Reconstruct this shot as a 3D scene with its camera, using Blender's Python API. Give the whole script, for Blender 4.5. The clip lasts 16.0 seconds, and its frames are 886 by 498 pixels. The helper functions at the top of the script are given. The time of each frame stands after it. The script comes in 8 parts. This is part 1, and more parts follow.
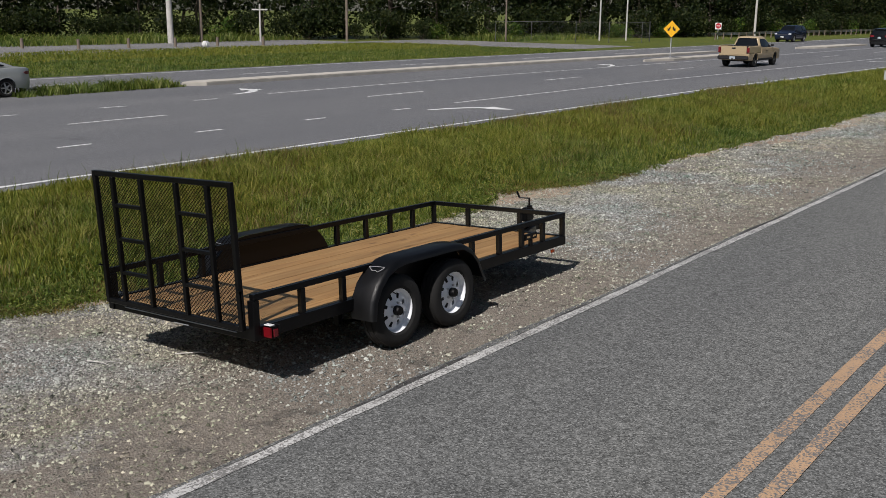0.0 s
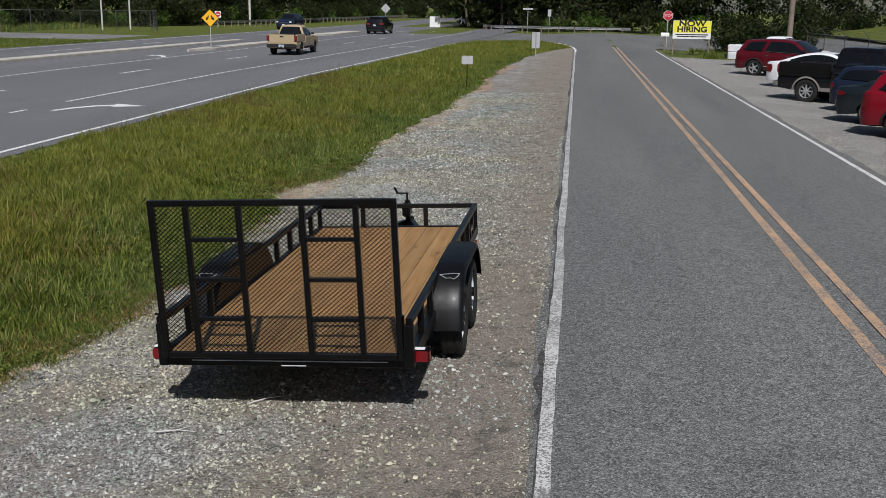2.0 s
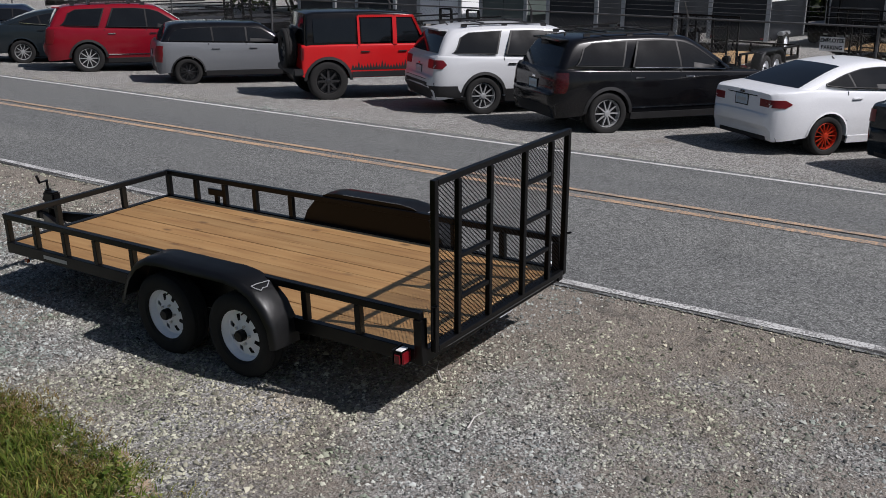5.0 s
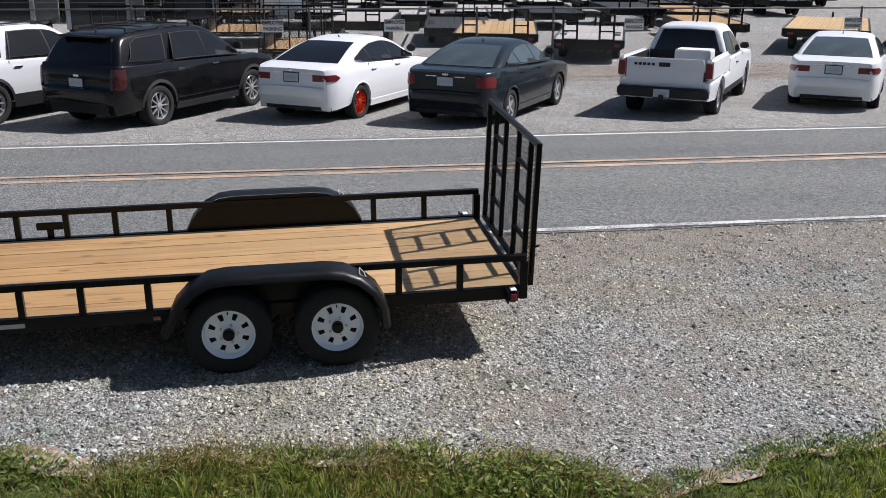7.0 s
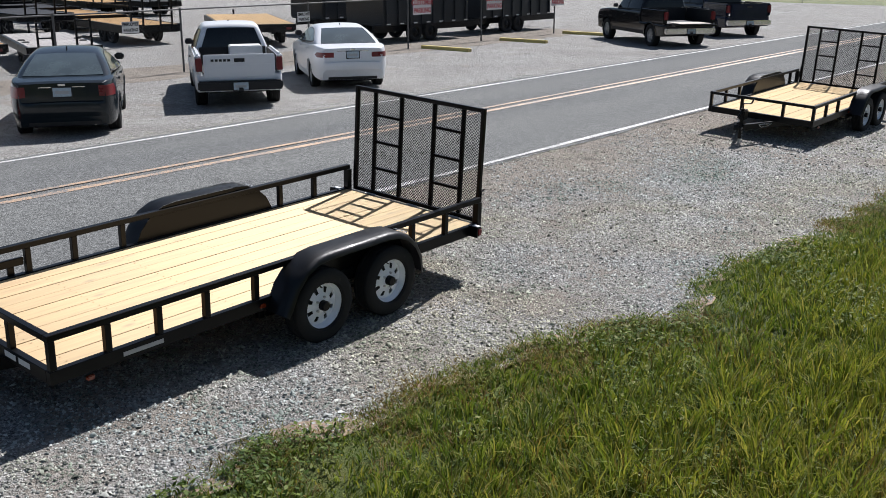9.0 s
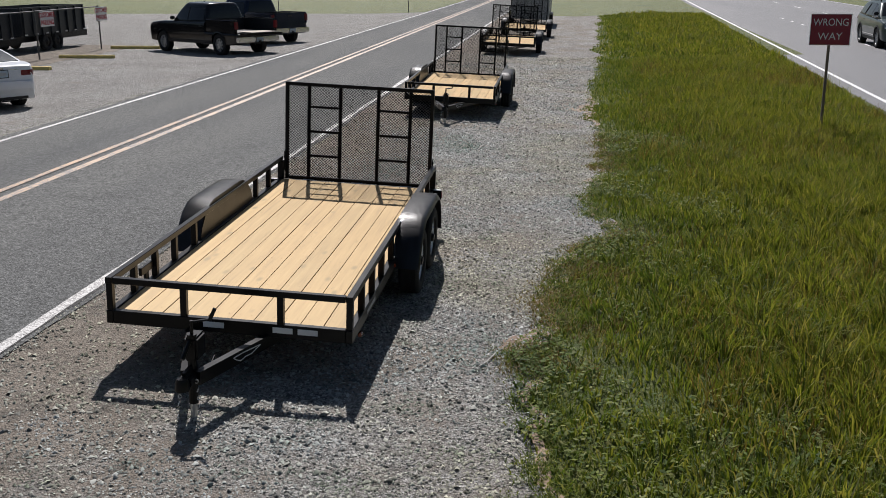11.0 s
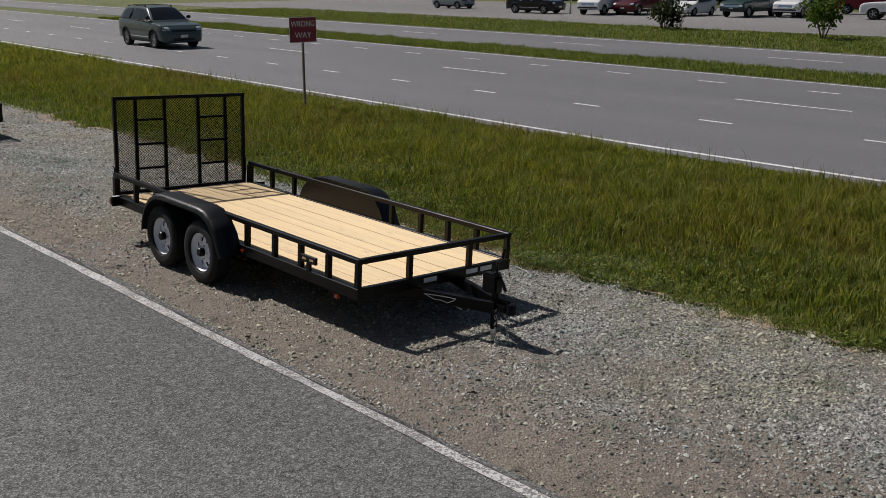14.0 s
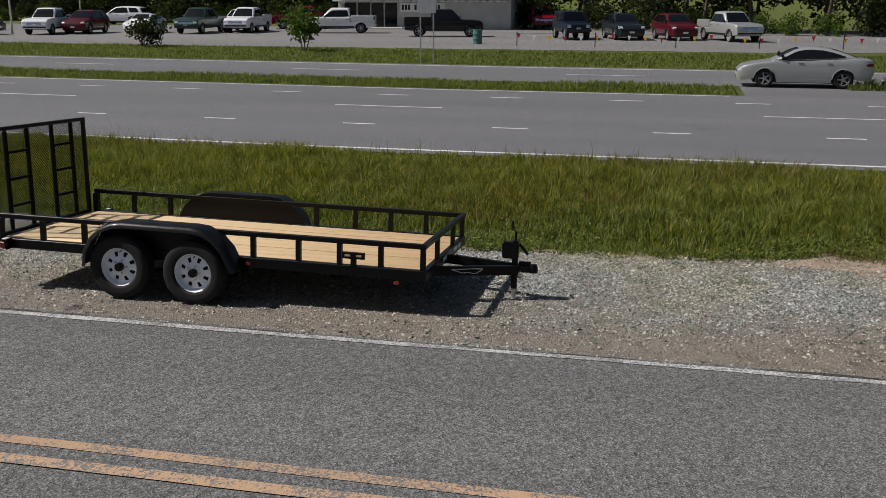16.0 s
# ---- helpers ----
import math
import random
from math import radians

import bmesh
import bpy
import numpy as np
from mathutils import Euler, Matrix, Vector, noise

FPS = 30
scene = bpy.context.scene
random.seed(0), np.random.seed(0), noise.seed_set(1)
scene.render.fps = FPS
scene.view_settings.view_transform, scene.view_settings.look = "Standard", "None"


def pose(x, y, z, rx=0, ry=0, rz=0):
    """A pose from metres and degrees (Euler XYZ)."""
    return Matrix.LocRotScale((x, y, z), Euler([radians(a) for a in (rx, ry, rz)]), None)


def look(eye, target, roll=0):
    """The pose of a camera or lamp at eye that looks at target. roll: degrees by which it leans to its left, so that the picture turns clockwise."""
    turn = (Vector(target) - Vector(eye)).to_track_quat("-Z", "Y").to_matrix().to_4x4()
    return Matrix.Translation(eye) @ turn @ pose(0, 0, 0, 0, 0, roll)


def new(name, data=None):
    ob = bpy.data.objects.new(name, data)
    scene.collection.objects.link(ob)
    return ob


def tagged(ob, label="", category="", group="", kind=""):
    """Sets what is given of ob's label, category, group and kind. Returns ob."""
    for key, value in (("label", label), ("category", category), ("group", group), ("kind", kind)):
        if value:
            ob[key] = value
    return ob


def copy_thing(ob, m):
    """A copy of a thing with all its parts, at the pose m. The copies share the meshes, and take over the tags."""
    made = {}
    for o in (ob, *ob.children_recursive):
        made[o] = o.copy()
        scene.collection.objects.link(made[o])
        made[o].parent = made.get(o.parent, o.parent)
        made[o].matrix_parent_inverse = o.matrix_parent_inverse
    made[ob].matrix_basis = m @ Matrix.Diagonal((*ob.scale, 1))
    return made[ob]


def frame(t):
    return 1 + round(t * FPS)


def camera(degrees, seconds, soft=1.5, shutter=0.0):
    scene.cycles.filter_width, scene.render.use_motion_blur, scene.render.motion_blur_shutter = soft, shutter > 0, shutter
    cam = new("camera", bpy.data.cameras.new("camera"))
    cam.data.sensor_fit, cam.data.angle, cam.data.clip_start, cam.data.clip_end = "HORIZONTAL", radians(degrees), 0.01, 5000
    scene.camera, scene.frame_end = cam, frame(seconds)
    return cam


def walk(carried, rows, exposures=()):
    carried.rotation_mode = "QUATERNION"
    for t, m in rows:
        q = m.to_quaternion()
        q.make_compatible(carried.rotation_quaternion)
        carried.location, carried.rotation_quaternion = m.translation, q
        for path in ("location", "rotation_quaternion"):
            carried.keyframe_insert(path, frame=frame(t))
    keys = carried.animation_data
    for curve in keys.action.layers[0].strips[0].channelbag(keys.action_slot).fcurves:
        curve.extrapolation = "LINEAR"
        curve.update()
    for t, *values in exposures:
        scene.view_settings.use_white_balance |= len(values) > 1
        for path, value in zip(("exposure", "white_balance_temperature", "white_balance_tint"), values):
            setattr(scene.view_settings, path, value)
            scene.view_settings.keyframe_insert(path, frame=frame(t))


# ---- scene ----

# ---------------------------------------------------------------- camera
cam = camera(48.2, 16.0, soft=0.62)
PATH = [
    (0.0, 5.815, -5.118, 3.053, 76.41, -0.55, 37.52),
    (0.5, 4.793, -5.691, 3.038, 76.42, -0.70, 30.53),
    (1.0, 3.689, -6.200, 3.047, 76.38, -0.78, 23.29),
    (1.5, 2.461, -6.608, 3.061, 76.28, -0.85, 15.69),
    (2.0, 1.090, -6.854, 3.065, 76.12, -0.91, 7.57),
    (2.5, -0.389, -6.886, 3.059, 75.90, -0.99, -1.14),
    (3.0, -1.895, -6.683, 3.052, 75.58, -1.01, -10.48),
    (3.5, -3.346, -6.248, 3.050, 75.11, -0.94, -20.64),
    (4.0, -4.694, -5.593, 3.044, 74.50, -0.85, -31.64),
    (4.5, -5.926, -4.732, 3.028, 73.90, -0.77, -43.23),
    (5.0, -7.026, -3.673, 3.018, 73.47, -0.69, -54.98),
    (5.5, -7.970, -2.429, 3.025, 73.25, -0.61, -66.57),
    (6.0, -8.718, -1.031, 3.050, 73.20, -0.55, -77.90),
    (6.5, -9.238, 0.474, 3.081, 73.19, -0.50, -88.97),
    (7.0, -9.513, 2.032, 3.109, 73.15, -0.43, -99.83),
    (7.5, -9.536, 3.597, 3.130, 73.09, -0.33, -110.48),
    (8.0, -9.310, 5.134, 3.143, 73.10, -0.21, -120.81),
    (8.5, -8.848, 6.618, 3.154, 73.22, -0.12, -130.71),
    (9.0, -8.155, 8.012, 3.157, 73.43, -0.08, -140.11),
    (9.5, -7.243, 9.266, 3.141, 73.69, -0.03, -148.93),
    (10.0, -6.146, 10.345, 3.106, 73.96, 0.08, -157.22),
    (10.5, -4.910, 11.229, 3.064, 74.17, 0.22, -165.14),
    (11.0, -3.576, 11.917, 3.038, 74.26, 0.33, -172.91),
    (11.5, -2.171, 12.409, 3.042, 74.23, 0.35, -180.76),
    (12.0, -0.707, 12.700, 3.073, 74.11, 0.23, -188.82),
    (12.5, 0.802, 12.770, 3.110, 74.04, 0.05, -197.13),
    (13.0, 2.319, 12.605, 3.142, 74.08, -0.04, -205.64),
    (13.5, 3.793, 12.208, 3.170, 74.22, -0.03, -214.24),
    (14.0, 5.178, 11.580, 3.189, 74.42, -0.01, -222.89),
    (14.5, 6.441, 10.738, 3.201, 74.64, 0.02, -231.59),
    (15.0, 7.571, 9.714, 3.213, 74.85, 0.08, -240.29),
    (15.5, 8.537, 8.524, 3.215, 75.09, 0.10, -248.85),
    (16.0, 9.285, 7.180, 3.185, 75.42, -0.08, -257.16),
]
walk(cam, [(t, pose(*row)) for t, *row in PATH], exposures=[(0.0, -0.15, 6650, 11), (2.5, -0.15, 6350, 10), (4.7, -0.1, 6350, 13), (7.0, 0.5, 6300, 13), (9.0, 0.52, 6250, 11), (11.5, -0.15, 6600, 12), (12.5, -0.33, 6700, 12), (14.0, -0.3, 6800, 12), (16.0, -0.16, 6800, 12)])

# ---------------------------------------------------------------- daylight
SUN_DIR = Vector((0.16, -0.86, 1.0)).normalized()
world = bpy.data.worlds.new("sky")
scene.world = world
world.use_nodes = True
sky = world.node_tree.nodes.new("ShaderNodeTexSky")
sky.sky_type, sky.sun_disc = "NISHITA", False
sky.sun_elevation, sky.sun_rotation = math.asin(SUN_DIR.z), math.atan2(SUN_DIR.x, SUN_DIR.y)
back = world.node_tree.nodes["Background"]
world.node_tree.links.new(sky.outputs[0], back.inputs[0])
back.inputs[1].default_value = 0.046
lamp = bpy.data.lights.new("sun", "SUN")
lamp.energy, lamp.angle, lamp.color = 4.65, radians(0.53), (1.0, 0.968, 0.955)
sun = new("sun", lamp)
sun.matrix_world = look(SUN_DIR * 100, SUN_DIR * 99)

# ---------------------------------------------------------------- materials
def node_mat(name):
    m = bpy.data.materials.new(name)
    m.use_nodes = True
    return m, m.node_tree.nodes, m.node_tree.links, m.node_tree.nodes["Principled BSDF"]


def rgba(c, k=1.0):
    return (min(c[0] * k, 1), min(c[1] * k, 1), min(c[2] * k, 1), 1)


def noise_of(n, l, co, scale, detail=4.0, rough=0.55):
    t = n.new("ShaderNodeTexNoise")
    t.inputs["Scale"].default_value, t.inputs["Detail"].default_value, t.inputs["Roughness"].default_value = scale, detail, rough
    l.new(co, t.inputs["Vector"])
    return t.outputs["Fac"]


def ramp_of(n, l, fac, stops):
    r = n.new("ShaderNodeValToRGB")
    e = r.color_ramp.elements
    while len(e) < len(stops):
        e.new(0.5)
    for k, (p, c) in zip(e, stops):
        k.position, k.color = p, c if len(c) == 4 else rgba(c)
    l.new(fac, r.inputs["Fac"])
    return r.outputs["Color"]


def mix_of(n, l, fac, a, b, kind="MIX"):
    x = n.new("ShaderNodeMix")
    x.data_type, x.blend_type = "RGBA", kind
    for sock, v in ((x.inputs[0], fac), (x.inputs[6], a), (x.inputs[7], b)):
        if isinstance(v, (int, float)):
            sock.default_value = v
        elif isinstance(v, tuple):
            sock.default_value = v if len(v) == 4 else rgba(v)
        else:
            l.new(v, sock)
    return x.outputs[2]


def bump_of(n, l, height, strength, distance, base=None):
    b = n.new("ShaderNodeBump")
    b.inputs["Strength"].default_value, b.inputs["Distance"].default_value = strength, distance
    l.new(height, b.inputs["Height"])
    if base:
        l.new(base, b.inputs["Normal"])
    return b.outputs["Normal"]


def coords(n, kind="Object"):
    if kind == "World":
        return n.new("ShaderNodeNewGeometry").outputs["Position"]
    return n.new("ShaderNodeTexCoord").outputs[kind]


def plain(name, col, rough=0.5, metal=0.0, var=0.12, scale=5.0, fine=60.0, bump=0.15, coat=0.0, kind="Object", dirt=None, dirt_at=0.62, spec=0.5):
    """A surface with slow stains, a fine grain and slight relief."""
    m, n, l, b = node_mat(name)
    co = coords(n, kind)
    slow, quick = noise_of(n, l, co, scale), noise_of(n, l, co, fine, 2.0)
    c = ramp_of(n, l, slow, [(0.3, rgba(col, 1 - var)), (0.7, rgba(col, 1 + var))])
    c = mix_of(n, l, 0.5 * var, c, ramp_of(n, l, quick, [(0.35, rgba(col, 0.4)), (0.65, rgba(col, 1.6))]))
    if dirt:
        spot = ramp_of(n, l, noise_of(n, l, co, scale * 2.7, 6.0), [(dirt_at, (0, 0, 0)), (dirt_at + 0.12, (0.75, 0.75, 0.75))])
        c = mix_of(n, l, spot, c, dirt)
    l.new(c, b.inputs["Base Color"])
    r = n.new("ShaderNodeMapRange")
    r.inputs[3].default_value, r.inputs[4].default_value = max(rough - 0.1, 0.02), min(rough + 0.12, 1)
    l.new(slow, r.inputs[0])
    l.new(r.outputs[0], b.inputs["Roughness"])
    b.inputs["Metallic"].default_value = metal
    b.inputs["Coat Weight"].default_value = coat
    b.inputs["Specular IOR Level"].default_value = spec
    b.inputs["Coat Roughness"].default_value = 0.06
    if bump:
        l.new(bump_of(n, l, quick, bump, 0.004), b.inputs["Normal"])
    return m


def asphalt(name, dark, light, grain, patch, rough=0.85):
    m, n, l, b = node_mat(name)
    co = coords(n, "World")
    v = n.new("ShaderNodeTexVoronoi")
    v.inputs["Scale"].default_value = grain
    l.new(co, v.inputs["Vector"])
    bw = n.new("ShaderNodeSeparateColor")
    l.new(v.outputs["Color"], bw.inputs[0])
    agg = ramp_of(n, l, bw.outputs[0], [(0.0, rgba(dark, 0.3)), (0.4, rgba(dark, 0.84)), (0.74, light), (0.9, rgba(light, 1.4)), (1.0, rgba(light, 2.0))])
    mid = ramp_of(n, l, noise_of(n, l, co, grain * 0.2, 6.0, 0.8), [(0.36, rgba(dark, 0.35)), (0.5, rgba(dark, 1.1)), (0.66, rgba(light, 1.45))])
    c = mix_of(n, l, 0.4, agg, mid)
    wide = n.new("ShaderNodeMapping")
    wide.inputs["Scale"].default_value = (1.0, 0.12, 1.0)
    l.new(co, wide.inputs["Vector"])
    c = mix_of(n, l, 1.0, c, ramp_of(n, l, noise_of(n, l, wide.outputs[0], patch, 5.0), [(0.3, (0.74, 0.75, 0.78)), (0.7, (1.16, 1.15, 1.12))]), "MULTIPLY")
    spot = ramp_of(n, l, noise_of(n, l, co, 0.55, 5.0), [(0.66, (1, 1, 1)), (0.78, (0.66, 0.66, 0.67))])
    c = mix_of(n, l, 1.0, c, spot, "MULTIPLY")
    l.new(c, b.inputs["Base Color"])
    b.inputs["Roughness"].default_value = rough
    b.inputs["Specular IOR Level"].default_value = 0.2 if rough > 0.9 else 0.42
    l.new(bump_of(n, l, v.outputs["Distance"], 0.5, 0.006), b.inputs["Normal"])
    return m


def gravel(name, tan_from, tan_to, tone=1.0, least=0.02):
    """Crushed stone with trodden tan earth where the wheels of the road have spread it."""
    m, n, l, b = node_mat(name)
    co = coords(n, "World")
    v = n.new("ShaderNodeTexVoronoi")
    v.inputs["Scale"].default_value = 56.0
    l.new(co, v.inputs["Vector"])
    s = n.new("ShaderNodeSeparateColor")
    l.new(v.outputs["Color"], s.inputs[0])
    stone = ramp_of(n, l, s.outputs[0], [(0.0, (0.10, 0.096, 0.09)), (0.25, (0.255, 0.247, 0.23)), (0.7, (0.41, 0.40, 0.375)), (1.0, (0.68, 0.67, 0.635))])
    v2 = n.new("ShaderNodeTexVoronoi")
    v2.inputs["Scale"].default_value = 110.0
    l.new(co, v2.inputs["Vector"])
    s2 = n.new("ShaderNodeSeparateColor")
    l.new(v2.outputs["Color"], s2.inputs[0])
    grit = ramp_of(n, l, s2.outputs[0], [(0.0, (0.16, 0.14, 0.12)), (0.6, (0.30, 0.27, 0.23)), (1.0, (0.44, 0.41, 0.36))])
    earth = ramp_of(n, l, noise_of(n, l, co, 1.1, 8.0, 0.68), [(0.26, (0.18, 0.148, 0.115)), (0.40, (0.27, 0.225, 0.175)), (0.52, (0.305, 0.25, 0.193)), (0.62, (0.34, 0.29, 0.23)), (0.72, (0.41, 0.345, 0.265))])
    earth = mix_of(n, l, 0.55, earth, grit)
    clump = ramp_of(n, l, noise_of(n, l, co, 7.0, 7.0, 0.78), [(0.34, (0.66, 0.66, 0.66)), (0.5, (1, 1, 1)), (0.68, (1.28, 1.27, 1.25))])
    stone = mix_of(n, l, 1.0, stone, clump, "MULTIPLY")
    broad = ramp_of(n, l, noise_of(n, l, co, 0.45, 4.0), [(0.35, (0.84, 0.83, 0.82)), (0.65, (1.1, 1.1, 1.1))])
    stone = mix_of(n, l, 1.0, stone, broad, "MULTIPLY")
    earth = mix_of(n, l, 0.7, earth, mix_of(n, l, 1.0, earth, clump, "MULTIPLY"))
    stone = mix_of(n, l, 1.0, stone, (tone, tone, tone), "MULTIPLY")
    clod = noise_of(n, l, co, 2.4, 9.0, 0.78)
    dark = ramp_of(n, l, clod, [(0.525, (0, 0, 0)), (0.60, (0.85, 0.85, 0.85))])
    earth = mix_of(n, l, dark, earth, mix_of(n, l, 0.72, grit, (0.075, 0.067, 0.056)))
    patch = noise_of(n, l, co, 0.8, 8.0, 0.7)
    xyz = n.new("ShaderNodeSeparateXYZ")
    l.new(co, xyz.inputs[0])
    side = n.new("ShaderNodeMapRange")
    for k, val in zip((1, 2, 3, 4), (tan_from, tan_to, least, 0.22)):
        side.inputs[k].default_value = val
    l.new(xyz.outputs[0], side.inputs[0])
    add = n.new("ShaderNodeMath")
    l.new(patch, add.inputs[0])
    l.new(side.outputs[0], add.inputs[1])
    fac = ramp_of(n, l, add.outputs[0], [(0.46, (0, 0, 0)), (0.62, (0.9, 0.9, 0.9))])
    l.new(mix_of(n, l, fac, stone, earth), b.inputs["Base Color"])
    b.inputs["Roughness"].default_value = 0.95
    b.inputs["Specular IOR Level"].default_value = 0.2
    rough = bump_of(n, l, v.outputs["Distance"], 1.0, 0.016)
    rough = bump_of(n, l, noise_of(n, l, co, 24.0, 8.0, 0.75), 0.75, 0.024, rough)
    rough = bump_of(n, l, clod, 0.7, 0.05, rough)
    l.new(bump_of(n, l, v2.outputs["Distance"], 0.6, 0.006, rough), b.inputs["Normal"])
    return m


def worn_paint(name, col, under, keep):
    m, n, l, b = node_mat(name)
    co = coords(n, "World")
    v = n.new("ShaderNodeTexVoronoi")
    v.inputs["Scale"].default_value = 70.0
    l.new(co, v.inputs["Vector"])
    s = n.new("ShaderNodeSeparateColor")
    l.new(v.outputs["Color"], s.inputs[0])
    add = n.new("ShaderNodeMath")
    add.operation = "MULTIPLY_ADD"
    add.inputs[1].default_value = 0.35
    l.new(s.outputs[0], add.inputs[0])
    l.new(noise_of(n, l, co, 2.2, 6.0, 0.7), add.inputs[2])
    fac = ramp_of(n, l, add.outputs[0], [(keep, (1, 1, 1)), (keep + 0.12, (0, 0, 0))])
    tone = ramp_of(n, l, noise_of(n, l, co, 0.7, 4.0), [(0.3, rgba(col, 0.82)), (0.7, rgba(col, 1.05))])
    l.new(mix_of(n, l, fac, under, tone), b.inputs["Base Color"])
    b.inputs["Roughness"].default_value, b.inputs["Specular IOR Level"].default_value = 0.55, 0.9
    l.new(bump_of(n, l, v.outputs["Distance"], 0.4, 0.004), b.inputs["Normal"])
    return m


def turf(name, cols, island=True):
    """Blades or leaves: each has its own shade, and whole patches turn dry."""
    m, n, l, b = node_mat(name)
    geo = n.new("ShaderNodeNewGeometry")
    if island:
        one = ramp_of(n, l, geo.outputs["Random Per Island"], [(i / (len(cols) - 1), c) for i, c in enumerate(cols)])
    else:
        one = ramp_of(n, l, noise_of(n, l, geo.outputs["Position"], 3.0, 8.0, 0.7), [(0.25 + 0.5 * i / (len(cols) - 1), c) for i, c in enumerate(cols)])
    wide = ramp_of(n, l, noise_of(n, l, geo.outputs["Position"], 0.35, 4.0), [(0.30, (0.50, 0.70, 0.62)), (0.43, (0.95, 1, 1)), (0.53, (1.4, 1.2, 0.85)), (0.60, (1.75, 1.2, 0.8)), (0.68, (1.5, 0.9, 0.75))])
    small = ramp_of(n, l, noise_of(n, l, geo.outputs["Position"], 2.6, 5.0, 0.65), [(0.34, (0.50, 0.58, 0.5)), (0.5, (1, 1, 1)), (0.66, (1.5, 1.4, 1.1))])
    wide = mix_of(n, l, 1.0, wide, small, "MULTIPLY")
    l.new(mix_of(n, l, 1.0, one, wide, "MULTIPLY"), b.inputs["Base Color"])
    b.inputs["Roughness"].default_value = 0.65
    b.inputs["Specular IOR Level"].default_value = 0.25
    if island:
        tr = n.new("ShaderNodeBsdfTranslucent")
        l.new(mix_of(n, l, 1.0, one, (1.1, 1.25, 0.5), "MULTIPLY"), tr.inputs["Color"])
        mx = n.new("ShaderNodeMixShader")
        mx.inputs[0].default_value = 0.42
        l.new(b.outputs[0], mx.inputs[1])
        l.new(tr.outputs[0], mx.inputs[2])
        l.new(mx.outputs[0], n["Material Output"].inputs[0])
    else:
        l.new(bump_of(n, l, noise_of(n, l, geo.outputs["Position"], 9.0, 6.0, 0.8), 1.0, 0.12), b.inputs["Normal"])
    return m


def pine(name):
    m, n, l, b = node_mat(name)
    tc = n.new("ShaderNodeTexCoord")
    info = n.new("ShaderNodeObjectInfo")
    off = n.new("ShaderNodeVectorMath")
    off.operation = "MULTIPLY_ADD"
    off.inputs[1].default_value = (9.0, 37.0, 5.0)
    l.new(info.outputs["Random"], off.inputs[0])
    l.new(tc.outputs["Object"], off.inputs[2])
    mp = n.new("ShaderNodeMapping")
    mp.inputs["Scale"].default_value = (9.0, 0.5, 9.0)
    l.new(off.outputs[0], mp.inputs["Vector"])
    grain = noise_of(n, l, mp.outputs[0], 2.2, 6.0, 0.6)
    c = ramp_of(n, l, grain, [(0.32, (0.29, 0.135, 0.044)), (0.46, (0.40, 0.21, 0.074)), (0.56, (0.43, 0.235, 0.085)), (0.72, (0.51, 0.31, 0.13))])
    tone = n.new("ShaderNodeHueSaturation")
    vr = n.new("ShaderNodeMapRange")
    vr.inputs[3].default_value, vr.inputs[4].default_value = 0.84, 1.12
    l.new(info.outputs["Random"], vr.inputs[0])
    l.new(vr.outputs[0], tone.inputs["Value"])
    l.new(c, tone.inputs["Color"])
    # knots
    km = n.new("ShaderNodeMapping")
    km.inputs["Scale"].default_value = (1.0, 0.42, 1.0)
    l.new(off.outputs[0], km.inputs["Vector"])
    v = n.new("ShaderNodeTexVoronoi")
    v.inputs["Scale"].default_value = 5.4
    l.new(km.outputs[0], v.inputs["Vector"])
    knot = ramp_of(n, l, v.outputs["Distance"], [(0.07, (0.92, 0.92, 0.92)), (0.19, (0, 0, 0))])
    c = mix_of(n, l, knot, tone.outputs[0], (0.15, 0.068, 0.024))
    c = mix_of(n, l, 0.35, c, mix_of(n, l, 1.0, c, ramp_of(n, l, noise_of(n, l, tc.outputs["Object"], 1.6, 6.0), [(0.35, (0.72, 0.68, 0.62)), (0.65, (1.12, 1.1, 1.06))]), "MULTIPLY"))
    l.new(c, b.inputs["Base Color"])
    # planed fibres run along the board: the sheen spreads across the grain
    across = n.new("ShaderNodeVectorTransform")
    across.vector_type, across.convert_from, across.convert_to = "VECTOR", "OBJECT", "WORLD"
    across.inputs[0].default_value = (1, 0, 0)
    l.new(across.outputs[0], b.inputs["Tangent"])
    b.inputs["Roughness"].default_value, b.inputs["Anisotropic"].default_value = 0.79, 0.74
    b.inputs["IOR"].default_value, b.inputs["Specular IOR Level"].default_value = 2.5, 0.95
    b.inputs["Specular Tint"].default_value = (0.98, 0.89, 0.64, 1)
    l.new(bump_of(n, l, grain, 0.12, 0.002), b.inputs["Normal"])
    return m


def car_paint(name, col, rough=0.3, metal=0.0):
    m, n, l, b = node_mat(name)
    co = coords(n, "Object")
    dust = ramp_of(n, l, noise_of(n, l, co, 3.0, 6.0), [(0.45, (0, 0, 0)), (0.85, (0.02, 0.02, 0.02))])
    flake = ramp_of(n, l, noise_of(n, l, co, 240.0, 1.0), [(0.3, rgba(col, 0.88)), (0.7, rgba(col, 1.12))])
    l.new(mix_of(n, l, dust, flake, (0.34, 0.31, 0.27)), b.inputs["Base Color"])
    b.inputs["Roughness"].default_value = rough
    b.inputs["Metallic"].default_value = metal
    b.inputs["Coat Weight"].default_value, b.inputs["Coat Roughness"].default_value = 0.4, 0.04
    b.inputs["Specular IOR Level"].default_value = 0.2
    return m


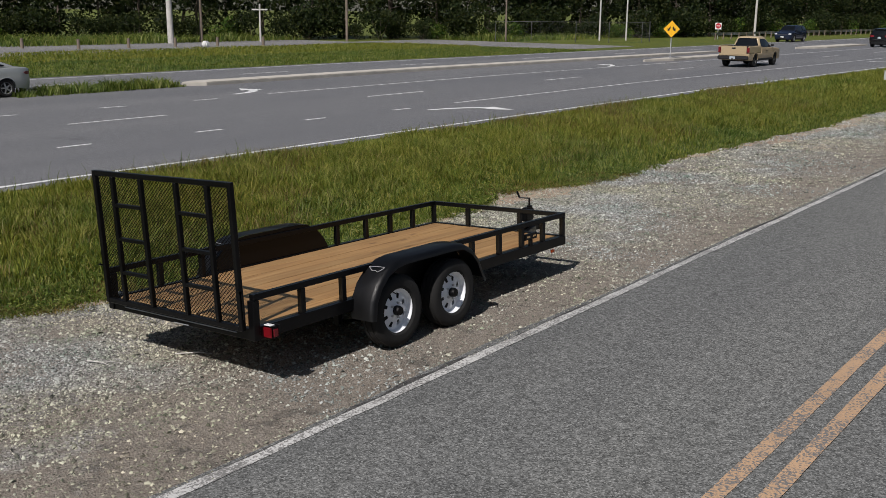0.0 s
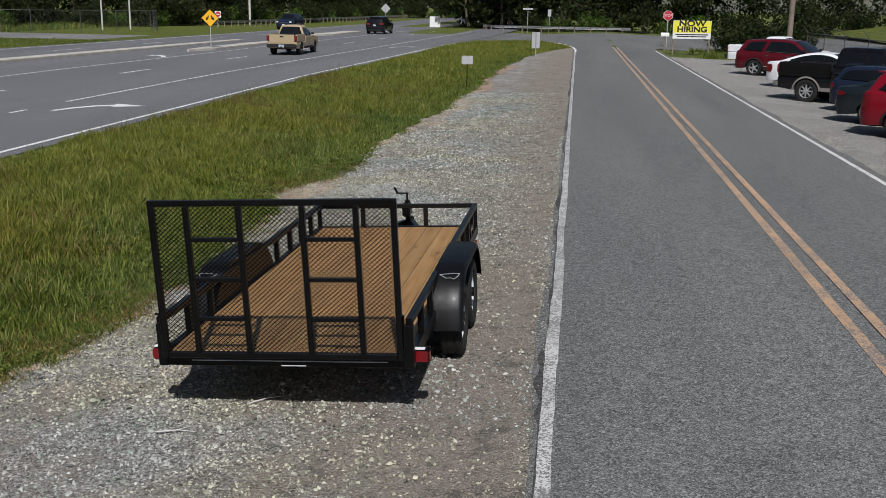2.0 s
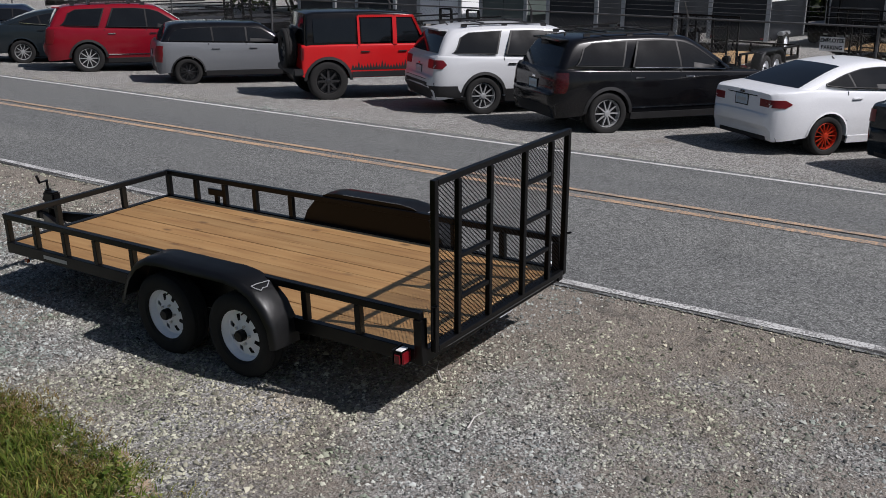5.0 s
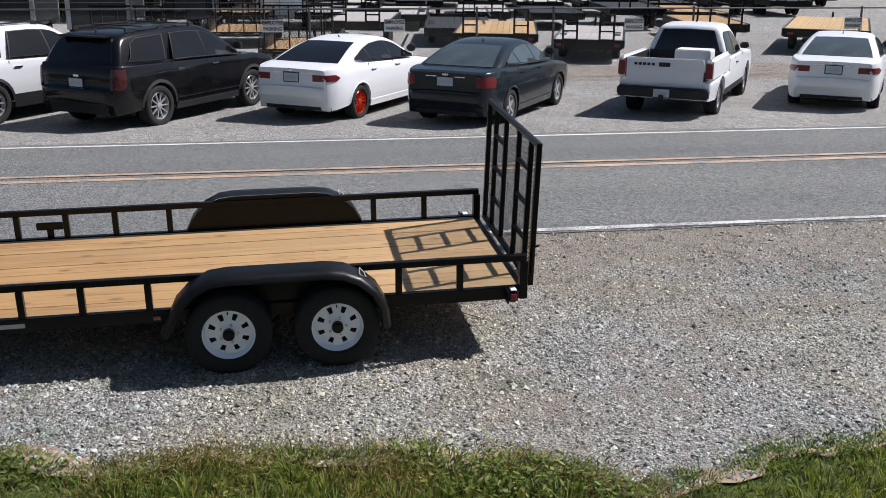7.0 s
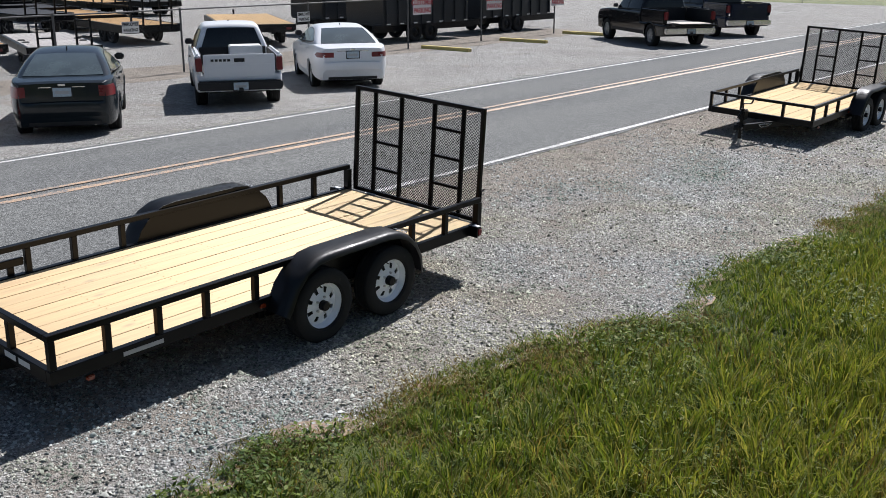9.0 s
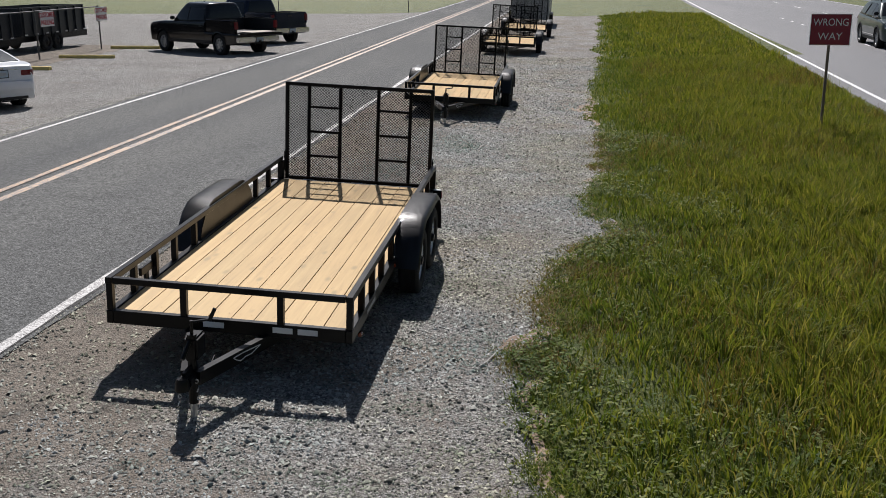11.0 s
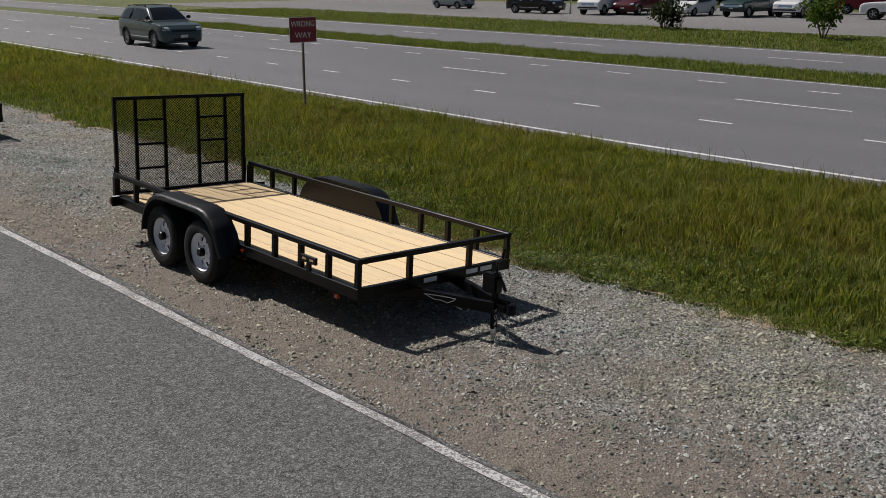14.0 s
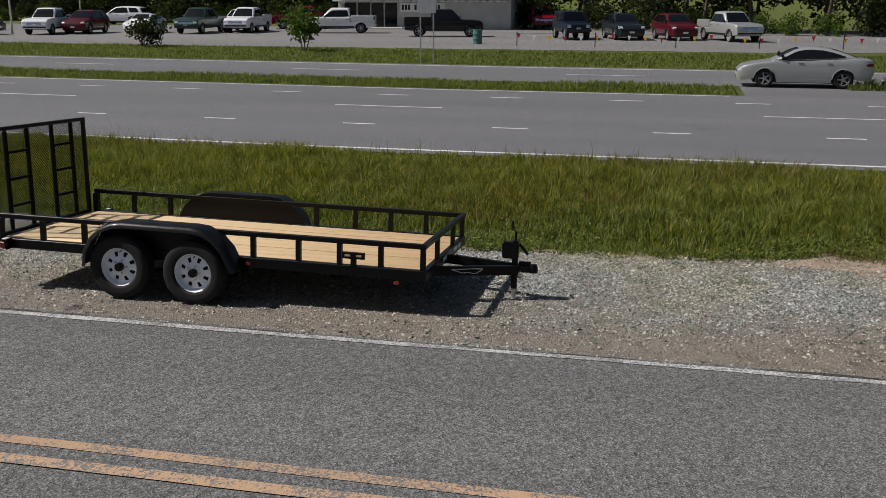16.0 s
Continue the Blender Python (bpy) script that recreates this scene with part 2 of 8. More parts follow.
DARK_CRUMB = asphalt("dark_crumbled_asphalt", (0.045, 0.044, 0.043), (0.095, 0.09, 0.085), 60.0, 1.5)
ASPHALT = asphalt("weathered_asphalt", (0.134, 0.137, 0.130), (0.23, 0.232, 0.221), 88.0, 0.5, 0.95)
ASPHALT_HWY = asphalt("smooth_highway_asphalt", (0.166, 0.167, 0.17), (0.205, 0.205, 0.206), 110.0, 0.28, 0.66)
GRAVEL = gravel("gravel_shoulder", -1.7, 0.75, 1.08)
GRAVEL_LOT = gravel("gravel_lot", 300.0, 301.0, 1.08, -0.10)
SOIL = turf("mown_turf_ground", [(0.05, 0.07, 0.016), (0.10, 0.13, 0.026), (0.16, 0.17, 0.04), (0.21, 0.165, 0.075)], island=False)
GRASS = turf("grass_blades", [(0.049, 0.084, 0.017), (0.094, 0.147, 0.026), (0.156, 0.206, 0.039), (0.234, 0.272, 0.066), (0.34, 0.335, 0.15)])
GRASS_DRY = turf("dry_grass_blades", [(0.10, 0.135, 0.022), (0.16, 0.20, 0.031), (0.225, 0.25, 0.044), (0.30, 0.295, 0.068), (0.40, 0.345, 0.12)])
LEAF = turf("tree_leaves", [(0.010, 0.018, 0.007), (0.020, 0.034, 0.010), (0.035, 0.052, 0.015), (0.062, 0.068, 0.022)])
LEAF_BUSH = turf("bush_leaves", [(0.03, 0.07, 0.014), (0.06, 0.12, 0.02), (0.10, 0.17, 0.03), (0.16, 0.18, 0.04)])
BARK = plain("bark", (0.11, 0.085, 0.065), 0.95, var=0.35, scale=3, fine=30, bump=0.8)
WHITE_LINE = worn_paint("worn_white_road_paint", (0.62, 0.615, 0.59), (0.19, 0.185, 0.175), 0.63)
WHITE_LINE_LOT = worn_paint("fresher_white_road_paint", (0.72, 0.715, 0.69), (0.22, 0.215, 0.205), 0.74)
WHITE_LINE_HWY = worn_paint("white_highway_paint", (0.82, 0.82, 0.81), (0.17, 0.17, 0.17), 0.86)
YELLOW_LINE = worn_paint("worn_yellow_road_paint", (0.55, 0.36, 0.215), (0.17, 0.16, 0.15), 0.67)
CONCRETE = plain("kerb_concrete", (0.46, 0.43, 0.38), 0.9, var=0.2, scale=1.2, fine=30, bump=0.4, kind="World")
BLACK = plain("black_powder_coat", (0.0032, 0.0032, 0.0036), 0.34, var=0.25, scale=4, fine=120, bump=0.05, coat=0.04, dirt=(0.012, 0.011, 0.010), dirt_at=0.76, spec=0.2)
MESH_BLACK = plain("black_mesh_paint", (0.004, 0.004, 0.0042), 0.8, var=0.2, bump=0, spec=0.06)
BLACK_MATT = plain("black_plastic", (0.011, 0.011, 0.012), 0.6, var=0.2, bump=0.1)
FENDER_BLACK = plain("glossy_fender_enamel", (0.005, 0.005, 0.006), 0.44, var=0.2, scale=4, fine=120, bump=0.03, coat=0.35, spec=0.7)
RUBBER = plain("tyre_rubber", (0.008, 0.0077, 0.0074), 0.85, var=0.3, scale=6, fine=90, bump=0.3, dirt=(0.034, 0.030, 0.027), dirt_at=0.64)
WHEEL_WHITE = plain("white_wheel_enamel", (0.86, 0.88, 0.91), 0.4, var=0.05, scale=7, bump=0.03, coat=0.4, dirt=(0.55, 0.53, 0.50), dirt_at=0.78)
SCREW = plain("bronzed_screw", (0.36, 0.23, 0.105), 0.5, 0.1, var=0.1, bump=0)
STEEL = plain("zinc_steel", (0.55, 0.55, 0.55), 0.42, 0.9, var=0.15, bump=0.08)
GALV = plain("galvanised_steel", (0.48, 0.49, 0.50), 0.5, 0.75, var=0.18, scale=9, bump=0.1)
CHROME = plain("chrome", (0.75, 0.75, 0.76), 0.12, 1.0, var=0.05, bump=0)
ALLOY = plain("cast_alloy", (0.46, 0.465, 0.47), 0.3, 0.45, var=0.08, bump=0.03)
RED_LENS = plain("red_lens", (0.15, 0.004, 0.008), 0.3, var=0.12, bump=0.02, coat=0.15)
AMBER = plain("amber_lens", (0.24, 0.035, 0.008), 0.2, var=0.12, bump=0.02, coat=0.6)
RED_DARK = plain("smoked_red_lens", (0.05, 0.004, 0.006), 0.2, var=0.12, bump=0.02, coat=0.5)
CLEAR_LENS = plain("clear_lens", (0.62, 0.64, 0.66), 0.12, 0.3, var=0.15, bump=0, coat=0.8)
GLASS = plain("tinted_car_glass", (0.006, 0.007, 0.008), 0.05, var=0.2, scale=2, bump=0, coat=0.15, spec=0.4)
GLASS_PALE = plain("pale_car_glass", (0.055, 0.072, 0.074), 0.06, var=0.3, scale=2.5, bump=0, coat=0.6)
GLOSS_BLACK = plain("gloss_black_trim", (0.005, 0.005, 0.006), 0.45, var=0.2, bump=0, spec=0.2)
PINE = pine("pressure_treated_pine")
POLE = plain("weathered_timber", (0.20, 0.16, 0.125), 0.92, var=0.3, scale=2, fine=50, bump=0.5)
POLE_GREY = plain("bleached_pole", (0.52, 0.50, 0.47), 0.9, var=0.2, scale=2, fine=40, bump=0.4)
SIDING = plain("white_metal_siding", (0.84, 0.85, 0.86), 0.45, 0.0, var=0.06, scale=1.2, bump=0.05)
SIGN_WHITE = plain("white_sign_face", (0.76, 0.76, 0.75), 0.45, var=0.05, bump=0.02)
SIGN_BACK = plain("bare_sign_aluminium", (0.55, 0.56, 0.57), 0.45, 0.5, var=0.1, bump=0.03)
SIGN_RED = plain("red_sign_face", (0.46, 0.022, 0.035), 0.45, var=0.08, bump=0.02)
SIGN_MAROON = plain("faded_red_sign_face", (0.27, 0.022, 0.04), 0.5, var=0.12, bump=0.02)
SIGN_YELLOW = plain("yellow_sign_face", (0.80, 0.42, 0.012), 0.45, var=0.06, bump=0.02)
BANNER = plain("banner_yellow", (0.78, 0.72, 0.05), 0.5, var=0.06, bump=0.02)
INK = plain("black_sign_ink", (0.012, 0.012, 0.013), 0.5, var=0.1, bump=0)
DARK_WALL = plain("dark_metal_panel", (0.02, 0.023, 0.027), 0.4, 0.2, var=0.25, scale=1.5, bump=0.08)
GREY_BOX = plain("grey_metal_panel", (0.42, 0.43, 0.44), 0.4, 0.3, var=0.1, scale=1.5, bump=0.05)
KERB_YELLOW = plain("yellow_kerb_paint", (0.60, 0.48, 0.17), 0.8, var=0.2, scale=4, bump=0.2, dirt=(0.30, 0.27, 0.22), dirt_at=0.55)

CORRUGATED = plain("corrugated_plastic_board", (0.78, 0.78, 0.77), 0.45, var=0.05, bump=0.02)
_t = CORRUGATED.node_tree
_tr, _mx = _t.nodes.new("ShaderNodeBsdfTranslucent"), _t.nodes.new("ShaderNodeMixShader")
_tr.inputs["Color"].default_value, _mx.inputs[0].default_value = (0.85, 0.85, 0.84, 1), 0.6
_t.links.new(_t.nodes["Principled BSDF"].outputs[0], _mx.inputs[1])
_t.links.new(_tr.outputs[0], _mx.inputs[2])
_t.links.new(_mx.outputs[0], _t.nodes["Material Output"].inputs[0])

# ---------------------------------------------------------------- tools
def part(name, bm, material, parent, label=""):
    me = bpy.data.meshes.new(name)
    bm.to_mesh(me)
    bm.free()
    me.materials.append(material)
    ob = new(name, me)
    ob.parent = parent
    return tagged(ob, label) if label else ob


def thing(name, m, label, category, group="", kind=""):
    ob = new(name)
    ob.empty_display_size = 0.2
    ob.matrix_world = m
    return tagged(ob, label, category, group, kind)


def soft(ob, angle=35):
    me = ob.data
    me.polygons.foreach_set("use_smooth", [True] * len(me.polygons))
    me.set_sharp_from_angle(angle=radians(angle))
    return ob


def raw(name, verts, faces, material, parent=None, label=""):
    me = bpy.data.meshes.new(name)
    me.from_pydata([tuple(map(float, v)) for v in verts], [], [tuple(map(int, f)) for f in faces])
    me.materials.append(material)
    ob = new(name, me)
    ob.parent = parent
    return tagged(ob, label) if label else ob


def box(bm, x0, x1, y0, y1, z0, z1, m=None):
    v = [bm.verts.new((x, y, z) if m is None else m @ Vector((x, y, z))) for z in (z0, z1) for x, y in ((x0, y0), (x1, y0), (x1, y1), (x0, y1))]
    for q in ((3, 2, 1, 0), (4, 5, 6, 7), (0, 1, 5, 4), (1, 2, 6, 5), (2, 3, 7, 6), (3, 0, 4, 7)):
        bm.faces.new([v[i] for i in q])
    return bm


def rbox(x0, x1, y0, y1, z0, z1, r=0.006, seg=1, m=None):
    bm = box(bmesh.new(), x0, x1, y0, y1, z0, z1, m)
    bmesh.ops.bevel(bm, geom=bm.edges[:], offset=r, segments=seg, affect="EDGES")
    return bm


def rod(bm, p, q, r, seg=8, r2=None):
    p, q = Vector(p), Vector(q)
    turn = (q - p).to_track_quat("Z", "Y").to_matrix()
    rings = []
    for c, rr in ((p, r), (q, r if r2 is None else r2)):
        rings.append([bm.verts.new(c + turn @ Vector((rr * math.cos(a), rr * math.sin(a), 0))) for a in (2 * math.pi * i / seg for i in range(seg))])
    for i in range(seg):
        bm.faces.new((rings[0][i], rings[0][(i + 1) % seg], rings[1][(i + 1) % seg], rings[1][i]))
    bm.faces.new(rings[0][::-1])
    bm.faces.new(rings[1])
    return bm


def bar(bm, p, q, w, h, up=(0, 0, 1)):
    """A rectangular bar from p to q: w across, h along up."""
    p, q, up = Vector(p), Vector(q), Vector(up)
    a = (q - p).normalized()
    s = a.cross(up).normalized()
    u = s.cross(a)
    ring = [[bm.verts.new(c + s * i * w / 2 + u * j * h / 2) for i, j in ((-1, -1), (1, -1), (1, 1), (-1, 1))] for c in (p, q)]
    for i in range(4):
        bm.faces.new((ring[0][i], ring[0][(i + 1) % 4], ring[1][(i + 1) % 4], ring[1][i]))
    bm.faces.new(ring[0][::-1])
    bm.faces.new(ring[1])
    return bm


def lathe(bm, profile, m=Matrix(), seg=32, closed=False, skip=None):
    """Turns (radius, height) pairs about the local z axis."""
    rings = [[bm.verts.new(m @ Vector((r * math.cos(2 * math.pi * i / seg), r * math.sin(2 * math.pi * i / seg), h))) for i in range(seg)] for r, h in profile]
    n = len(rings)
    for k in range(n if closed else n - 1):
        a, b = rings[k], rings[(k + 1) % n]
        for i in range(seg):
            if skip and skip(k, i):
                continue
            j = (i + 1) % seg
            bm.faces.new((a[i], a[j], b[j], b[i]))
    return rings


def prism(bm, outline, d0, d1, put):
    """An outline of (u, v) pairs, between the depths d0 and d1; put(u, v, d) gives the place."""
    a = [bm.verts.new(put(u, v, d0)) for u, v in outline]
    b = [bm.verts.new(put(u, v, d1)) for u, v in outline]
    n = len(outline)
    for i in range(n):
        bm.faces.new((a[i], a[(i + 1) % n], b[(i + 1) % n], b[i]))
    f = [bm.faces.new(a[::-1]), bm.faces.new(b)]
    bmesh.ops.triangulate(bm, faces=f)
    bmesh.ops.recalc_face_normals(bm, faces=bm.faces[:])
    return bm


def text_mesh(words, size, m, material, parent, name="lettering", depth=0.003, wide=1.0, bold=0.0):
    """Raised lettering in the built-in font, centred on m's origin, in its xy plane."""
    cu = bpy.data.curves.new(name, "FONT")
    cu.body, cu.size, cu.align_x, cu.align_y, cu.extrude = words, size, "CENTER", "CENTER", depth
    cu.offset = bold
    tmp = bpy.data.objects.new(name, cu)
    scene.collection.objects.link(tmp)
    me = bpy.data.meshes.new_from_object(tmp.evaluated_get(bpy.context.evaluated_depsgraph_get()))
    bpy.data.objects.remove(tmp)
    me.transform(m @ Matrix.Diagonal((wide, 1, 1, 1)))
    me.materials.clear()
    me.materials.append(material)
    me.name = name
    ob = new(name, me)
    ob.parent = parent
    return ob

# ---------------------------------------------------------------- lie of the land
CROSS = [(-900, 0.0), (-60, 0.0), (-20, 0.0), (-12, 0.05), (-8, 0.0), (-4, -0.17), (-3, -0.15), (-2.13, -0.113), (0.17, -0.01), (1.0, 0.034),
         (1.5, 0.058), (4, 0.16), (7, 0.05), (9, -0.03), (12, -0.04), (900, -0.04)]
CX, CZ = zip(*CROSS)


def land(x):
    return float(np.interp(x, CX, CZ))


def bend(y):
    """Sideways drift of the highway along its length."""
    return 0.05 * min(y, 0) + 0.04 * max(y - 35, 0) if y < 140 else 4.2


def wob(y, k, a):
    return a * (noise.noise((k * 7.1, y * 0.35, k)) + 0.6 * noise.noise((k * 3.3, y * 1.3, 5 + k)) + 0.35 * noise.noise((k, y * 3.9, 9 + k)))


def steps(a, b, d):
    k = max(1, round(abs(b - a) / d))
    return [a + (b - a) * i / k for i in range(k + 1)]


def sheet(name, left, right, ys, cols, dz, material, label, category, kind="structure", drift=None, sink=0.0):
    """A sheet laid on the land between two edges, which may change along y."""
    verts, faces = [], []
    for y in ys:
        a, b = left(y), right(y)
        s = drift(y) if drift else 0.0
        for i in range(cols + 1):
            x = a + (b - a) * i / cols
            verts.append((x + s, y, land(x) + dz - (sink if i == 0 else 0.0)))
    w = cols + 1
    for j in range(len(ys) - 1):
        for i in range(cols):
            k = j * w + i
            faces.append((k, k + 1, k + w + 1, k + w))
    ob = raw(name, verts, faces, material)
    tagged(ob, label, category, kind=kind)
    return soft(ob, 60)


def flat(v):
    return lambda y: v


FAR = [-900, -500, -300, -200, -140] + steps(-100, 130, 2.0) + [140, 180, 260, 500, 900]
NEAR = steps(-60, -16, 1.0)[:-1] + steps(-16, 22, 0.12)[:-1] + steps(22, 70, 0.4)
gv, gf = [], []
gx = [-900, -500, -250, -120, -60, -45, -34, -30, -26, -22, -20, -16, -12, -10, -8, -6, -4, -3, -2.13, -1, 0.17, 1, 1.5, 4, 7, 9, 12, 16, 25, 40, 80, 200, 500, 900]
for y in FAR:
    gv += [(x, y, land(x) - 0.016) for x in gx]
for j in range(len(FAR) - 1):
    for i in range(len(gx) - 1):
        k = j * len(gx) + i
        gf.append((k, k + 1, k + len(gx) + 1, k + len(gx)))
ground = raw("ground", gv, gf, SOIL)
tagged(soft(ground, 60), "green and straw-coloured turf reaching to the horizon", "grass ground", kind="structure")


def grass_edge(y):
    """Where the gravel of the shoulder gives way to the verge."""
    base = float(np.interp(y, [-80, -30, -22, -11, -7.5, -4, -1.7, -0.2, 0.5, 1.5, 3, 5.5, 8, 9.6, 11, 13, 16, 23, 37, 46, 58, 66, 71], [-6.2, -4.6, -4.35, -3.95, -4.2, -4.0, -3.9, -4.05, -3.6, -3.4, -3.35, -3.4, -3.5, -4.15, -3.25, -3.2, -3.1, -2.75, -2.5, -2.5, -2.0, -0.6, 0.9]))
    return base - 0.13 + wob(y, 1.7, 0.28) + 0.16 * noise.noise((4.0, y * 2.1, 2.0)) + 0.08 * noise.noise((7.0, y * 5.3, 1.0))


gravel_shoulder = sheet("gravel_shoulder", grass_edge, flat(1.15), NEAR, 24, 0.006, GRAVEL, "pale grey crushed gravel shoulder with trodden tan earth", "gravel shoulder", sink=0.02)
sheet("gravel_lot", flat(6.75), flat(60.0), steps(-62, 58, 2.0), 16, 0.0, GRAVEL_LOT, "pale grey gravel parking lot and yard", "gravel lot")


def road_edge(y):
    return 0.89 + wob(y, 4.4, 0.035) - 0.13 * max(0.0, noise.noise((0.0, y * 0.22, 3.0)))


road = sheet("road", road_edge, lambda y: 6.93 + wob(y, 6.1, 0.1), [-900, -400, -200] + steps(-100, -16, 1.0) + steps(-16, 22, 0.15)[1:] + steps(22, 70, 0.5)[1:], 12, 0.017, ASPHALT,
             "weathered grey two-lane asphalt side road with coarse aggregate", "road")
NOSE_R = [(1.03, 61.8), (1.02, 66.0), (0.85, 70.0), (0.45, 74.0), (-0.15, 78.0), (-0.8, 81.3), (-1.65, 84.4), (-2.5, 86.4), (-3.4, 87.2)]
NOSE_L = [(-9.3, 60.0), (-8.9, 70.0), (-8.5, 75.0), (-7.7, 79.5), (-6.6, 83.0), (-5.4, 85.6), (-4.4, 86.9), (-3.4, 87.2)]


def nose(pts, y):
    return float(np.interp(y, [p[1] for p in pts], [p[0] for p in pts]))


sheet("cross_street", lambda y: nose(NOSE_R, y), flat(30.0), steps(69.9, 87.2, 0.6), 14, 0.016, ASPHALT, "grey asphalt cross street at the junction", "road")
sheet("cross_street", flat(-10.5), lambda y: nose(NOSE_L, y), steps(69.9, 87.2, 0.6), 3, 0.008, ASPHALT, "grey asphalt turning lane beside the verge's tip", "road")
sheet("cross_street", flat(-10.5), flat(30.0), steps(87.2, 111, 2.0), 14, 0.016, ASPHALT, "grey asphalt cross street at the junction", "road")
sheet("road_lip", lambda y: min(max(road_edge(y) + 0.004, 0.94 - 0.22 * max(0.0, noise.noise((3.0, y * 0.5, 6.0)) + 0.3 * noise.noise((1.0, y * 3.0, 2.0)))), 0.945), lambda y: 0.957 + wob(y, 8.2, 0.012), steps(-40, 45, 0.15), 2, 0.0205, DARK_CRUMB, "dark crumbling asphalt lip outside the edge line", "road")


def paint(name, x, width, y0, y1, material, label, dz, drift=None, ragged=0.0, step=0.5):
    ys = steps(y0, y1, step)
    return sheet(name, lambda y: x - width / 2 + wob(y, x, ragged), lambda y: x + width / 2 + wob(y, x + 3, ragged), ys, 1, dz, material, label, "road marking", drift=drift)


paint("edge_line", 1.0, 0.095, -120, 62, WHITE_LINE, "worn white edge line along the side road", 0.022, ragged=0.024, step=0.15)
paint("edge_line", 6.66, 0.11, -120, 66, WHITE_LINE_LOT, "worn white edge line beside the gravel lot", 0.022, ragged=0.012, step=0.25)
paint("centre_line", 3.78, 0.12, -300, 70, YELLOW_LINE, "worn double yellow centre line", 0.022, ragged=0.008, step=0.3)
paint("centre_line", 4.05, 0.12, -300, 70, YELLOW_LINE, "worn double yellow centre line", 0.022, ragged=0.008, step=0.3)


def line_strip(name, pts, width, dz, label):
    """A painted line along a curve."""
    v, f = [], []
    for i, (x, y) in enumerate(pts):
        a, b = Vector(pts[max(i - 1, 0)]), Vector(pts[min(i + 1, len(pts) - 1)])
        t = (b - a).normalized()
        for s in (-1, 1):
            px, py = x - s * t.y * width / 2, y + s * t.x * width / 2
            v.append((px, py, land(px) + dz))
    for i in range(len(pts) - 1):
        f.append((2 * i, 2 * i + 2, 2 * i + 3, 2 * i + 1))
    return tagged(raw(name, v, f, WHITE_LINE_HWY), label, "road marking", kind="structure")


line_strip("edge_line", NOSE_R + NOSE_L[::-1][1:-1], 0.14, 0.03, "white line curving round the verge's tip")

# highway: carriageway, median, far carriageway
HY = [-900, -400, -200] + steps(-120, 130, 2.0) + [180, 400, 900]
sheet("highway", flat(-23.6), flat(-9.9), HY, 8, 0.0, ASPHALT_HWY, "smooth grey multi-lane highway asphalt", "highway", drift=bend)
sheet("highway_far", flat(-34.6), flat(-26.9), HY, 5, 0.0, ASPHALT_HWY, "smooth grey asphalt of the opposite carriageway", "highway", drift=bend)
sheet("median_opening", flat(-27.0), flat(-23.5), steps(9.5, 130, 1.5), 3, -0.004, ASPHALT_HWY, "grey asphalt crossing through the median", "highway", drift=bend)
paint("edge_line", -10.3, 0.12, -300, 70, WHITE_LINE_HWY, "white edge line of the highway", 0.008, bend, 0.004, 1.0)
paint("lane_line", -14.05, 0.11, 21.4, 110, WHITE_LINE_HWY, "solid white turn lane line", 0.008, bend, 0, 1.0)
paint("lane_line", -21.5, 0.11, 20.0, 110, WHITE_LINE_HWY, "solid white turn lane line", 0.008, bend, 0, 1.0)
paint("edge_line", -23.3, 0.1, -300, 9, WHITE_LINE_HWY, "faded white edge line by the median", 0.006, bend, 0.01, 1.0)
paint("edge_line", -33.9, 0.14, -300, 130, WHITE_LINE_HWY, "white outer edge line of the far carriageway", 0.006, bend, 0.01, 1.0)
for k in range(-16, 4):
    y = 6.85 + 3.76 * k
    paint("lane_dash", -13.95, 0.12, y, y + 0.85, WHITE_LINE_HWY, "short white dotted lane marking", 0.008, bend, 0, 0.5)
    y = 5.4 + 3.66 * k
    paint("lane_dash", -21.2, 0.11, y, y + 1.0, WHITE_LINE_HWY, "short white dotted lane marking", 0.008, bend, 0, 0.5)
for k in range(-8, 9):
    y = 9.6 + 11.85 * k
    paint("lane_dash", -17.95, 0.12, y, y + 3.2, WHITE_LINE_HWY, "long white dashed lane marking", 0.008, bend, 0, 0.8)
    y = 3.1 + 11.7 * k
    paint("lane_dash", -30.5, 0.12, y, y + 3.1, WHITE_LINE_HWY, "long white dashed lane marking", 0.008, bend, 0, 0.8)

# ---------------------------------------------------------------- trailers
# Local frame of a trailer: x across (0 in the middle), y from the rear edge to the tongue, z up from the ground.
TILT = Matrix(((0.99871, 0.0, -0.05073), (0.00085, 0.99986, 0.01675), (0.05073, -0.01678, 0.99857))).to_4x4()
HALF, RAIL, DECK = 0.965, 0.787, 0.503


def steel_rim(seg=48):
    """A white steel spoke wheel with eight windows, its axis along x, facing +x."""
    turn = Matrix.Rotation(radians(90), 4, "Y")
    bm = bmesh.new()
    lathe(bm, [(0.208, 0.066), (0.217, 0.074), (0.215, 0.062), (0.200, 0.046), (0.192, 0.020), (0.184, 0.012), (0.162, 0.018), (0.112, 0.031), (0.085, 0.038), (0.058, 0.046), (0.040, 0.046)], turn, seg,
          skip=lambda k, i: k == 6 and i % 6 in (2, 3))
    lathe(bm, [(0.217, 0.074), (0.208, 0.066), (0.190, 0.03), (0.178, -0.09), (0.20, -0.1)], turn, seg)
    return bm


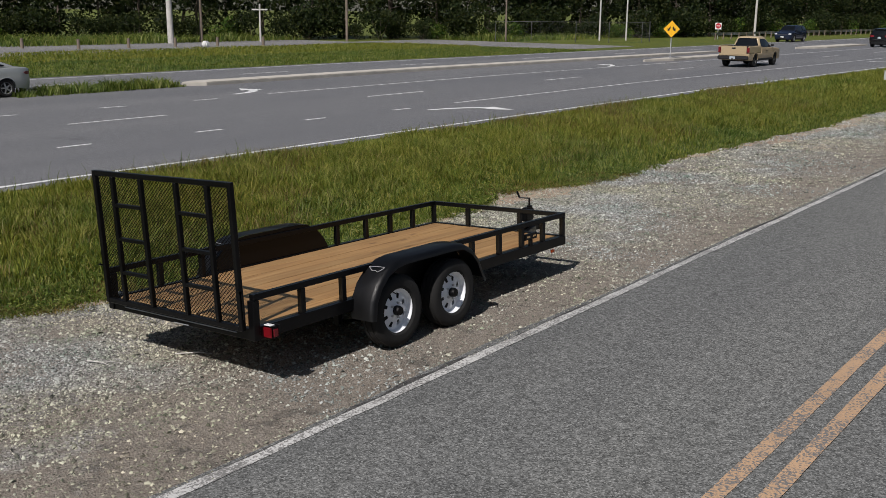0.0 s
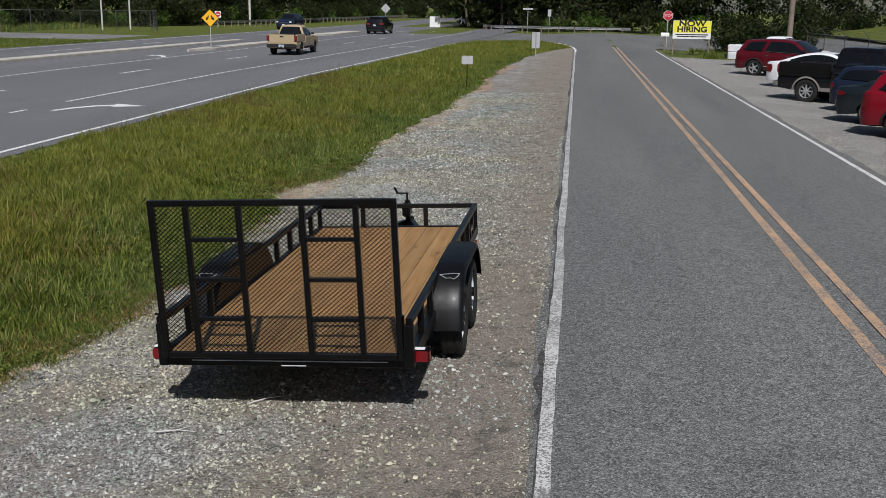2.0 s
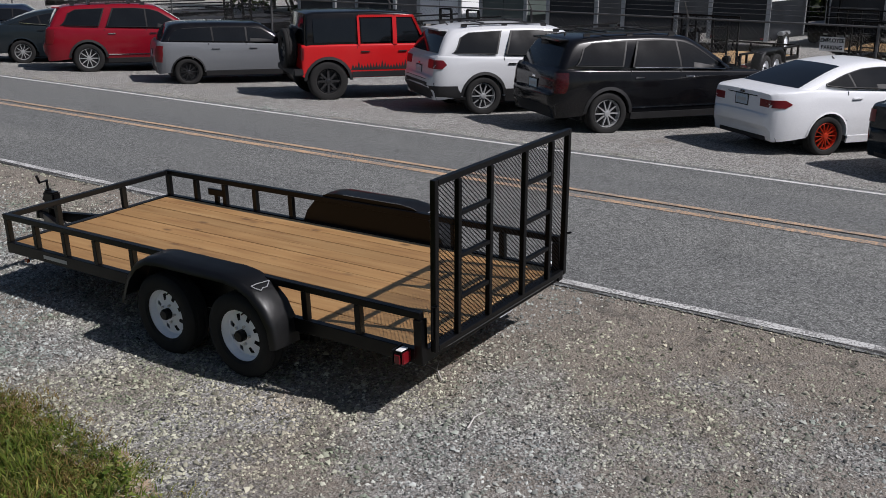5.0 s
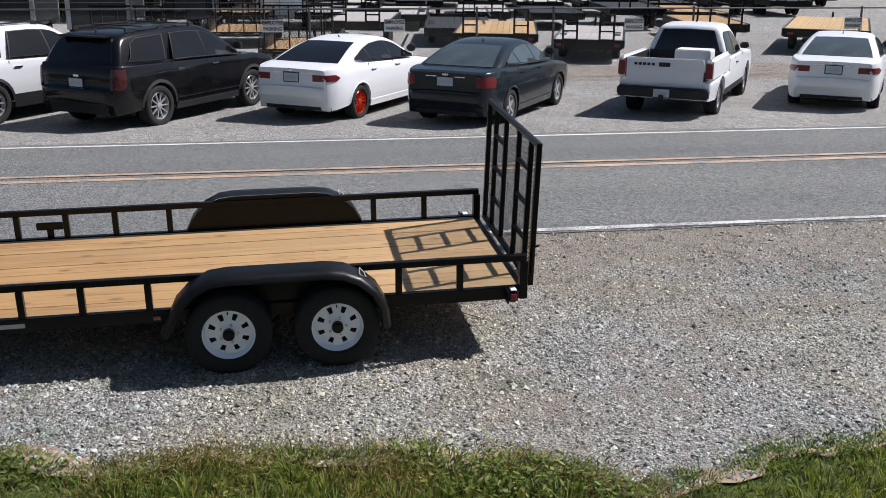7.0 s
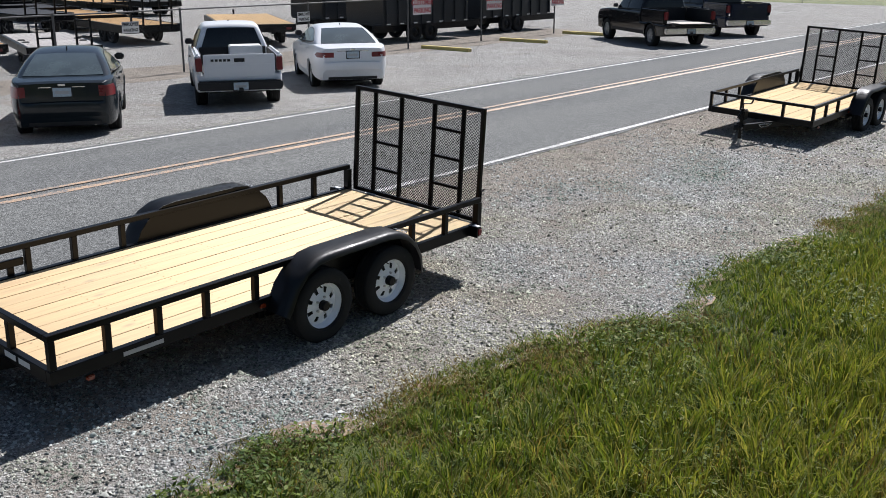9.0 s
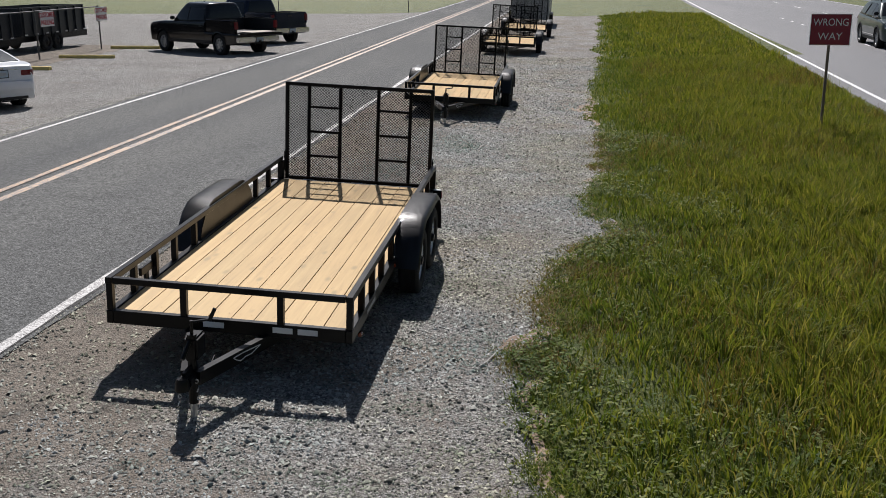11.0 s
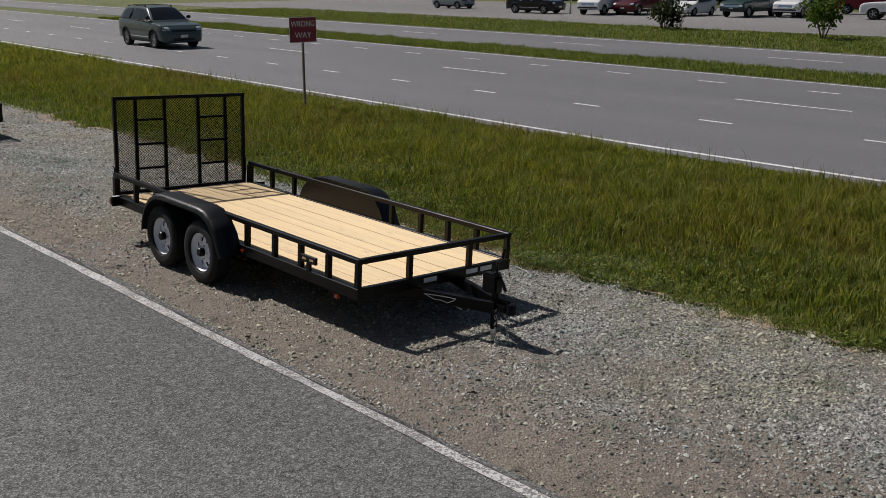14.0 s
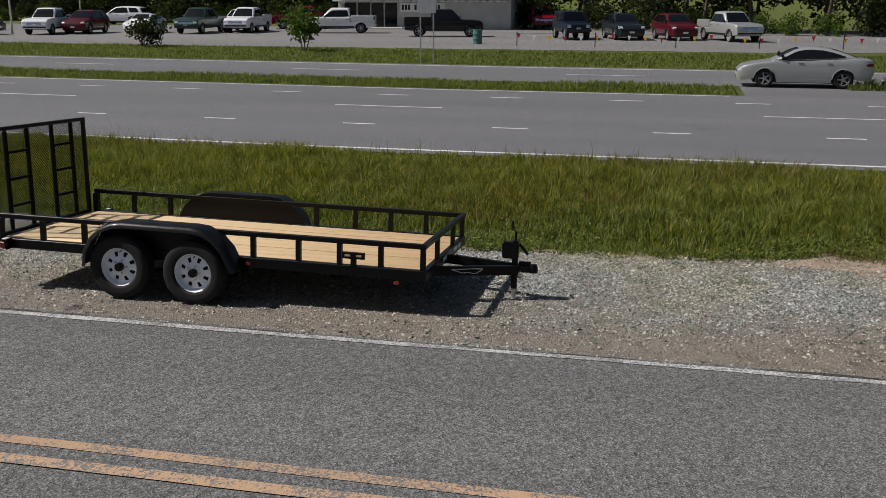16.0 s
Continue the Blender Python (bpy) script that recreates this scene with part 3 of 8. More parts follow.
def tyre(bm, r, w, rim, seg=40, axis=None):
    turn = axis or Matrix.Rotation(radians(90), 4, "Y")
    h = w / 2
    lathe(bm, [(rim, h * 0.72), (rim + 0.02, h * 0.93), ((r + rim) / 2, h), (r - 0.035, h * 0.97), (r - 0.012, h * 0.86), (r, h * 0.7), (r, h * 0.42), (r - 0.008, h * 0.38), (r - 0.008, h * 0.3), (r, h * 0.26),
               (r, -h * 0.26), (r - 0.008, -h * 0.3), (r - 0.008, -h * 0.38), (r, -h * 0.42), (r, -h * 0.7), (r - 0.012, -h * 0.86), (r - 0.035, -h * 0.97), ((r + rim) / 2, -h), (rim, -h * 0.8)], turn, seg)
    return bm


def trailer_wheel(root, x, y, side):
    m = Matrix.Translation((x, y, 0.338)) @ Matrix.Rotation(0 if side > 0 else math.pi, 4, "Z")
    hub = part("wheel", lathe_into([(0.046, 0.04), (0.046, 0.088), (0.038, 0.102), (0.0, 0.104)], 20), BLACK, root, "black hub cap and white eight-window steel wheel")
    hub.matrix_local = m
    soft(part("tyre", tyre(bmesh.new(), 0.338, 0.205, 0.206), RUBBER, hub, "black tyre dusted with grit"))
    soft(part("rim", steel_rim(), WHEEL_WHITE, hub, "white enamelled steel rim"))
    bm = bmesh.new()
    lathe(bm, [(0.0, -0.02), (0.175, -0.02), (0.175, -0.06)], Matrix.Rotation(radians(90), 4, "Y"), 24)
    part("brake_drum", bm, BLACK_MATT, hub)
    for i in range(5):
        a = 2 * math.pi * i / 5
        c, s = 0.072 * math.cos(a), 0.072 * math.sin(a)
        part("lug_nut", rod(bmesh.new(), (0.035, c, s), (0.062, c, s), 0.011, 6), STEEL, hub)
    part("valve_stem", rod(bmesh.new(), (0.01, 0.0, 0.168), (0.045, 0.0, 0.160), 0.006, 6), BLACK_MATT, hub)
    return hub


def lathe_into(profile, seg):
    bm = bmesh.new()
    lathe(bm, profile, Matrix.Rotation(radians(90), 4, "Y"), seg)
    return bm


def fender(root, side, y0, y1):
    """A tandem fender of rolled sheet with a turned lip, and its inner skirt against the bed."""
    c = (y0 + y1) / 2
    h = (y1 - y0) / 2
    line = [(c - h, 0.33), (c - h + 0.02, 0.50), (c - h + 0.10, 0.645), (c - h + 0.22, 0.755), (c - h + 0.36, 0.815), (c - h + 0.50, 0.832),
            (c + h - 0.50, 0.832), (c + h - 0.36, 0.815), (c + h - 0.22, 0.745), (c + h - 0.10, 0.62), (c + h - 0.02, 0.46), (c + h + 0.02, 0.40)]
    x0, x1 = HALF * side, (HALF + 0.262) * side
    bm = bmesh.new()
    rows = []
    for dx, drop in ((0.0, 0.0), (0.12, 0.002), (0.215, -0.002), (0.245, -0.014), (0.258, -0.034), (0.262, -0.062)):
        pts = []
        for i, (y, z) in enumerate(line):
            a, b = line[max(i - 1, 0)], line[min(i + 1, len(line) - 1)]
            t = Vector((b[0] - a[0], b[1] - a[1])).normalized()
            pts.append(bm.verts.new((x0 + dx * side, y - t.y * drop, z + t.x * drop)))
        rows.append(pts)
    for a, b in zip(rows, rows[1:]):
        for i in range(len(line) - 1):
            bm.faces.new((a[i], a[i + 1], b[i + 1], b[i]) if side < 0 else (b[i], b[i + 1], a[i + 1], a[i]))
    bmesh.ops.solidify(bm, geom=bm.faces[:], thickness=0.004)
    f = part("fender", bm, FENDER_BLACK, root, "glossy black rolled steel tandem fender")
    soft(f, 40)
    bm = bmesh.new()
    top = [(y, z - 0.004) for y, z in line if z >= 0.44]
    prism(bm, [(top[0][0], 0.44)] + top + [(top[-1][0], 0.44)], x0 - 0.004 * side, x0 + 0.003 * side, lambda u, v, d: Vector((d, u, v)))
    part("inner_skirt", bm, BLACK, f)
    return f


def expanded_mesh(x0, x1, z0, z1, y, px=0.038, pz=0.0165, w=0.0064):
    """Diamond-pattern expanded steel: zigzag strands with thickness."""
    verts, faces = [], []
    nx = round((x1 - x0) / px) * 2
    nz = round((z1 - z0) / pz)
    sx, sz = (x1 - x0) / nx, (z1 - z0) / nz
    for k in range(nz):
        zc = z0 + (k + 0.5) * sz
        base = len(verts)
        for i in range(nx + 1):
            z = zc + (sz / 2 if (i + k) % 2 else -sz / 2)
            x = x0 + i * sx
            verts += [(x, y + w * 0.10, z - w * 0.62), (x, y - w * 0.10, z + w * 0.62)]
        for i in range(nx):
            a = base + 2 * i
            faces.append((a, a + 2, a + 3, a + 1))
    return verts, faces


def gate(root, rungs=3):
    """The tall ramp gate, folded up, leaning a touch to the rear."""
    g = new("ramp_gate")
    g.parent = root
    g.matrix_local = Matrix.Translation((0, -0.055, 0.487)) @ Matrix.Rotation(radians(2.0), 4, "X")
    tagged(g, "raised black ramp gate of square tube and expanded steel")
    hw, ht = 0.925, 1.215
    for x in (-hw + 0.02, hw - 0.02):
        part("gate_post", rbox(x - 0.022, x + 0.022, -0.022, 0.022, 0.0, ht, 0.004), BLACK, g)
    for z in (0.022, ht - 0.022):
        part("gate_rail", rbox(-hw + 0.042, hw - 0.042, -0.0215, 0.0215, z - 0.022, z + 0.022, 0.004), BLACK, g)
    for x in (-0.64, -0.24, 0.235, 0.63):
        part("ladder_upright", rbox(x - 0.02, x + 0.02, -0.028, 0.012, 0.0445, ht - 0.0445, 0.004), BLACK, g)
    for x in (-0.44, 0.4325):
        for z in [0.31, 0.615, 0.92][:rungs]:
            part("rung", rbox(x - 0.178, x + 0.178, -0.026, 0.010, z - 0.015, z + 0.015, 0.003), BLACK, g)
    v, f = expanded_mesh(-hw + 0.03, hw - 0.03, 0.03, ht - 0.03, 0.016)
    tagged(raw("wire_panel", v, f, MESH_BLACK, g, "black diamond expanded steel"), kind="stuff")
    for x in (-0.62, 0.0, 0.62):
        part("hinge", rod(bmesh.new(), (x - 0.07, 0.028, -0.004), (x + 0.07, 0.028, -0.004), 0.014, 10), STEEL, g)
    for x in (-hw - 0.012, hw + 0.012):
        bm = rod(bmesh.new(), (x, 0.0, 0.10), (x, 0.0, 0.34), 0.009, 8)
        rod(bm, (x, 0.0, 0.34), (x * 1.0, -0.05, 0.36), 0.009, 8)
        part("gate_latch", bm, BLACK, g)
    return g


def utility_trailer(L, m, label, first, wheels, group="utility trailers on the shoulder", tall=True):
    root = thing("utility_trailer", m, label, "trailer", group)
    S = HALF
    # bed frame
    for s in (-1, 1):
        part("side_frame", rbox(s * S - 0.028, s * S + 0.028, 0.0, L, 0.405, 0.512, 0.004), BLACK, root)
        part("top_rail", rbox(s * S - 0.0265, s * S + 0.0265, 0.0, L, RAIL - 0.052, RAIL, 0.004), BLACK, root, "black square-tube top rail")
        part("corner_post", rbox(s * (S - 0.005) - 0.036, s * (S - 0.005) + 0.036, -0.012, 0.055, 0.40, RAIL - 0.054, 0.004), BLACK, root)
    inner = S - 0.0285
    part("front_frame", rbox(-inner, inner, L - 0.056, L, 0.405, 0.514, 0.004), BLACK, root)
    part("rear_frame", rbox(-inner, inner, 0.0, 0.06, 0.40, 0.495, 0.004), BLACK, root)
    part("front_top_rail", rbox(-inner + 0.003, inner - 0.003, L - 0.053, L - 0.001, RAIL - 0.0505, RAIL - 0.001, 0.004), BLACK, root)
    ya, yb = wheels
    wm = (ya + yb) / 2
    fy0, fy1 = wm - 0.85, wm + 0.91
    posts = [y for y in [0.555, 1.06, 3.02, 3.52, 3.965, 4.405, 4.845] if y < L + 0.1]
    if L < 4.8:
        posts = [0.42, L - 0.035, L - 0.035 - (L - 0.035 - fy1) / 3, L - 0.035 - 2 * (L - 0.035 - fy1) / 3]
    for s in (-1, 1):
        for y in posts:
            part("rail_post", rbox(s * S - 0.025, s * S + 0.025, y - 0.026, y + 0.026, 0.513, RAIL - 0.053, 0.003), BLACK, root)
    for x in (0.36, -0.42):
        part("rail_post", rbox(x - 0.026, x + 0.026, L - 0.052, L - 0.004, 0.515, RAIL - 0.0515, 0.003), BLACK, root)
    for i in range(7):
        y = 0.35 + (L - 0.7) * i / 6
        part("cross_member", rbox(-inner, inner, y - 0.025, y + 0.025, 0.39, 0.455, 0.003), BLACK, root)
    # planks
    n = 10
    pw = 2 * (S - 0.031) / n
    plank_me = None
    for i in range(n):
        x = -S + 0.031 + pw * (i + 0.5)
        if plank_me is None:
            plank = part("deck_plank", rbox(-pw / 2 + 0.0036, pw / 2 - 0.0036, 0.061, L - 0.058, 0.463, DECK, 0.0025), PINE, root, "yellow pressure-treated pine deck board")
            plank_me = plank.data
        else:
            plank = tagged(new("deck_plank", plank_me), "yellow pressure-treated pine deck board")
            plank.parent = root
        plank.location = (x, 0, 0.0015 * math.sin(i * 2.4))
        if first:
            bm = bmesh.new()
            for y in (0.18, 0.95, 1.7, 2.45, 3.2, 3.95, 4.7):
                for d in (-0.045, 0.045):
                    lathe(bm, [(0.0055, DECK + 0.0045), (0.0, DECK + 0.0045)], Matrix.Translation((d, y + 0.01 * math.sin(i + y), 0)), 6)
            tagged(part("screw_head", bm, SCREW, plank), kind="stuff")
    # running gear
    for s in (-1, 1):
        fender(root, s, fy0, fy1)
        for y in (ya, yb):
            trailer_wheel(root, s * (S + 0.128), y, s)
        for y in (ya - 0.42, wm, yb + 0.42):
            part("spring_hanger", rbox(s * 0.80 - 0.03, s * 0.80 + 0.03, y - 0.03, y + 0.03, 0.25, 0.405, 0.004), BLACK, root)
    for y in (ya, yb):
        part("axle", rod(bmesh.new(), (-S + 0.02, y, 0.30), (S - 0.02, y, 0.30), 0.03, 10), BLACK, root)
    for s in (-1, 1):
        for y in (ya, yb):
            bm = bmesh.new()
            for k in range(6):
                a, b = -0.36 + 0.12 * k, -0.24 + 0.12 * k
                bar(bm, (s * 0.80, y + a, 0.235 + 0.25 * a * a), (s * 0.80, y + b, 0.235 + 0.25 * b * b), 0.045, 0.03)
            part("leaf_spring", bm, BLACK, root)
    # tongue
    tip = Vector((0, L + 0.86, 0.40))
    tongue = part("tongue_beam", bar(bmesh.new(), (0.60, L - 0.9, 0.355), (0.045, L + 0.80, 0.385), 0.055, 0.10), BLACK, root)
    part("tongue_beam", bar(bmesh.new(), (-0.60, L - 0.9, 0.355), (-0.045, L + 0.80, 0.385), 0.055, 0.10), BLACK, root)
    bm = rbox(-0.045, 0.045, L + 0.74, L + 0.93, 0.36, 0.43, 0.01, 2)
    lathe(bm, [(0.0, 0.455), (0.036, 0.448), (0.048, 0.42), (0.05, 0.36)], Matrix.Translation((0, L + 0.96, 0)), 16)
    box(bm, -0.012, 0.012, L + 0.80, L + 0.93, 0.43, 0.475)
    soft(part("coupler", bm, BLACK, root, "black ball coupler"), 30)
    jack = new("tongue_jack")
    jack.parent = root
    jack.location = (0, L + 0.755, 0)
    part("jack_tube", rod(bmesh.new(), (0, 0, 0.17), (0, 0, 0.70), 0.034, 14), BLACK, jack)
    part("jack_leg", rod(bmesh.new(), (0, 0, 0.03), (0, 0, 0.169), 0.025, 12), STEEL, jack)
    part("jack_foot", rbox(-0.075, 0.075, -0.075, 0.075, 0.004, 0.03, 0.006), BLACK, jack)
    part("jack_head", rbox(-0.05, 0.05, -0.14, 0.04, 0.50, 0.68, 0.016, 2), BLACK, jack)
    bm = rod(bmesh.new(), (0, 0, 0.68), (0, 0, 0.80), 0.013, 8)
    rod(bm, (0, 0, 0.79), (-0.115, -0.05, 0.80), 0.010, 8)
    rod(bm, (-0.115, -0.05, 0.795), (-0.150, -0.065, 0.88), 0.014, 8)
    rod(bm, (0.0, 0.045, 0.66), (0.02, 0.14, 0.56), 0.016, 8)
    part("crank_handle", bm, BLACK, jack)
    for s in (-1, 1):
        bm = bmesh.new()
        for k in range(9):
            u = k / 8
            c = Vector((s * (0.05 + 0.03 * math.sin(3 * u)), L + 0.82 + 0.07 * u, 0.37 - 0.33 * math.sin(u * 1.5)))
            lathe(bm, [(0.011 + 0.004 * math.cos(q), 0.004 * math.sin(q)) for q in (0, 2.1, 4.2)],
                  Matrix.Translation(c) @ Matrix.Rotation(radians(90 * (k % 2) + 20), 4, "Z") @ Matrix.Rotation(radians(70), 4, "X") @ Matrix.Diagonal((1, 1.7, 1, 1)), 8, closed=True)
        part("safety_chain", bm, GALV, root)
    bm = bmesh.new()
    pts = [Vector((0.04, L + 0.2 + 0.09 * k, 0.30 - 0.05 * math.sin(k * 0.9))) for k in range(8)]
    for a, b in zip(pts, pts[1:]):
        rod(bm, a, b, 0.007, 6)
    part("wiring", bm, BLACK_MATT, root)
    g = gate(root) if tall else None
    # lamps and labels
    for s in (-1, 1):
        lampbox = part("tail_light", rbox(s * (S + 0.065) - 0.058, s * (S + 0.065) + 0.058, 0.098, 0.165, 0.41, 0.51, 0.012, 2), BLACK, root, "square red tail light in a black housing")
        part("lens", rbox(s * (S + 0.065) - 0.052, s * (S + 0.065) + 0.052, 0.086, 0.099, 0.416, 0.504, 0.006, 2), RED_LENS, lampbox, "deep red lens")
        part("side_lens", rbox(s * (S + 0.126) - 0.006, s * (S + 0.126) + 0.006, 0.105, 0.155, 0.425, 0.49, 0.004), RED_LENS, lampbox)
        part("light_bracket", rbox(s * (S + 0.065) - 0.064, s * (S + 0.065) + 0.064, 0.166, 0.18, 0.405, 0.52, 0.004), BLACK, lampbox)
        part("light_top", rbox(s * (S + 0.065) - 0.05, s * (S + 0.065) + 0.03, 0.10, 0.15, 0.511, 0.52, 0.003), SIGN_WHITE, lampbox)
        for y, z in ((L - 0.30, 0.372), (fy1 + 0.06, 0.45)):
            part("marker_light", rbox(s * (S + 0.03) - 0.014, s * (S + 0.03) + 0.014, y - 0.03, y + 0.03, z - 0.017, z + 0.017, 0.006, 2), AMBER, root, "amber side marker light")
    bm = rod(bmesh.new(), (-0.72, -0.030, 0.455), (0.80, -0.030, 0.455), 0.0045, 6)
    rod(bm, (-0.02, -0.022, 0.415), (0.17, -0.022, 0.415), 0.0045, 6)
    part("gate_rod", bm, GALV, root, "thin galvanised gate rods")
    if first:
        br = part("spare_bracket", rbox(S + 0.004, S + 0.034, 4.00, 4.24, 0.585, 0.655, 0.004), BLACK, root, "black spare wheel bracket with two slots")
        part("bracket_stem", rbox(S + 0.006, S + 0.032, 4.09, 4.15, 0.513, 0.584, 0.003), BLACK, br)
        for y in (4.06, 4.18):
            part("slot", rbox(S + 0.0345, S + 0.0365, y - 0.03, y + 0.03, 0.61, 0.63, 0.001), PINE, br)
        for x0, x1 in ((-0.52, -0.36), (0.03, 0.20), (-0.72, -0.56)):
            part("data_sticker", rbox(x0, x1, L + 0.0005, L + 0.0025, 0.445, 0.492, 0.0005), SIGN_WHITE, root, "white data sticker")
        part("side_sticker", rbox(-S - 0.0315, -S - 0.0290, 3.95, 4.30, 0.44, 0.475, 0.0005), GREY_BOX, root, "grey maker's sticker")
    # plain outline badge on the tongue and fenders
    badge = [(-0.16, 0.012), (0.06, 0.024), (0.16, 0.022), (0.13, -0.004), (0.08, -0.03), (0.02, -0.018), (-0.05, -0.022)]
    for s in (-1, 1):
        bm = bmesh.new()
        for a, b in zip(badge, badge[1:] + badge[:1]):
            u = 0.60 - 0.555 * (0.9 + 0.34 + 0.6 * a[0]) / 1.7
            bar(bm, (s * (0.215 + 0.031 - 0.33 * a[0]), L + 0.28 + a[0], 0.378 + a[1]), (s * (0.215 + 0.031 - 0.33 * b[0]), L + 0.28 + b[0], 0.378 + b[1]), 0.003, 0.007)
        part("outline_badge", bm, SIGN_WHITE, root)
        bm = bmesh.new()
        for a, b in zip(badge, badge[1:] + badge[:1]):
            bar(bm, (s * (S + 0.13 + 0.55 * a[0]), fy0 + 0.215 + a[1], 0.765 + a[1] * 0.7), (s * (S + 0.13 + 0.55 * b[0]), fy0 + 0.215 + b[1], 0.765 + b[1] * 0.7), 0.007, 0.004)
        part("outline_badge", bm, GREY_BOX, root)
    return root


MAIN = Matrix.Translation((-0.0015, 0.0005, 0.0293)) @ TILT @ Matrix.Translation((-HALF, 0, 0))
utility_trailer(4.88, MAIN, "black tandem-axle utility trailer, new pine deck, raised ramp gate", True, (1.577, 2.424))


def parked_trailer_pose(x, y):
    return Matrix.Translation((x, y, (land(x - 1) + land(x + 1)) / 2 + 0.012)) @ TILT


utility_trailer(4.27, parked_trailer_pose(-1.02, -13.75), "shorter black tandem utility trailer with pine deck and raised gate", False, (1.05, 1.89))

# ---------------------------------------------------------------- vehicles
# Local frame of a vehicle: x forward, y to its left, z up from the ground.
def arch(xc, r, rz, zb, n=9):
    """Points of a wheel opening, from its front foot over the top to its rear foot."""
    out = []
    for i in range(n + 1):
        a = math.pi * i / n
        out.append((xc + r * math.cos(a), max(zb, rz + r * math.sin(a))))
    return out


class Shape:
    """Side outline and widths of one vehicle."""

    def __init__(self, length, width, base, wheel, sill, top, house, roof_w, corner=(0.34, 0.30), flank=(0.93, 0.98, 1.0, 0.985, 0.955, 0.93), crown=0.012, taper=0.075):
        self.L, self.W, self.base, self.r, self.sill, self.house, self.roof_w = length, width, base, wheel, sill, house, roof_w
        self.round, self.flank, self.crown, self.taper = corner, flank, crown, taper
        self.xf, self.xr = base / 2 + (0.04 * length - 0.18), -base / 2 + (0.04 * length - 0.18)
        ra = wheel + 0.055
        low = [(length / 2 - 0.10, sill + 0.02)] + arch(self.xf, ra, wheel * 0.98, sill) + arch(self.xr, ra, wheel * 0.98, sill) + [(-length / 2 + 0.10, sill + 0.06)]
        self.top = top
        self.outline = low + top

        self.x0, self.x1 = min(q[0] for q in self.outline), max(q[0] for q in self.outline)
        self.belt = house[0][1]

    def plan(self, x):
        """Half width seen from above, with rounded corners."""
        e = abs(x) / (self.L / 2)
        d = max(0.0, min(x - self.x0, self.x1 - x))
        k = max(0.0, 1 - d / self.round[0])
        return self.W / 2 * (1 - 0.045 * e ** 4) * (1 - self.round[1] * (1 - math.sqrt(max(0.0, 1 - k * k))))

    def prof(self, z):
        """Fullness of the flank with height."""
        b = self.belt
        return float(np.interp(z, [self.sill, self.sill + 0.22, 0.62 * b, 0.86 * b, b, b + 0.2], self.flank))

    def hw(self, x, z):
        return self.plan(x) * self.prof(z)

    def span(self, x):
        """Lowest and highest point of the side outline at x."""
        zs = []
        o = self.outline
        for (xa, za), (xb, zb) in zip(o, o[1:] + o[:1]):
            if min(xa, xb) <= x <= max(xa, xb) and abs(xa - xb) > 1e-9:
                zs.append(za + (zb - za) * (x - xa) / (xb - xa))
        return (min(zs), max(zs)) if zs else (0.6, 0.61)

    def end_x(self, z, rear=True, f=0.0):
        """How far the tail or the nose reaches at a height and a share f of the half width."""
        x, step = (self.x0 + 0.002, 0.006) if rear else (self.x1 - 0.002, -0.006)
        want = abs(f) * self.W / 2
        for _ in range(110):
            lo, hi = self.span(x)
            if lo <= z <= hi and self.plan(x) * self.prof(z) >= want:
                return x
            x += step
        return x

    def put(self, x, z, f):
        return Vector((x, f * self.W / 2, z))

    def columns(self):
        xs = {round(self.x0 + 0.003, 4), round(self.x1 - 0.003, 4)}
        xs |= {round(float(v), 4) for v in np.linspace(self.x0 + 0.003, self.x1 - 0.003, 34)}
        for d in (0.01, 0.02, 0.035, 0.055, 0.08, 0.12, 0.17, 0.23):
            xs |= {round(self.x0 + d, 4), round(self.x1 - d, 4)}
        for xc in (self.xf, self.xr):
            ra = self.r + 0.055
            xs |= {round(xc + ra * math.cos(math.pi * i / 14), 4) for i in range(15)} | {round(xc - ra - 0.003, 4), round(xc + ra + 0.003, 4)}
        xs |= {round(q[0] + 0.001, 4) for q in self.top if self.x0 + 0.01 < q[0] < self.x1 - 0.01}
        out = []
        for x in sorted(xs):
            if not out or x - out[-1] > 0.0015:
                out.append(x)
        return out

    def body(self):
        """The lower body: cross-sections with a full flank and a crowned top, strung along the length."""
        bm = bmesh.new()
        rows = []
        for x in self.columns():
            lo, hi = self.span(x)
            pts = []
            for t in (0.0, 0.1, 0.22, 0.36, 0.5, 0.64, 0.78, 0.9):
                z = lo + (hi - 0.05 - lo) * t if hi - lo > 0.1 else lo + (hi - lo) * t * 0.5
                pts.append((self.hw(x, z), z))
            w = self.hw(x, hi)
            dz = min(0.05, (hi - lo) * 0.45)
            pts += [(w, hi - dz), (w * 0.992, hi - dz * 0.45), (w * 0.975, hi - dz * 0.12), (w * 0.945, hi), (w * 0.7, hi + self.crown * 0.6), (w * 0.35, hi + self.crown), (0.0, hi + self.crown * 1.1)]
            full = [(-y, z) for y, z in pts] + [(y, z) for y, z in pts[-2::-1]]
            rows.append([bm.verts.new((x, y, z)) for y, z in full])
        n = len(rows[0])
        for a, b in zip(rows, rows[1:]):
            for i in range(n - 1):
                bm.faces.new((a[i], a[i + 1], b[i + 1], b[i]))
            bm.faces.new((a[n - 1], a[0], b[0], b[n - 1]))
        bm.faces.new(rows[0])
        bm.faces.new(rows[-1][::-1])
        bmesh.ops.recalc_face_normals(bm, faces=bm.faces[:])
        return bm

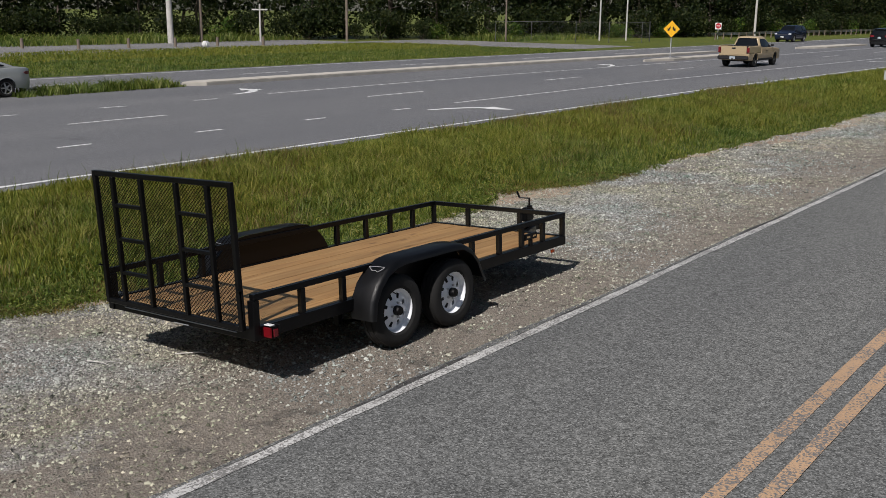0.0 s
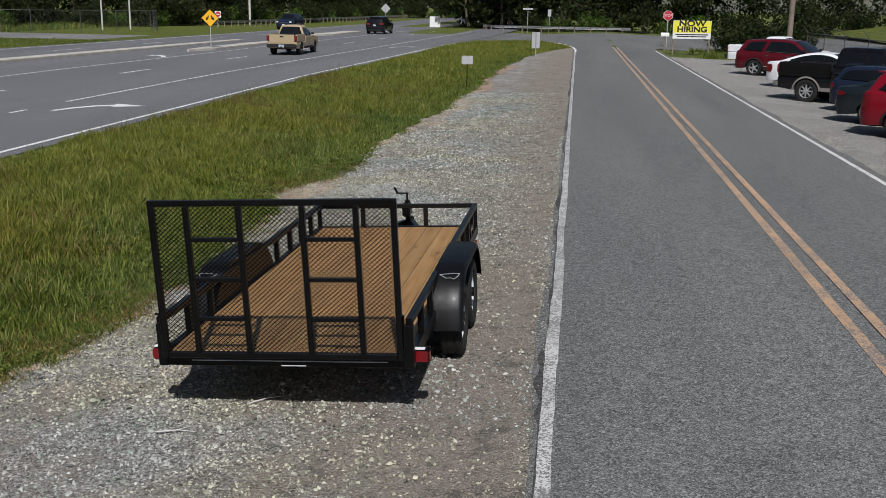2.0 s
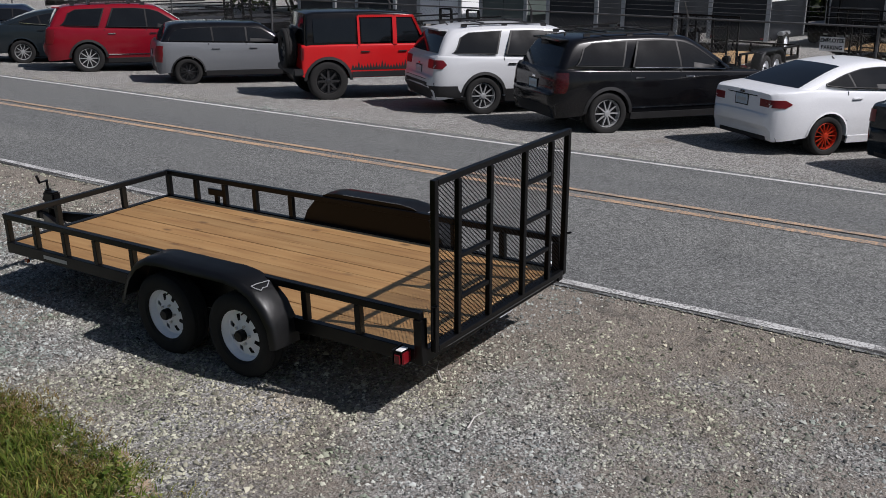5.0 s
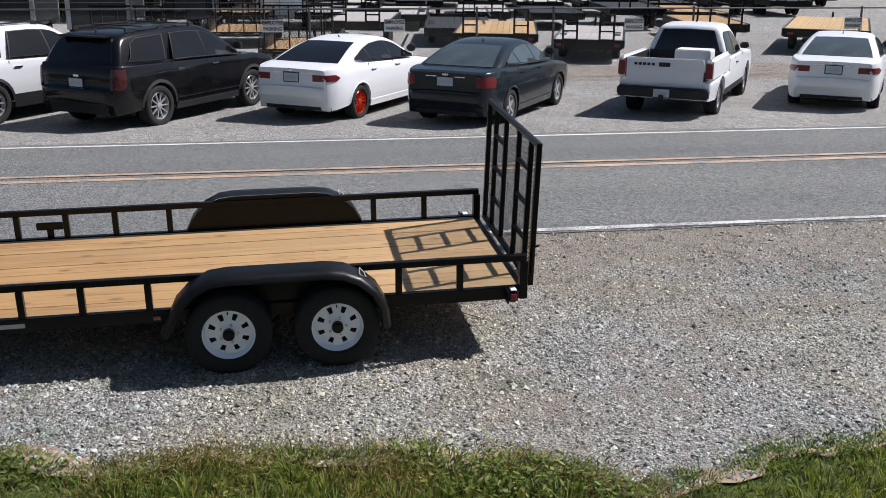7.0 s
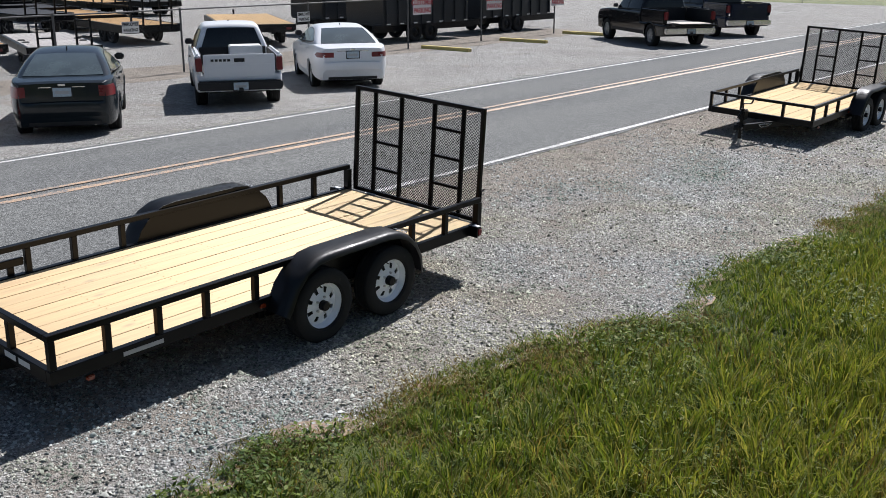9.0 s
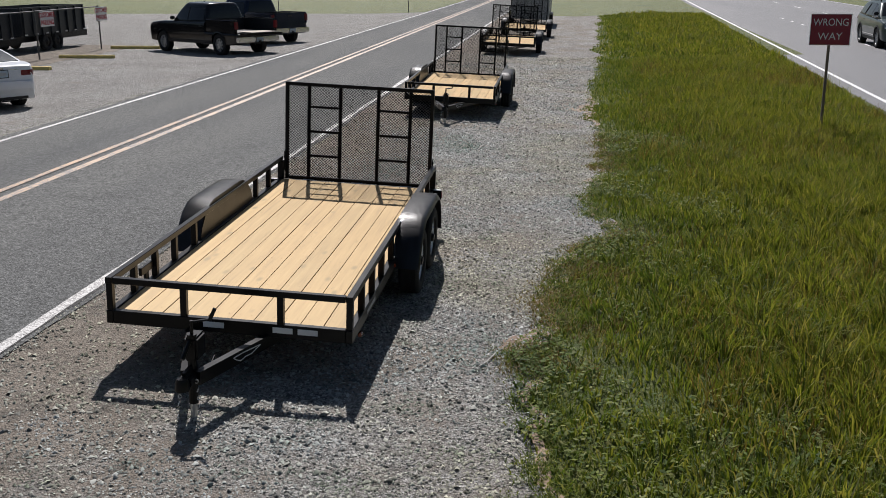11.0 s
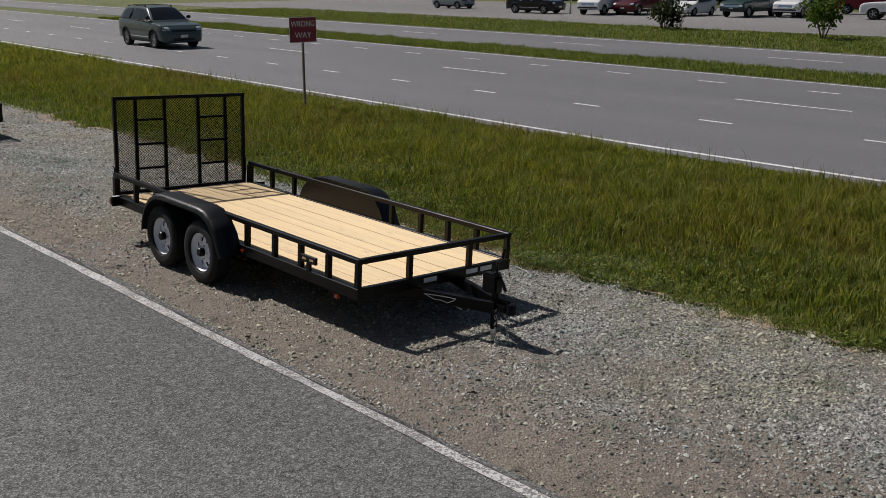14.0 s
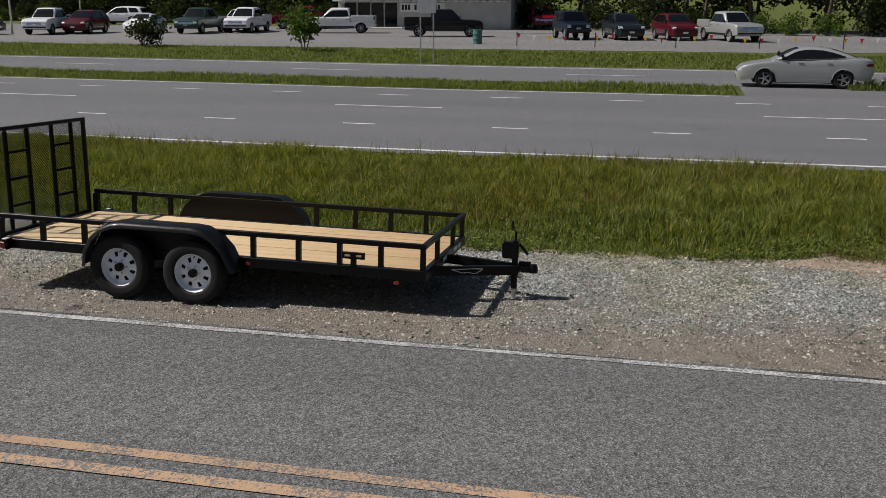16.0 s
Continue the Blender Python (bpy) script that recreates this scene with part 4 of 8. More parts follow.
    def side_y(self, x, z):
        zb, zt = self.house[0][1], max(p[1] for p in self.house)
        wb = self.W / 2 * self.prof(zb) - 0.022
        if z < zb:
            return self.hw(x, z)
        u = (z - zb) / (zt - zb)
        xm, half = 0.5 * (self.house[0][0] + self.house[-1][0]), 0.5 * (self.house[-1][0] - self.house[0][0])
        return (wb + (self.roof_w / 2 - wb) * u ** 1.15) * (1 - self.taper * min(abs(x - xm) / half, 1.15) ** 2.4)


def inset(points, d):
    n = len(points)
    out = []
    for i in range(n):
        p, a, b = Vector(points[i]), Vector(points[i - 1]), Vector(points[(i + 1) % n])
        t = (b - a)
        if t.length < 1e-9:
            out.append(points[i])
            continue
        t.normalize()
        out.append((p.x - t.y * d, p.y + t.x * d))
    return out


def ccw(points):
    a = sum(p[0] * q[1] - q[0] * p[1] for p, q in zip(points, points[1:] + points[:1]))
    return points if a > 0 else points[::-1]


def shell(outline, place, stations):
    """Sweeps an outline across the vehicle; the outline shrinks towards the flanks, which rounds the edges."""
    outline = ccw(outline)
    bm = bmesh.new()
    rows = []
    for f, d in stations:
        rows.append([bm.verts.new(place(x, z, f)) for x, z in inset(outline, d)])
    n = len(outline)
    for a, b in zip(rows, rows[1:]):
        for i in range(n):
            bm.faces.new((a[i], b[i], b[(i + 1) % n], a[(i + 1) % n]))
    caps = [bm.faces.new(rows[0]), bm.faces.new(rows[-1][::-1])]
    bmesh.ops.triangulate(bm, faces=caps)
    bmesh.ops.recalc_face_normals(bm, faces=bm.faces[:])
    return bm


def slab(bm, corners, off, thick):
    """A thin plate over a loop of places; off moves it along the loop's normal."""
    c = sum(corners, Vector()) / len(corners)
    nrm = Vector()
    for a, b in zip(corners, corners[1:] + corners[:1]):
        nrm += (a - c).cross(b - c)
    nrm.normalize()
    a = [bm.verts.new(p + nrm * (off - thick)) for p in corners]
    b = [bm.verts.new(p + nrm * off) for p in corners]
    n = len(corners)
    for i in range(n):
        bm.faces.new((a[i], a[(i + 1) % n], b[(i + 1) % n], b[i]))
    f = [bm.faces.new(a[::-1]), bm.faces.new(b)]
    if n > 4:
        bmesh.ops.triangulate(bm, faces=f)
    return bm


def end_patch(sh, z0, z1, f0, f1, off, rear=True, nz=3, nf=4, trim=0.0):
    """A plate that follows the tail or the nose."""
    bm = bmesh.new()
    s = -1 if rear else 1
    grid = []
    for i in range(nz + 1):
        z = z0 + (z1 - z0) * i / nz
        g = f0 + trim * (i / nz), f1 - trim * (i / nz)
        row = []
        for j in range(nf + 1):
            f = g[0] + (g[1] - g[0]) * j / nf
            x = sh.end_x(z, rear, f)
            out = Vector((s * (1 - 0.75 * abs(f) ** 6), math.copysign(abs(f) ** 6, f), 0)) * off
            row.append(sh.put(x, z, f) + out)
        grid.append([bm.verts.new(p) for p in row])
    for i in range(nz):
        for j in range(nf):
            bm.faces.new((grid[i][j], grid[i][j + 1], grid[i + 1][j + 1], grid[i + 1][j]))
    bmesh.ops.recalc_face_normals(bm, faces=bm.faces[:])
    geom = bmesh.ops.extrude_face_region(bm, geom=bm.faces[:])
    for v in [g for g in geom["geom"] if isinstance(g, bmesh.types.BMVert)]:
        v.co.x -= s * (off + 0.02)
        v.co.y *= 0.985
    bmesh.ops.recalc_face_normals(bm, faces=bm.faces[:])
    return bm


def grid_plate(grid, thick=0.03):
    """A curved plate from rows of (place, outward normal), with a skirt round its rim."""
    bm = bmesh.new()
    front = [[bm.verts.new(p) for p, n in row] for row in grid]
    for a, b in zip(front, front[1:]):
        for i in range(len(a) - 1):
            bm.faces.new((a[i], a[i + 1], b[i + 1], b[i]))
    rim = [(i, 0) for i in range(len(grid))] + [(len(grid) - 1, j) for j in range(1, len(grid[0]))]
    rim += [(i, len(grid[0]) - 1) for i in range(len(grid) - 2, -1, -1)] + [(0, j) for j in range(len(grid[0]) - 2, 0, -1)]
    deep = [bm.verts.new(grid[i][j][0] - grid[i][j][1] * thick) for i, j in rim]
    for k in range(len(rim)):
        q = (k + 1) % len(rim)
        bm.faces.new((front[rim[k][0]][rim[k][1]], front[rim[q][0]][rim[q][1]], deep[q], deep[k]))
    bmesh.ops.recalc_face_normals(bm, faces=bm.faces[:])
    c = sum((p for row in grid for p, n in row), Vector()) / sum(len(r) for r in grid)
    f = bm.faces[0] if bm.faces else None
    bm.faces.ensure_lookup_table()
    if bm.faces[0].normal.dot(grid[0][0][1]) < 0:
        bmesh.ops.reverse_faces(bm, faces=bm.faces[:])
    return bm


def wrap_patch(sh, side, z0, z1, f_in, run, off, nz=4, nf=9, sweep=0.0):
    """A lamp that starts on the tail and turns round the corner on to the flank."""
    grid = []
    for i in range(nz + 1):
        z = z0 + (z1 - z0) * i / nz
        xs = sh.end_x(z)
        y0, y1 = f_in * sh.W / 2, sh.hw(xs, z)
        pts = []
        if y1 > y0:
            pts += [Vector((xs, y0 + (y1 - y0) * k / 5)) for k in range(5)]
        else:
            xs = sh.end_x(z, True, f_in)
        far = run * (1 - sweep * abs(2 * i / nz - 1))
        pts += [Vector((xs + far * (k / 16) ** 1.6, sh.hw(xs + far * (k / 16) ** 1.6, z))) for k in range(17)]
        cum = [0.0]
        for a, b in zip(pts, pts[1:]):
            cum.append(cum[-1] + (b - a).length)
        row = []
        for j in range(nf + 1):
            d = cum[-1] * j / nf
            px, py = np.interp(d, cum, [p.x for p in pts]), np.interp(d, cum, [p.y for p in pts])
            qx, qy = np.interp(min(d + 0.02, cum[-1]), cum, [p.x for p in pts]), np.interp(min(d + 0.02, cum[-1]), cum, [p.y for p in pts])
            rx, ry = np.interp(max(d - 0.02, 0), cum, [p.x for p in pts]), np.interp(max(d - 0.02, 0), cum, [p.y for p in pts])
            t = Vector((qx - rx, qy - ry)).normalized()
            n = Vector((-t.y, t.x, 0))
            row.append((Vector((px, side * py, z)) + Vector((n.x, side * n.y, 0)) * off, Vector((n.x, side * n.y, 0))))
        grid.append(row)
    return grid_plate(grid, off + 0.02)


def spline(pts, k=4):
    """A smooth curve through points."""
    out = []
    for i in range(len(pts) - 1):
        p0, p1, p2, p3 = (Vector(pts[max(i - 1, 0)]), Vector(pts[i]), Vector(pts[i + 1]), Vector(pts[min(i + 2, len(pts) - 1)]))
        for j in range(k):
            t = j / k
            q = 0.5 * (2 * p1 + (p2 - p0) * t + (2 * p0 - 5 * p1 + 4 * p2 - p3) * t * t + (3 * p1 - p0 - 3 * p2 + p3) * t * t * t)
            out.append((q.x, q.y))
    return out + [tuple(pts[-1])]


def side_plate(sh, side, pts, off=0.006, thick=0.012, grow=0.0):
    """A plate on a flank, from (x, z) pairs."""
    loop = [Vector((x, side * (sh.side_y(x, z)), z)) for x, z in ccw(pts)]
    if side > 0:
        loop = loop[::-1]
    return slab(bmesh.new(), loop, off, thick)


def car_wheel(root, sh, x, side, style, rim_mat, mesh_store):
    """One road wheel; alike wheels share their meshes."""
    r, w = sh.r, 0.235 if sh.r < 0.36 else 0.26
    key = (round(r, 3), style, rim_mat.name)
    if key not in mesh_store:
        turn = Matrix.Rotation(radians(-90), 4, "X")
        b1 = tyre(bmesh.new(), r, w, r * 0.66 if style != "truck" else r * 0.6, 28, turn)
        rr = r * 0.66 if style != "truck" else r * 0.6
        b2 = bmesh.new()
        lathe(b2, [(rr, w * 0.36), (rr * 0.96, w * 0.40), (rr * 0.93, w * 0.30), (rr * 0.9, -w * 0.1)], turn, 28)
        k = {"five": 5, "ten": 10, "truck": 8, "mesh": 14}[style]
        for i in range(k):
            a = 2 * math.pi * i / k
            m = turn @ Matrix.Rotation(a, 4, "Z")
            wd = rr * {"five": 0.26, "ten": 0.10, "truck": 0.22, "mesh": 0.07}[style]
            for q in ((-0.5, 0.5),):
                v = [b2.verts.new(m @ Vector(p)) for p in ((rr * 0.16, -wd * 0.5, w * 0.34), (rr * 0.95, -wd * 0.34, w * 0.34), (rr * 0.95, wd * 0.34, w * 0.34), (rr * 0.16, wd * 0.5, w * 0.34),
                                                              (rr * 0.16, -wd * 0.5, w * 0.22), (rr * 0.95, -wd * 0.34, w * 0.22), (rr * 0.95, wd * 0.34, w * 0.22), (rr * 0.16, wd * 0.5, w * 0.22))]
                for f in ((0, 1, 2, 3), (0, 4, 5, 1), (1, 5, 6, 2), (2, 6, 7, 3), (3, 7, 4, 0)):
                    b2.faces.new([v[j] for j in f])
        lathe(b2, [(rr * 0.22, w * 0.30), (rr * 0.22, w * 0.36), (rr * 0.16, w * 0.385), (0, w * 0.385)], turn, 14)
        b3 = bmesh.new()
        lathe(b3, [(0, w * 0.05), (rr * 0.92, w * 0.05)], turn, 20)
        meshes = []
        for nm, b, mt in (("tyre", b1, RUBBER), ("rim", b2, rim_mat), ("brake_disc", b3, BLACK_MATT)):
            me = bpy.data.meshes.new(nm)
            b.to_mesh(me)
            b.free()
            me.materials.append(mt)
            me.polygons.foreach_set("use_smooth", [True] * len(me.polygons))
            me.set_sharp_from_angle(angle=radians(32))
            meshes.append(me)
        mesh_store[key] = meshes
    wheel = new("wheel")
    wheel.parent = root
    wheel.matrix_local = Matrix.Translation((x, side * (sh.W / 2 - w / 2 - 0.015), r)) @ Matrix.Rotation(0 if side > 0 else math.pi, 4, "Z")
    for nm, me in zip(("tyre", "rim", "brake_disc"), mesh_store[key]):
        ob = new(nm, me)
        ob.parent = wheel
    return wheel


WHEELS = {}
ROOF_EDGE = [(1.0, 0.085), (0.993, 0.06), (0.975, 0.034), (0.945, 0.014), (0.89, 0.003), (0.7, 0.0), (0.35, 0.0), (0.0, 0.0)]
# side glass: sill and head lines from front to rear, and where the pillars stand
LIGHTS = {
    "sedan": ([(0.86, 1.03), (-0.05, 1.065), (-1.05, 1.11), (-1.42, 1.145)], [(0.86, 1.045), (0.38, 1.29), (0.14, 1.36), (-0.20, 1.385), (-0.62, 1.362), (-1.02, 1.285), (-1.42, 1.155)], [(0.0, 0.0), (-0.86, -0.92)]),
    "suv": ([(1.06, 1.14), (0.1, 1.175), (-0.9, 1.20)], [(1.06, 1.15), (0.44, 1.53), (0.22, 1.60), (-0.2, 1.63), (-0.9, 1.625)], [(0.10, 0.08)]),
    "mini": ([(0.90, 1.01), (-1.80, 1.06)], [(0.90, 1.02), (0.48, 1.29), (0.2, 1.335), (-0.8, 1.345), (-1.58, 1.31), (-1.70, 1.22), (-1.80, 1.07)], [(0.08, 0.08), (-0.74, -0.76)]),
    "pickup": ([(1.02, 1.09), (-0.58, 1.12)], [(1.02, 1.10), (0.50, 1.44), (0.30, 1.52), (-0.45, 1.54), (-0.52, 1.46), (-0.58, 1.14)], [(0.0, 0.0)]),
    "truck": ([(1.10, 1.26), (-0.86, 1.29)], [(1.10, 1.27), (0.64, 1.62), (0.46, 1.73), (-0.72, 1.75), (-0.80, 1.66), (-0.86, 1.31)], [(0.16, 0.16)]),
    "jeep": ([(0.66, 1.25), (-1.90, 1.25)], [(0.66, 1.27), (0.40, 1.74), (-1.86, 1.74), (-1.90, 1.27)], [(0.01, 0.01), (-0.82, -0.82)]),
}
SHAPES = {
    "sedan": lambda: Shape(4.86, 1.85, 2.77, 0.335, 0.20,
                           [(-2.36, 0.42), (-2.43, 0.52), (-2.455, 0.62), (-2.445, 0.685), (-2.39, 0.705), (-2.375, 0.80), (-2.365, 0.95), (-2.39, 1.015), (-2.30, 1.045), (-1.80, 1.085), (-0.6, 1.03), (0.5, 0.99), (1.05, 0.985), (1.75, 0.885), (2.18, 0.78), (2.37, 0.64), (2.42, 0.48), (2.38, 0.30)],
                           [(-1.98, 1.065), (-1.52, 1.235), (-1.08, 1.37), (-0.66, 1.44), (-0.18, 1.465), (0.18, 1.43), (0.50, 1.33), (1.18, 0.98)], 1.16, (0.55, 0.34)),
    "suv": lambda: Shape(5.0, 2.0, 2.87, 0.385, 0.26,
                         [(-2.43, 0.46), (-2.50, 0.57), (-2.51, 0.72), (-2.49, 0.76), (-2.435, 0.78), (-2.425, 0.96), (-2.40, 1.12), (-2.34, 1.18), (-1.2, 1.15), (0.3, 1.11), (1.05, 1.09), (1.70, 1.07), (2.20, 0.99), (2.42, 0.82), (2.47, 0.58), (2.42, 0.36)],
                         [(-2.38, 1.15), (-2.24, 1.42), (-2.10, 1.60), (-1.88, 1.68), (-1.2, 1.725), (-0.4, 1.735), (0.15, 1.705), (0.52, 1.60), (1.34, 1.085)], 1.30, (0.42, 0.32)),
    "mini": lambda: Shape(4.27, 1.80, 2.67, 0.325, 0.22,
                          [(-2.06, 0.48), (-2.10, 0.64), (-2.06, 0.86), (-2.02, 0.98), (-1.95, 1.03), (-0.8, 1.0), (0.4, 0.97), (0.95, 0.965), (1.55, 0.92), (1.93, 0.83), (2.08, 0.66), (2.11, 0.46), (2.06, 0.30)],
                          [(-1.98, 1.01), (-1.82, 1.28), (-1.62, 1.42), (-0.8, 1.445), (0.1, 1.43), (0.5, 1.39), (1.12, 0.96)], 1.26),
    "pickup": lambda: Shape(5.45, 1.86, 3.33, 0.375, 0.34,
                            [(-2.66, 0.60), (-2.68, 0.76), (-0.68, 0.78), (-0.66, 1.06), (0.4, 1.06), (1.12, 1.06), (1.85, 1.03), (2.42, 0.97), (2.62, 0.84), (2.68, 0.62), (2.62, 0.40)],
                            [(-0.70, 1.04), (-0.58, 1.58), (-0.30, 1.66), (0.15, 1.665), (0.48, 1.61), (1.24, 1.05)], 1.26, (0.14, 0.16), (0.97, 0.99, 1.0, 0.995, 0.98, 0.97)),
    "truck": lambda: Shape(5.85, 2.03, 3.68, 0.405, 0.42,
                           [(-2.86, 0.66), (-2.88, 0.84), (-0.96, 0.86), (-0.94, 1.22), (0.4, 1.22), (1.22, 1.22), (2.0, 1.20), (2.62, 1.13), (2.82, 0.98), (2.88, 0.70), (2.80, 0.46)],
                           [(-0.98, 1.20), (-0.88, 1.80), (-0.60, 1.90), (0.30, 1.905), (0.62, 1.85), (1.32, 1.21)], 1.42, (0.14, 0.16), (0.97, 0.99, 1.0, 0.995, 0.98, 0.97)),
    "jeep": lambda: Shape(4.35, 1.72, 2.95, 0.43, 0.50,
                          [(-2.02, 0.66), (-2.06, 0.74), (-2.05, 1.20), (-1.2, 1.21), (0.3, 1.21), (0.80, 1.20), (0.86, 1.16), (1.50, 1.14), (1.92, 1.10), (2.06, 1.02), (2.10, 0.70), (2.10, 0.62)],
                          [(-2.03, 1.19), (-1.97, 1.83), (-1.80, 1.87), (-0.4, 1.89), (0.42, 1.85), (0.50, 1.80), (0.80, 1.19)], 1.42, (0.06, 0.08), (0.99, 1.0, 1.0, 1.0, 0.99, 0.98), 0.006, 0.01),
}


def vehicle(kind, m, paint_mat, label, category, rim=None, rim_style="five", roof=None, trim=None, glass=None, group="vehicles parked along the fence", tail="wide", scale=1.0, rails=False, light_mat=None,
            spoiler=False, flares=None, load=False, front_detail=True, gate_down=False, clad=False):
    sh = SHAPES[kind]()
    names = {"sedan": "sedan_car", "suv": "suv_car", "mini": "compact_car", "pickup": "pickup_truck", "truck": "pickup_truck", "jeep": "off_road_car"}
    root = thing(names[kind], m @ Matrix.Scale(scale, 4) if scale != 1 else m, label, category, group)
    rim, roof, trim, glass = rim or ALLOY, roof or paint_mat, trim or BLACK_MATT, glass or GLASS
    body = soft(part("body", sh.body(), paint_mat, root), 42)
    hz, ht = sh.house[0][1], max(p[1] for p in sh.house)

    xm = 0.5 * (sh.house[0][0] + sh.house[-1][0])

    def house_put(x, z, f):
        up = max(z - hz, 0.0) / (ht - hz)
        return Vector((xm + (x - xm) * (1 - 0.03 * f * f), f * sh.side_y(x, max(z, hz)), z + 0.028 * (1 - f * f) * up * up))

    H = sh.house
    edge = 0.5 if kind == "jeep" else 1.0
    curve = spline(H) if kind != "jeep" else H
    closed = [(H[0][0] + 0.05, hz - 0.12)] + curve + [(H[-1][0] - 0.05, hz - 0.12)]
    soft(part("roof", shell(closed, house_put, [(k * f, d * edge) for k, f, d in [(-1, a, b) for a, b in ROOF_EDGE] + [(1, a, b) for a, b in ROOF_EDGE[-2::-1]]]), roof, root, ""), 38)
    # glazing
    top_at = max(range(len(curve)), key=lambda i: curve[i][1])

    def pane(name, pts, z0, z1, w0, w1, label):
        zs, xs = [p[1] for p in pts], [p[0] for p in pts]
        grid = []
        for i in range(6):
            z = z0 + (z1 - z0) * i / 5
            x = float(np.interp(z, zs, xs))
            dx = float(np.interp(z + 0.02, zs, xs)) - float(np.interp(z - 0.02, zs, xs))
            nrm = Vector((-0.04, 0, dx)) if name == "rear_window" else Vector((0.04, 0, -dx))
            nrm.normalize()
            w = w0 + (w1 - w0) * i / 5
            grid.append([(house_put(x, z, w * (j / 4 - 1)) + nrm * 0.007, nrm) for j in range(9)])
        soft(part(name, grid_plate(grid, 0.02), glass, root, label), 40)

    gz = {"sedan": (1.10, 1.395), "suv": (1.22, 1.60), "mini": (1.09, 1.33), "pickup": (1.12, 1.57), "truck": (1.28, 1.79), "jeep": (1.27, 1.78)}[kind]
    pane("rear_window", curve[:top_at + 1], gz[0], gz[1], 0.87, 0.83, "dark glass rear window")
    pane("windscreen", curve[top_at:][::-1], hz + 0.05, hz + 0.88 * (ht - hz), 0.89, 0.85, "glass windscreen")
    zt = ht - {"sedan": 0.085, "suv": 0.15, "mini": 0.11, "pickup": 0.12, "truck": 0.14, "jeep": 0.15}[kind]
    zb = hz + (0.03 if kind == "sedan" else 0.05)

    def house_x(z, front):
        pts = H[H.index(max(H, key=lambda p: p[1])):] if front else H[:H.index(max(H, key=lambda p: p[1])) + 1]
        for p, q in zip(pts, pts[1:]):
            if min(p[1], q[1]) <= z <= max(p[1], q[1]) and abs(p[1] - q[1]) > 1e-6:
                return p[0] + (q[0] - p[0]) * (z - p[1]) / (q[1] - p[1])
        return pts[-1][0]

    def side_glass(name, side, low, head, x0, x1, off, material, lean=(0.0, 0.0), wash=0.0):
        """A pane on the flank between two lines, from x0 back to x1; its ends may lean."""
        lx, lz, hx, hh = [-p[0] for p in low], [p[1] for p in low], [-p[0] for p in head], [p[1] for p in head]
        grid = []
        for i in range(15):
            u = i / 14
            row = []
            for j in range(5):
                w = j / 4
                xa, xb = x0 + lean[0] * w, x1 + lean[1] * w
                x = xa + (xb - xa) * u
                za, zc = float(np.interp(-x, lx, lz)) - wash, float(np.interp(-x, hx, hh)) + wash
                z = za + max(zc - za, 0.004) * w
                nrm = Vector((0, side, 0.35)).normalized()
                row.append((Vector((xm + (x - xm) * 0.97, side * sh.side_y(x, z), z)) + nrm * off, nrm))
            grid.append(row)
        return soft(part(name, grid_plate(grid, off + 0.02), material, root), 50)

    low, head, pillars = LIGHTS[kind]
    for s in (-1, 1):
        ends = [(low[0][0], low[0][0])] + pillars + [(low[-1][0], low[-1][0])]
        if kind == "suv":
            ends[-1] = (-0.93, -0.75)
            side_glass("window_surround", s, [(-1.10, 1.205), (-2.12, 1.24)], [(-1.0, 1.625), (-1.7, 1.595), (-1.90, 1.50), (-2.12, 1.25)], -1.13, -2.10, 0.004, GLOSS_BLACK, (0.17, 0.20), 0.012)
            side_glass("side_window", s, [(-1.10, 1.205), (-2.12, 1.24)], [(-1.0, 1.625), (-1.7, 1.595), (-1.90, 1.50), (-2.12, 1.25)], -1.16, -2.06, 0.007, glass, (0.16, 0.20))
        if kind != "jeep":
            side_glass("window_surround", s, low, head, ends[0][0] + 0.02, ends[-1][0] - 0.015, 0.004, GLOSS_BLACK, (0.0, ends[-1][1] - ends[-1][0]), 0.012)
        for (f0, f1), (r0, r1) in zip(ends, ends[1:]):
            gap = {"jeep": 0.075, "truck": 0.03, "pickup": 0.03}.get(kind, 0.022)
            side_glass("side_window", s, low, head, f0 - gap, r0 + gap, 0.007, glass, (f1 - f0, r1 - r0))
        if kind in ("sedan", "suv"):
            bm = bmesh.new()
            pts = [Vector((xm + (x - xm) * 0.97, s * (sh.side_y(x, z) + 0.014), z - 0.018)) for x, z in low]
            for p, q in zip(pts, pts[1:]):
                bar(bm, p, q, 0.010, 0.014)
            part("window_trim", bm, GLOSS_BLACK if paint_mat in (P_WHITE, P_RED, P_PEARL) else CHROME, root)
    # doors: seams, handles, mirrors, sills
    seams = {"sedan": [0.90, -0.02, -1.02], "suv": [0.95, 0.06, -0.98], "mini": [0.85, 0.04, -0.85], "pickup": [0.95, -0.02, -0.62], "truck": [1.0, 0.12, -0.9], "jeep": [0.78, 0.0, -0.84]}[kind]
    for s in (-1, 1):
        for x in seams:
            z0 = sh.sill + 0.10
            if abs(x - sh.xr) < sh.r + 0.1:
                z0 = sh.r + math.sqrt(max((sh.r + 0.08) ** 2 - (x - sh.xr) ** 2, 0.0)) + 0.02
            pts = [(x - 0.005, z0), (x + 0.005, z0), (x + 0.005, hz - 0.02), (x - 0.005, hz - 0.02)]
            part("door_seam", side_plate(sh, s, pts, 0.0015, 0.006), BLACK_MATT, root)
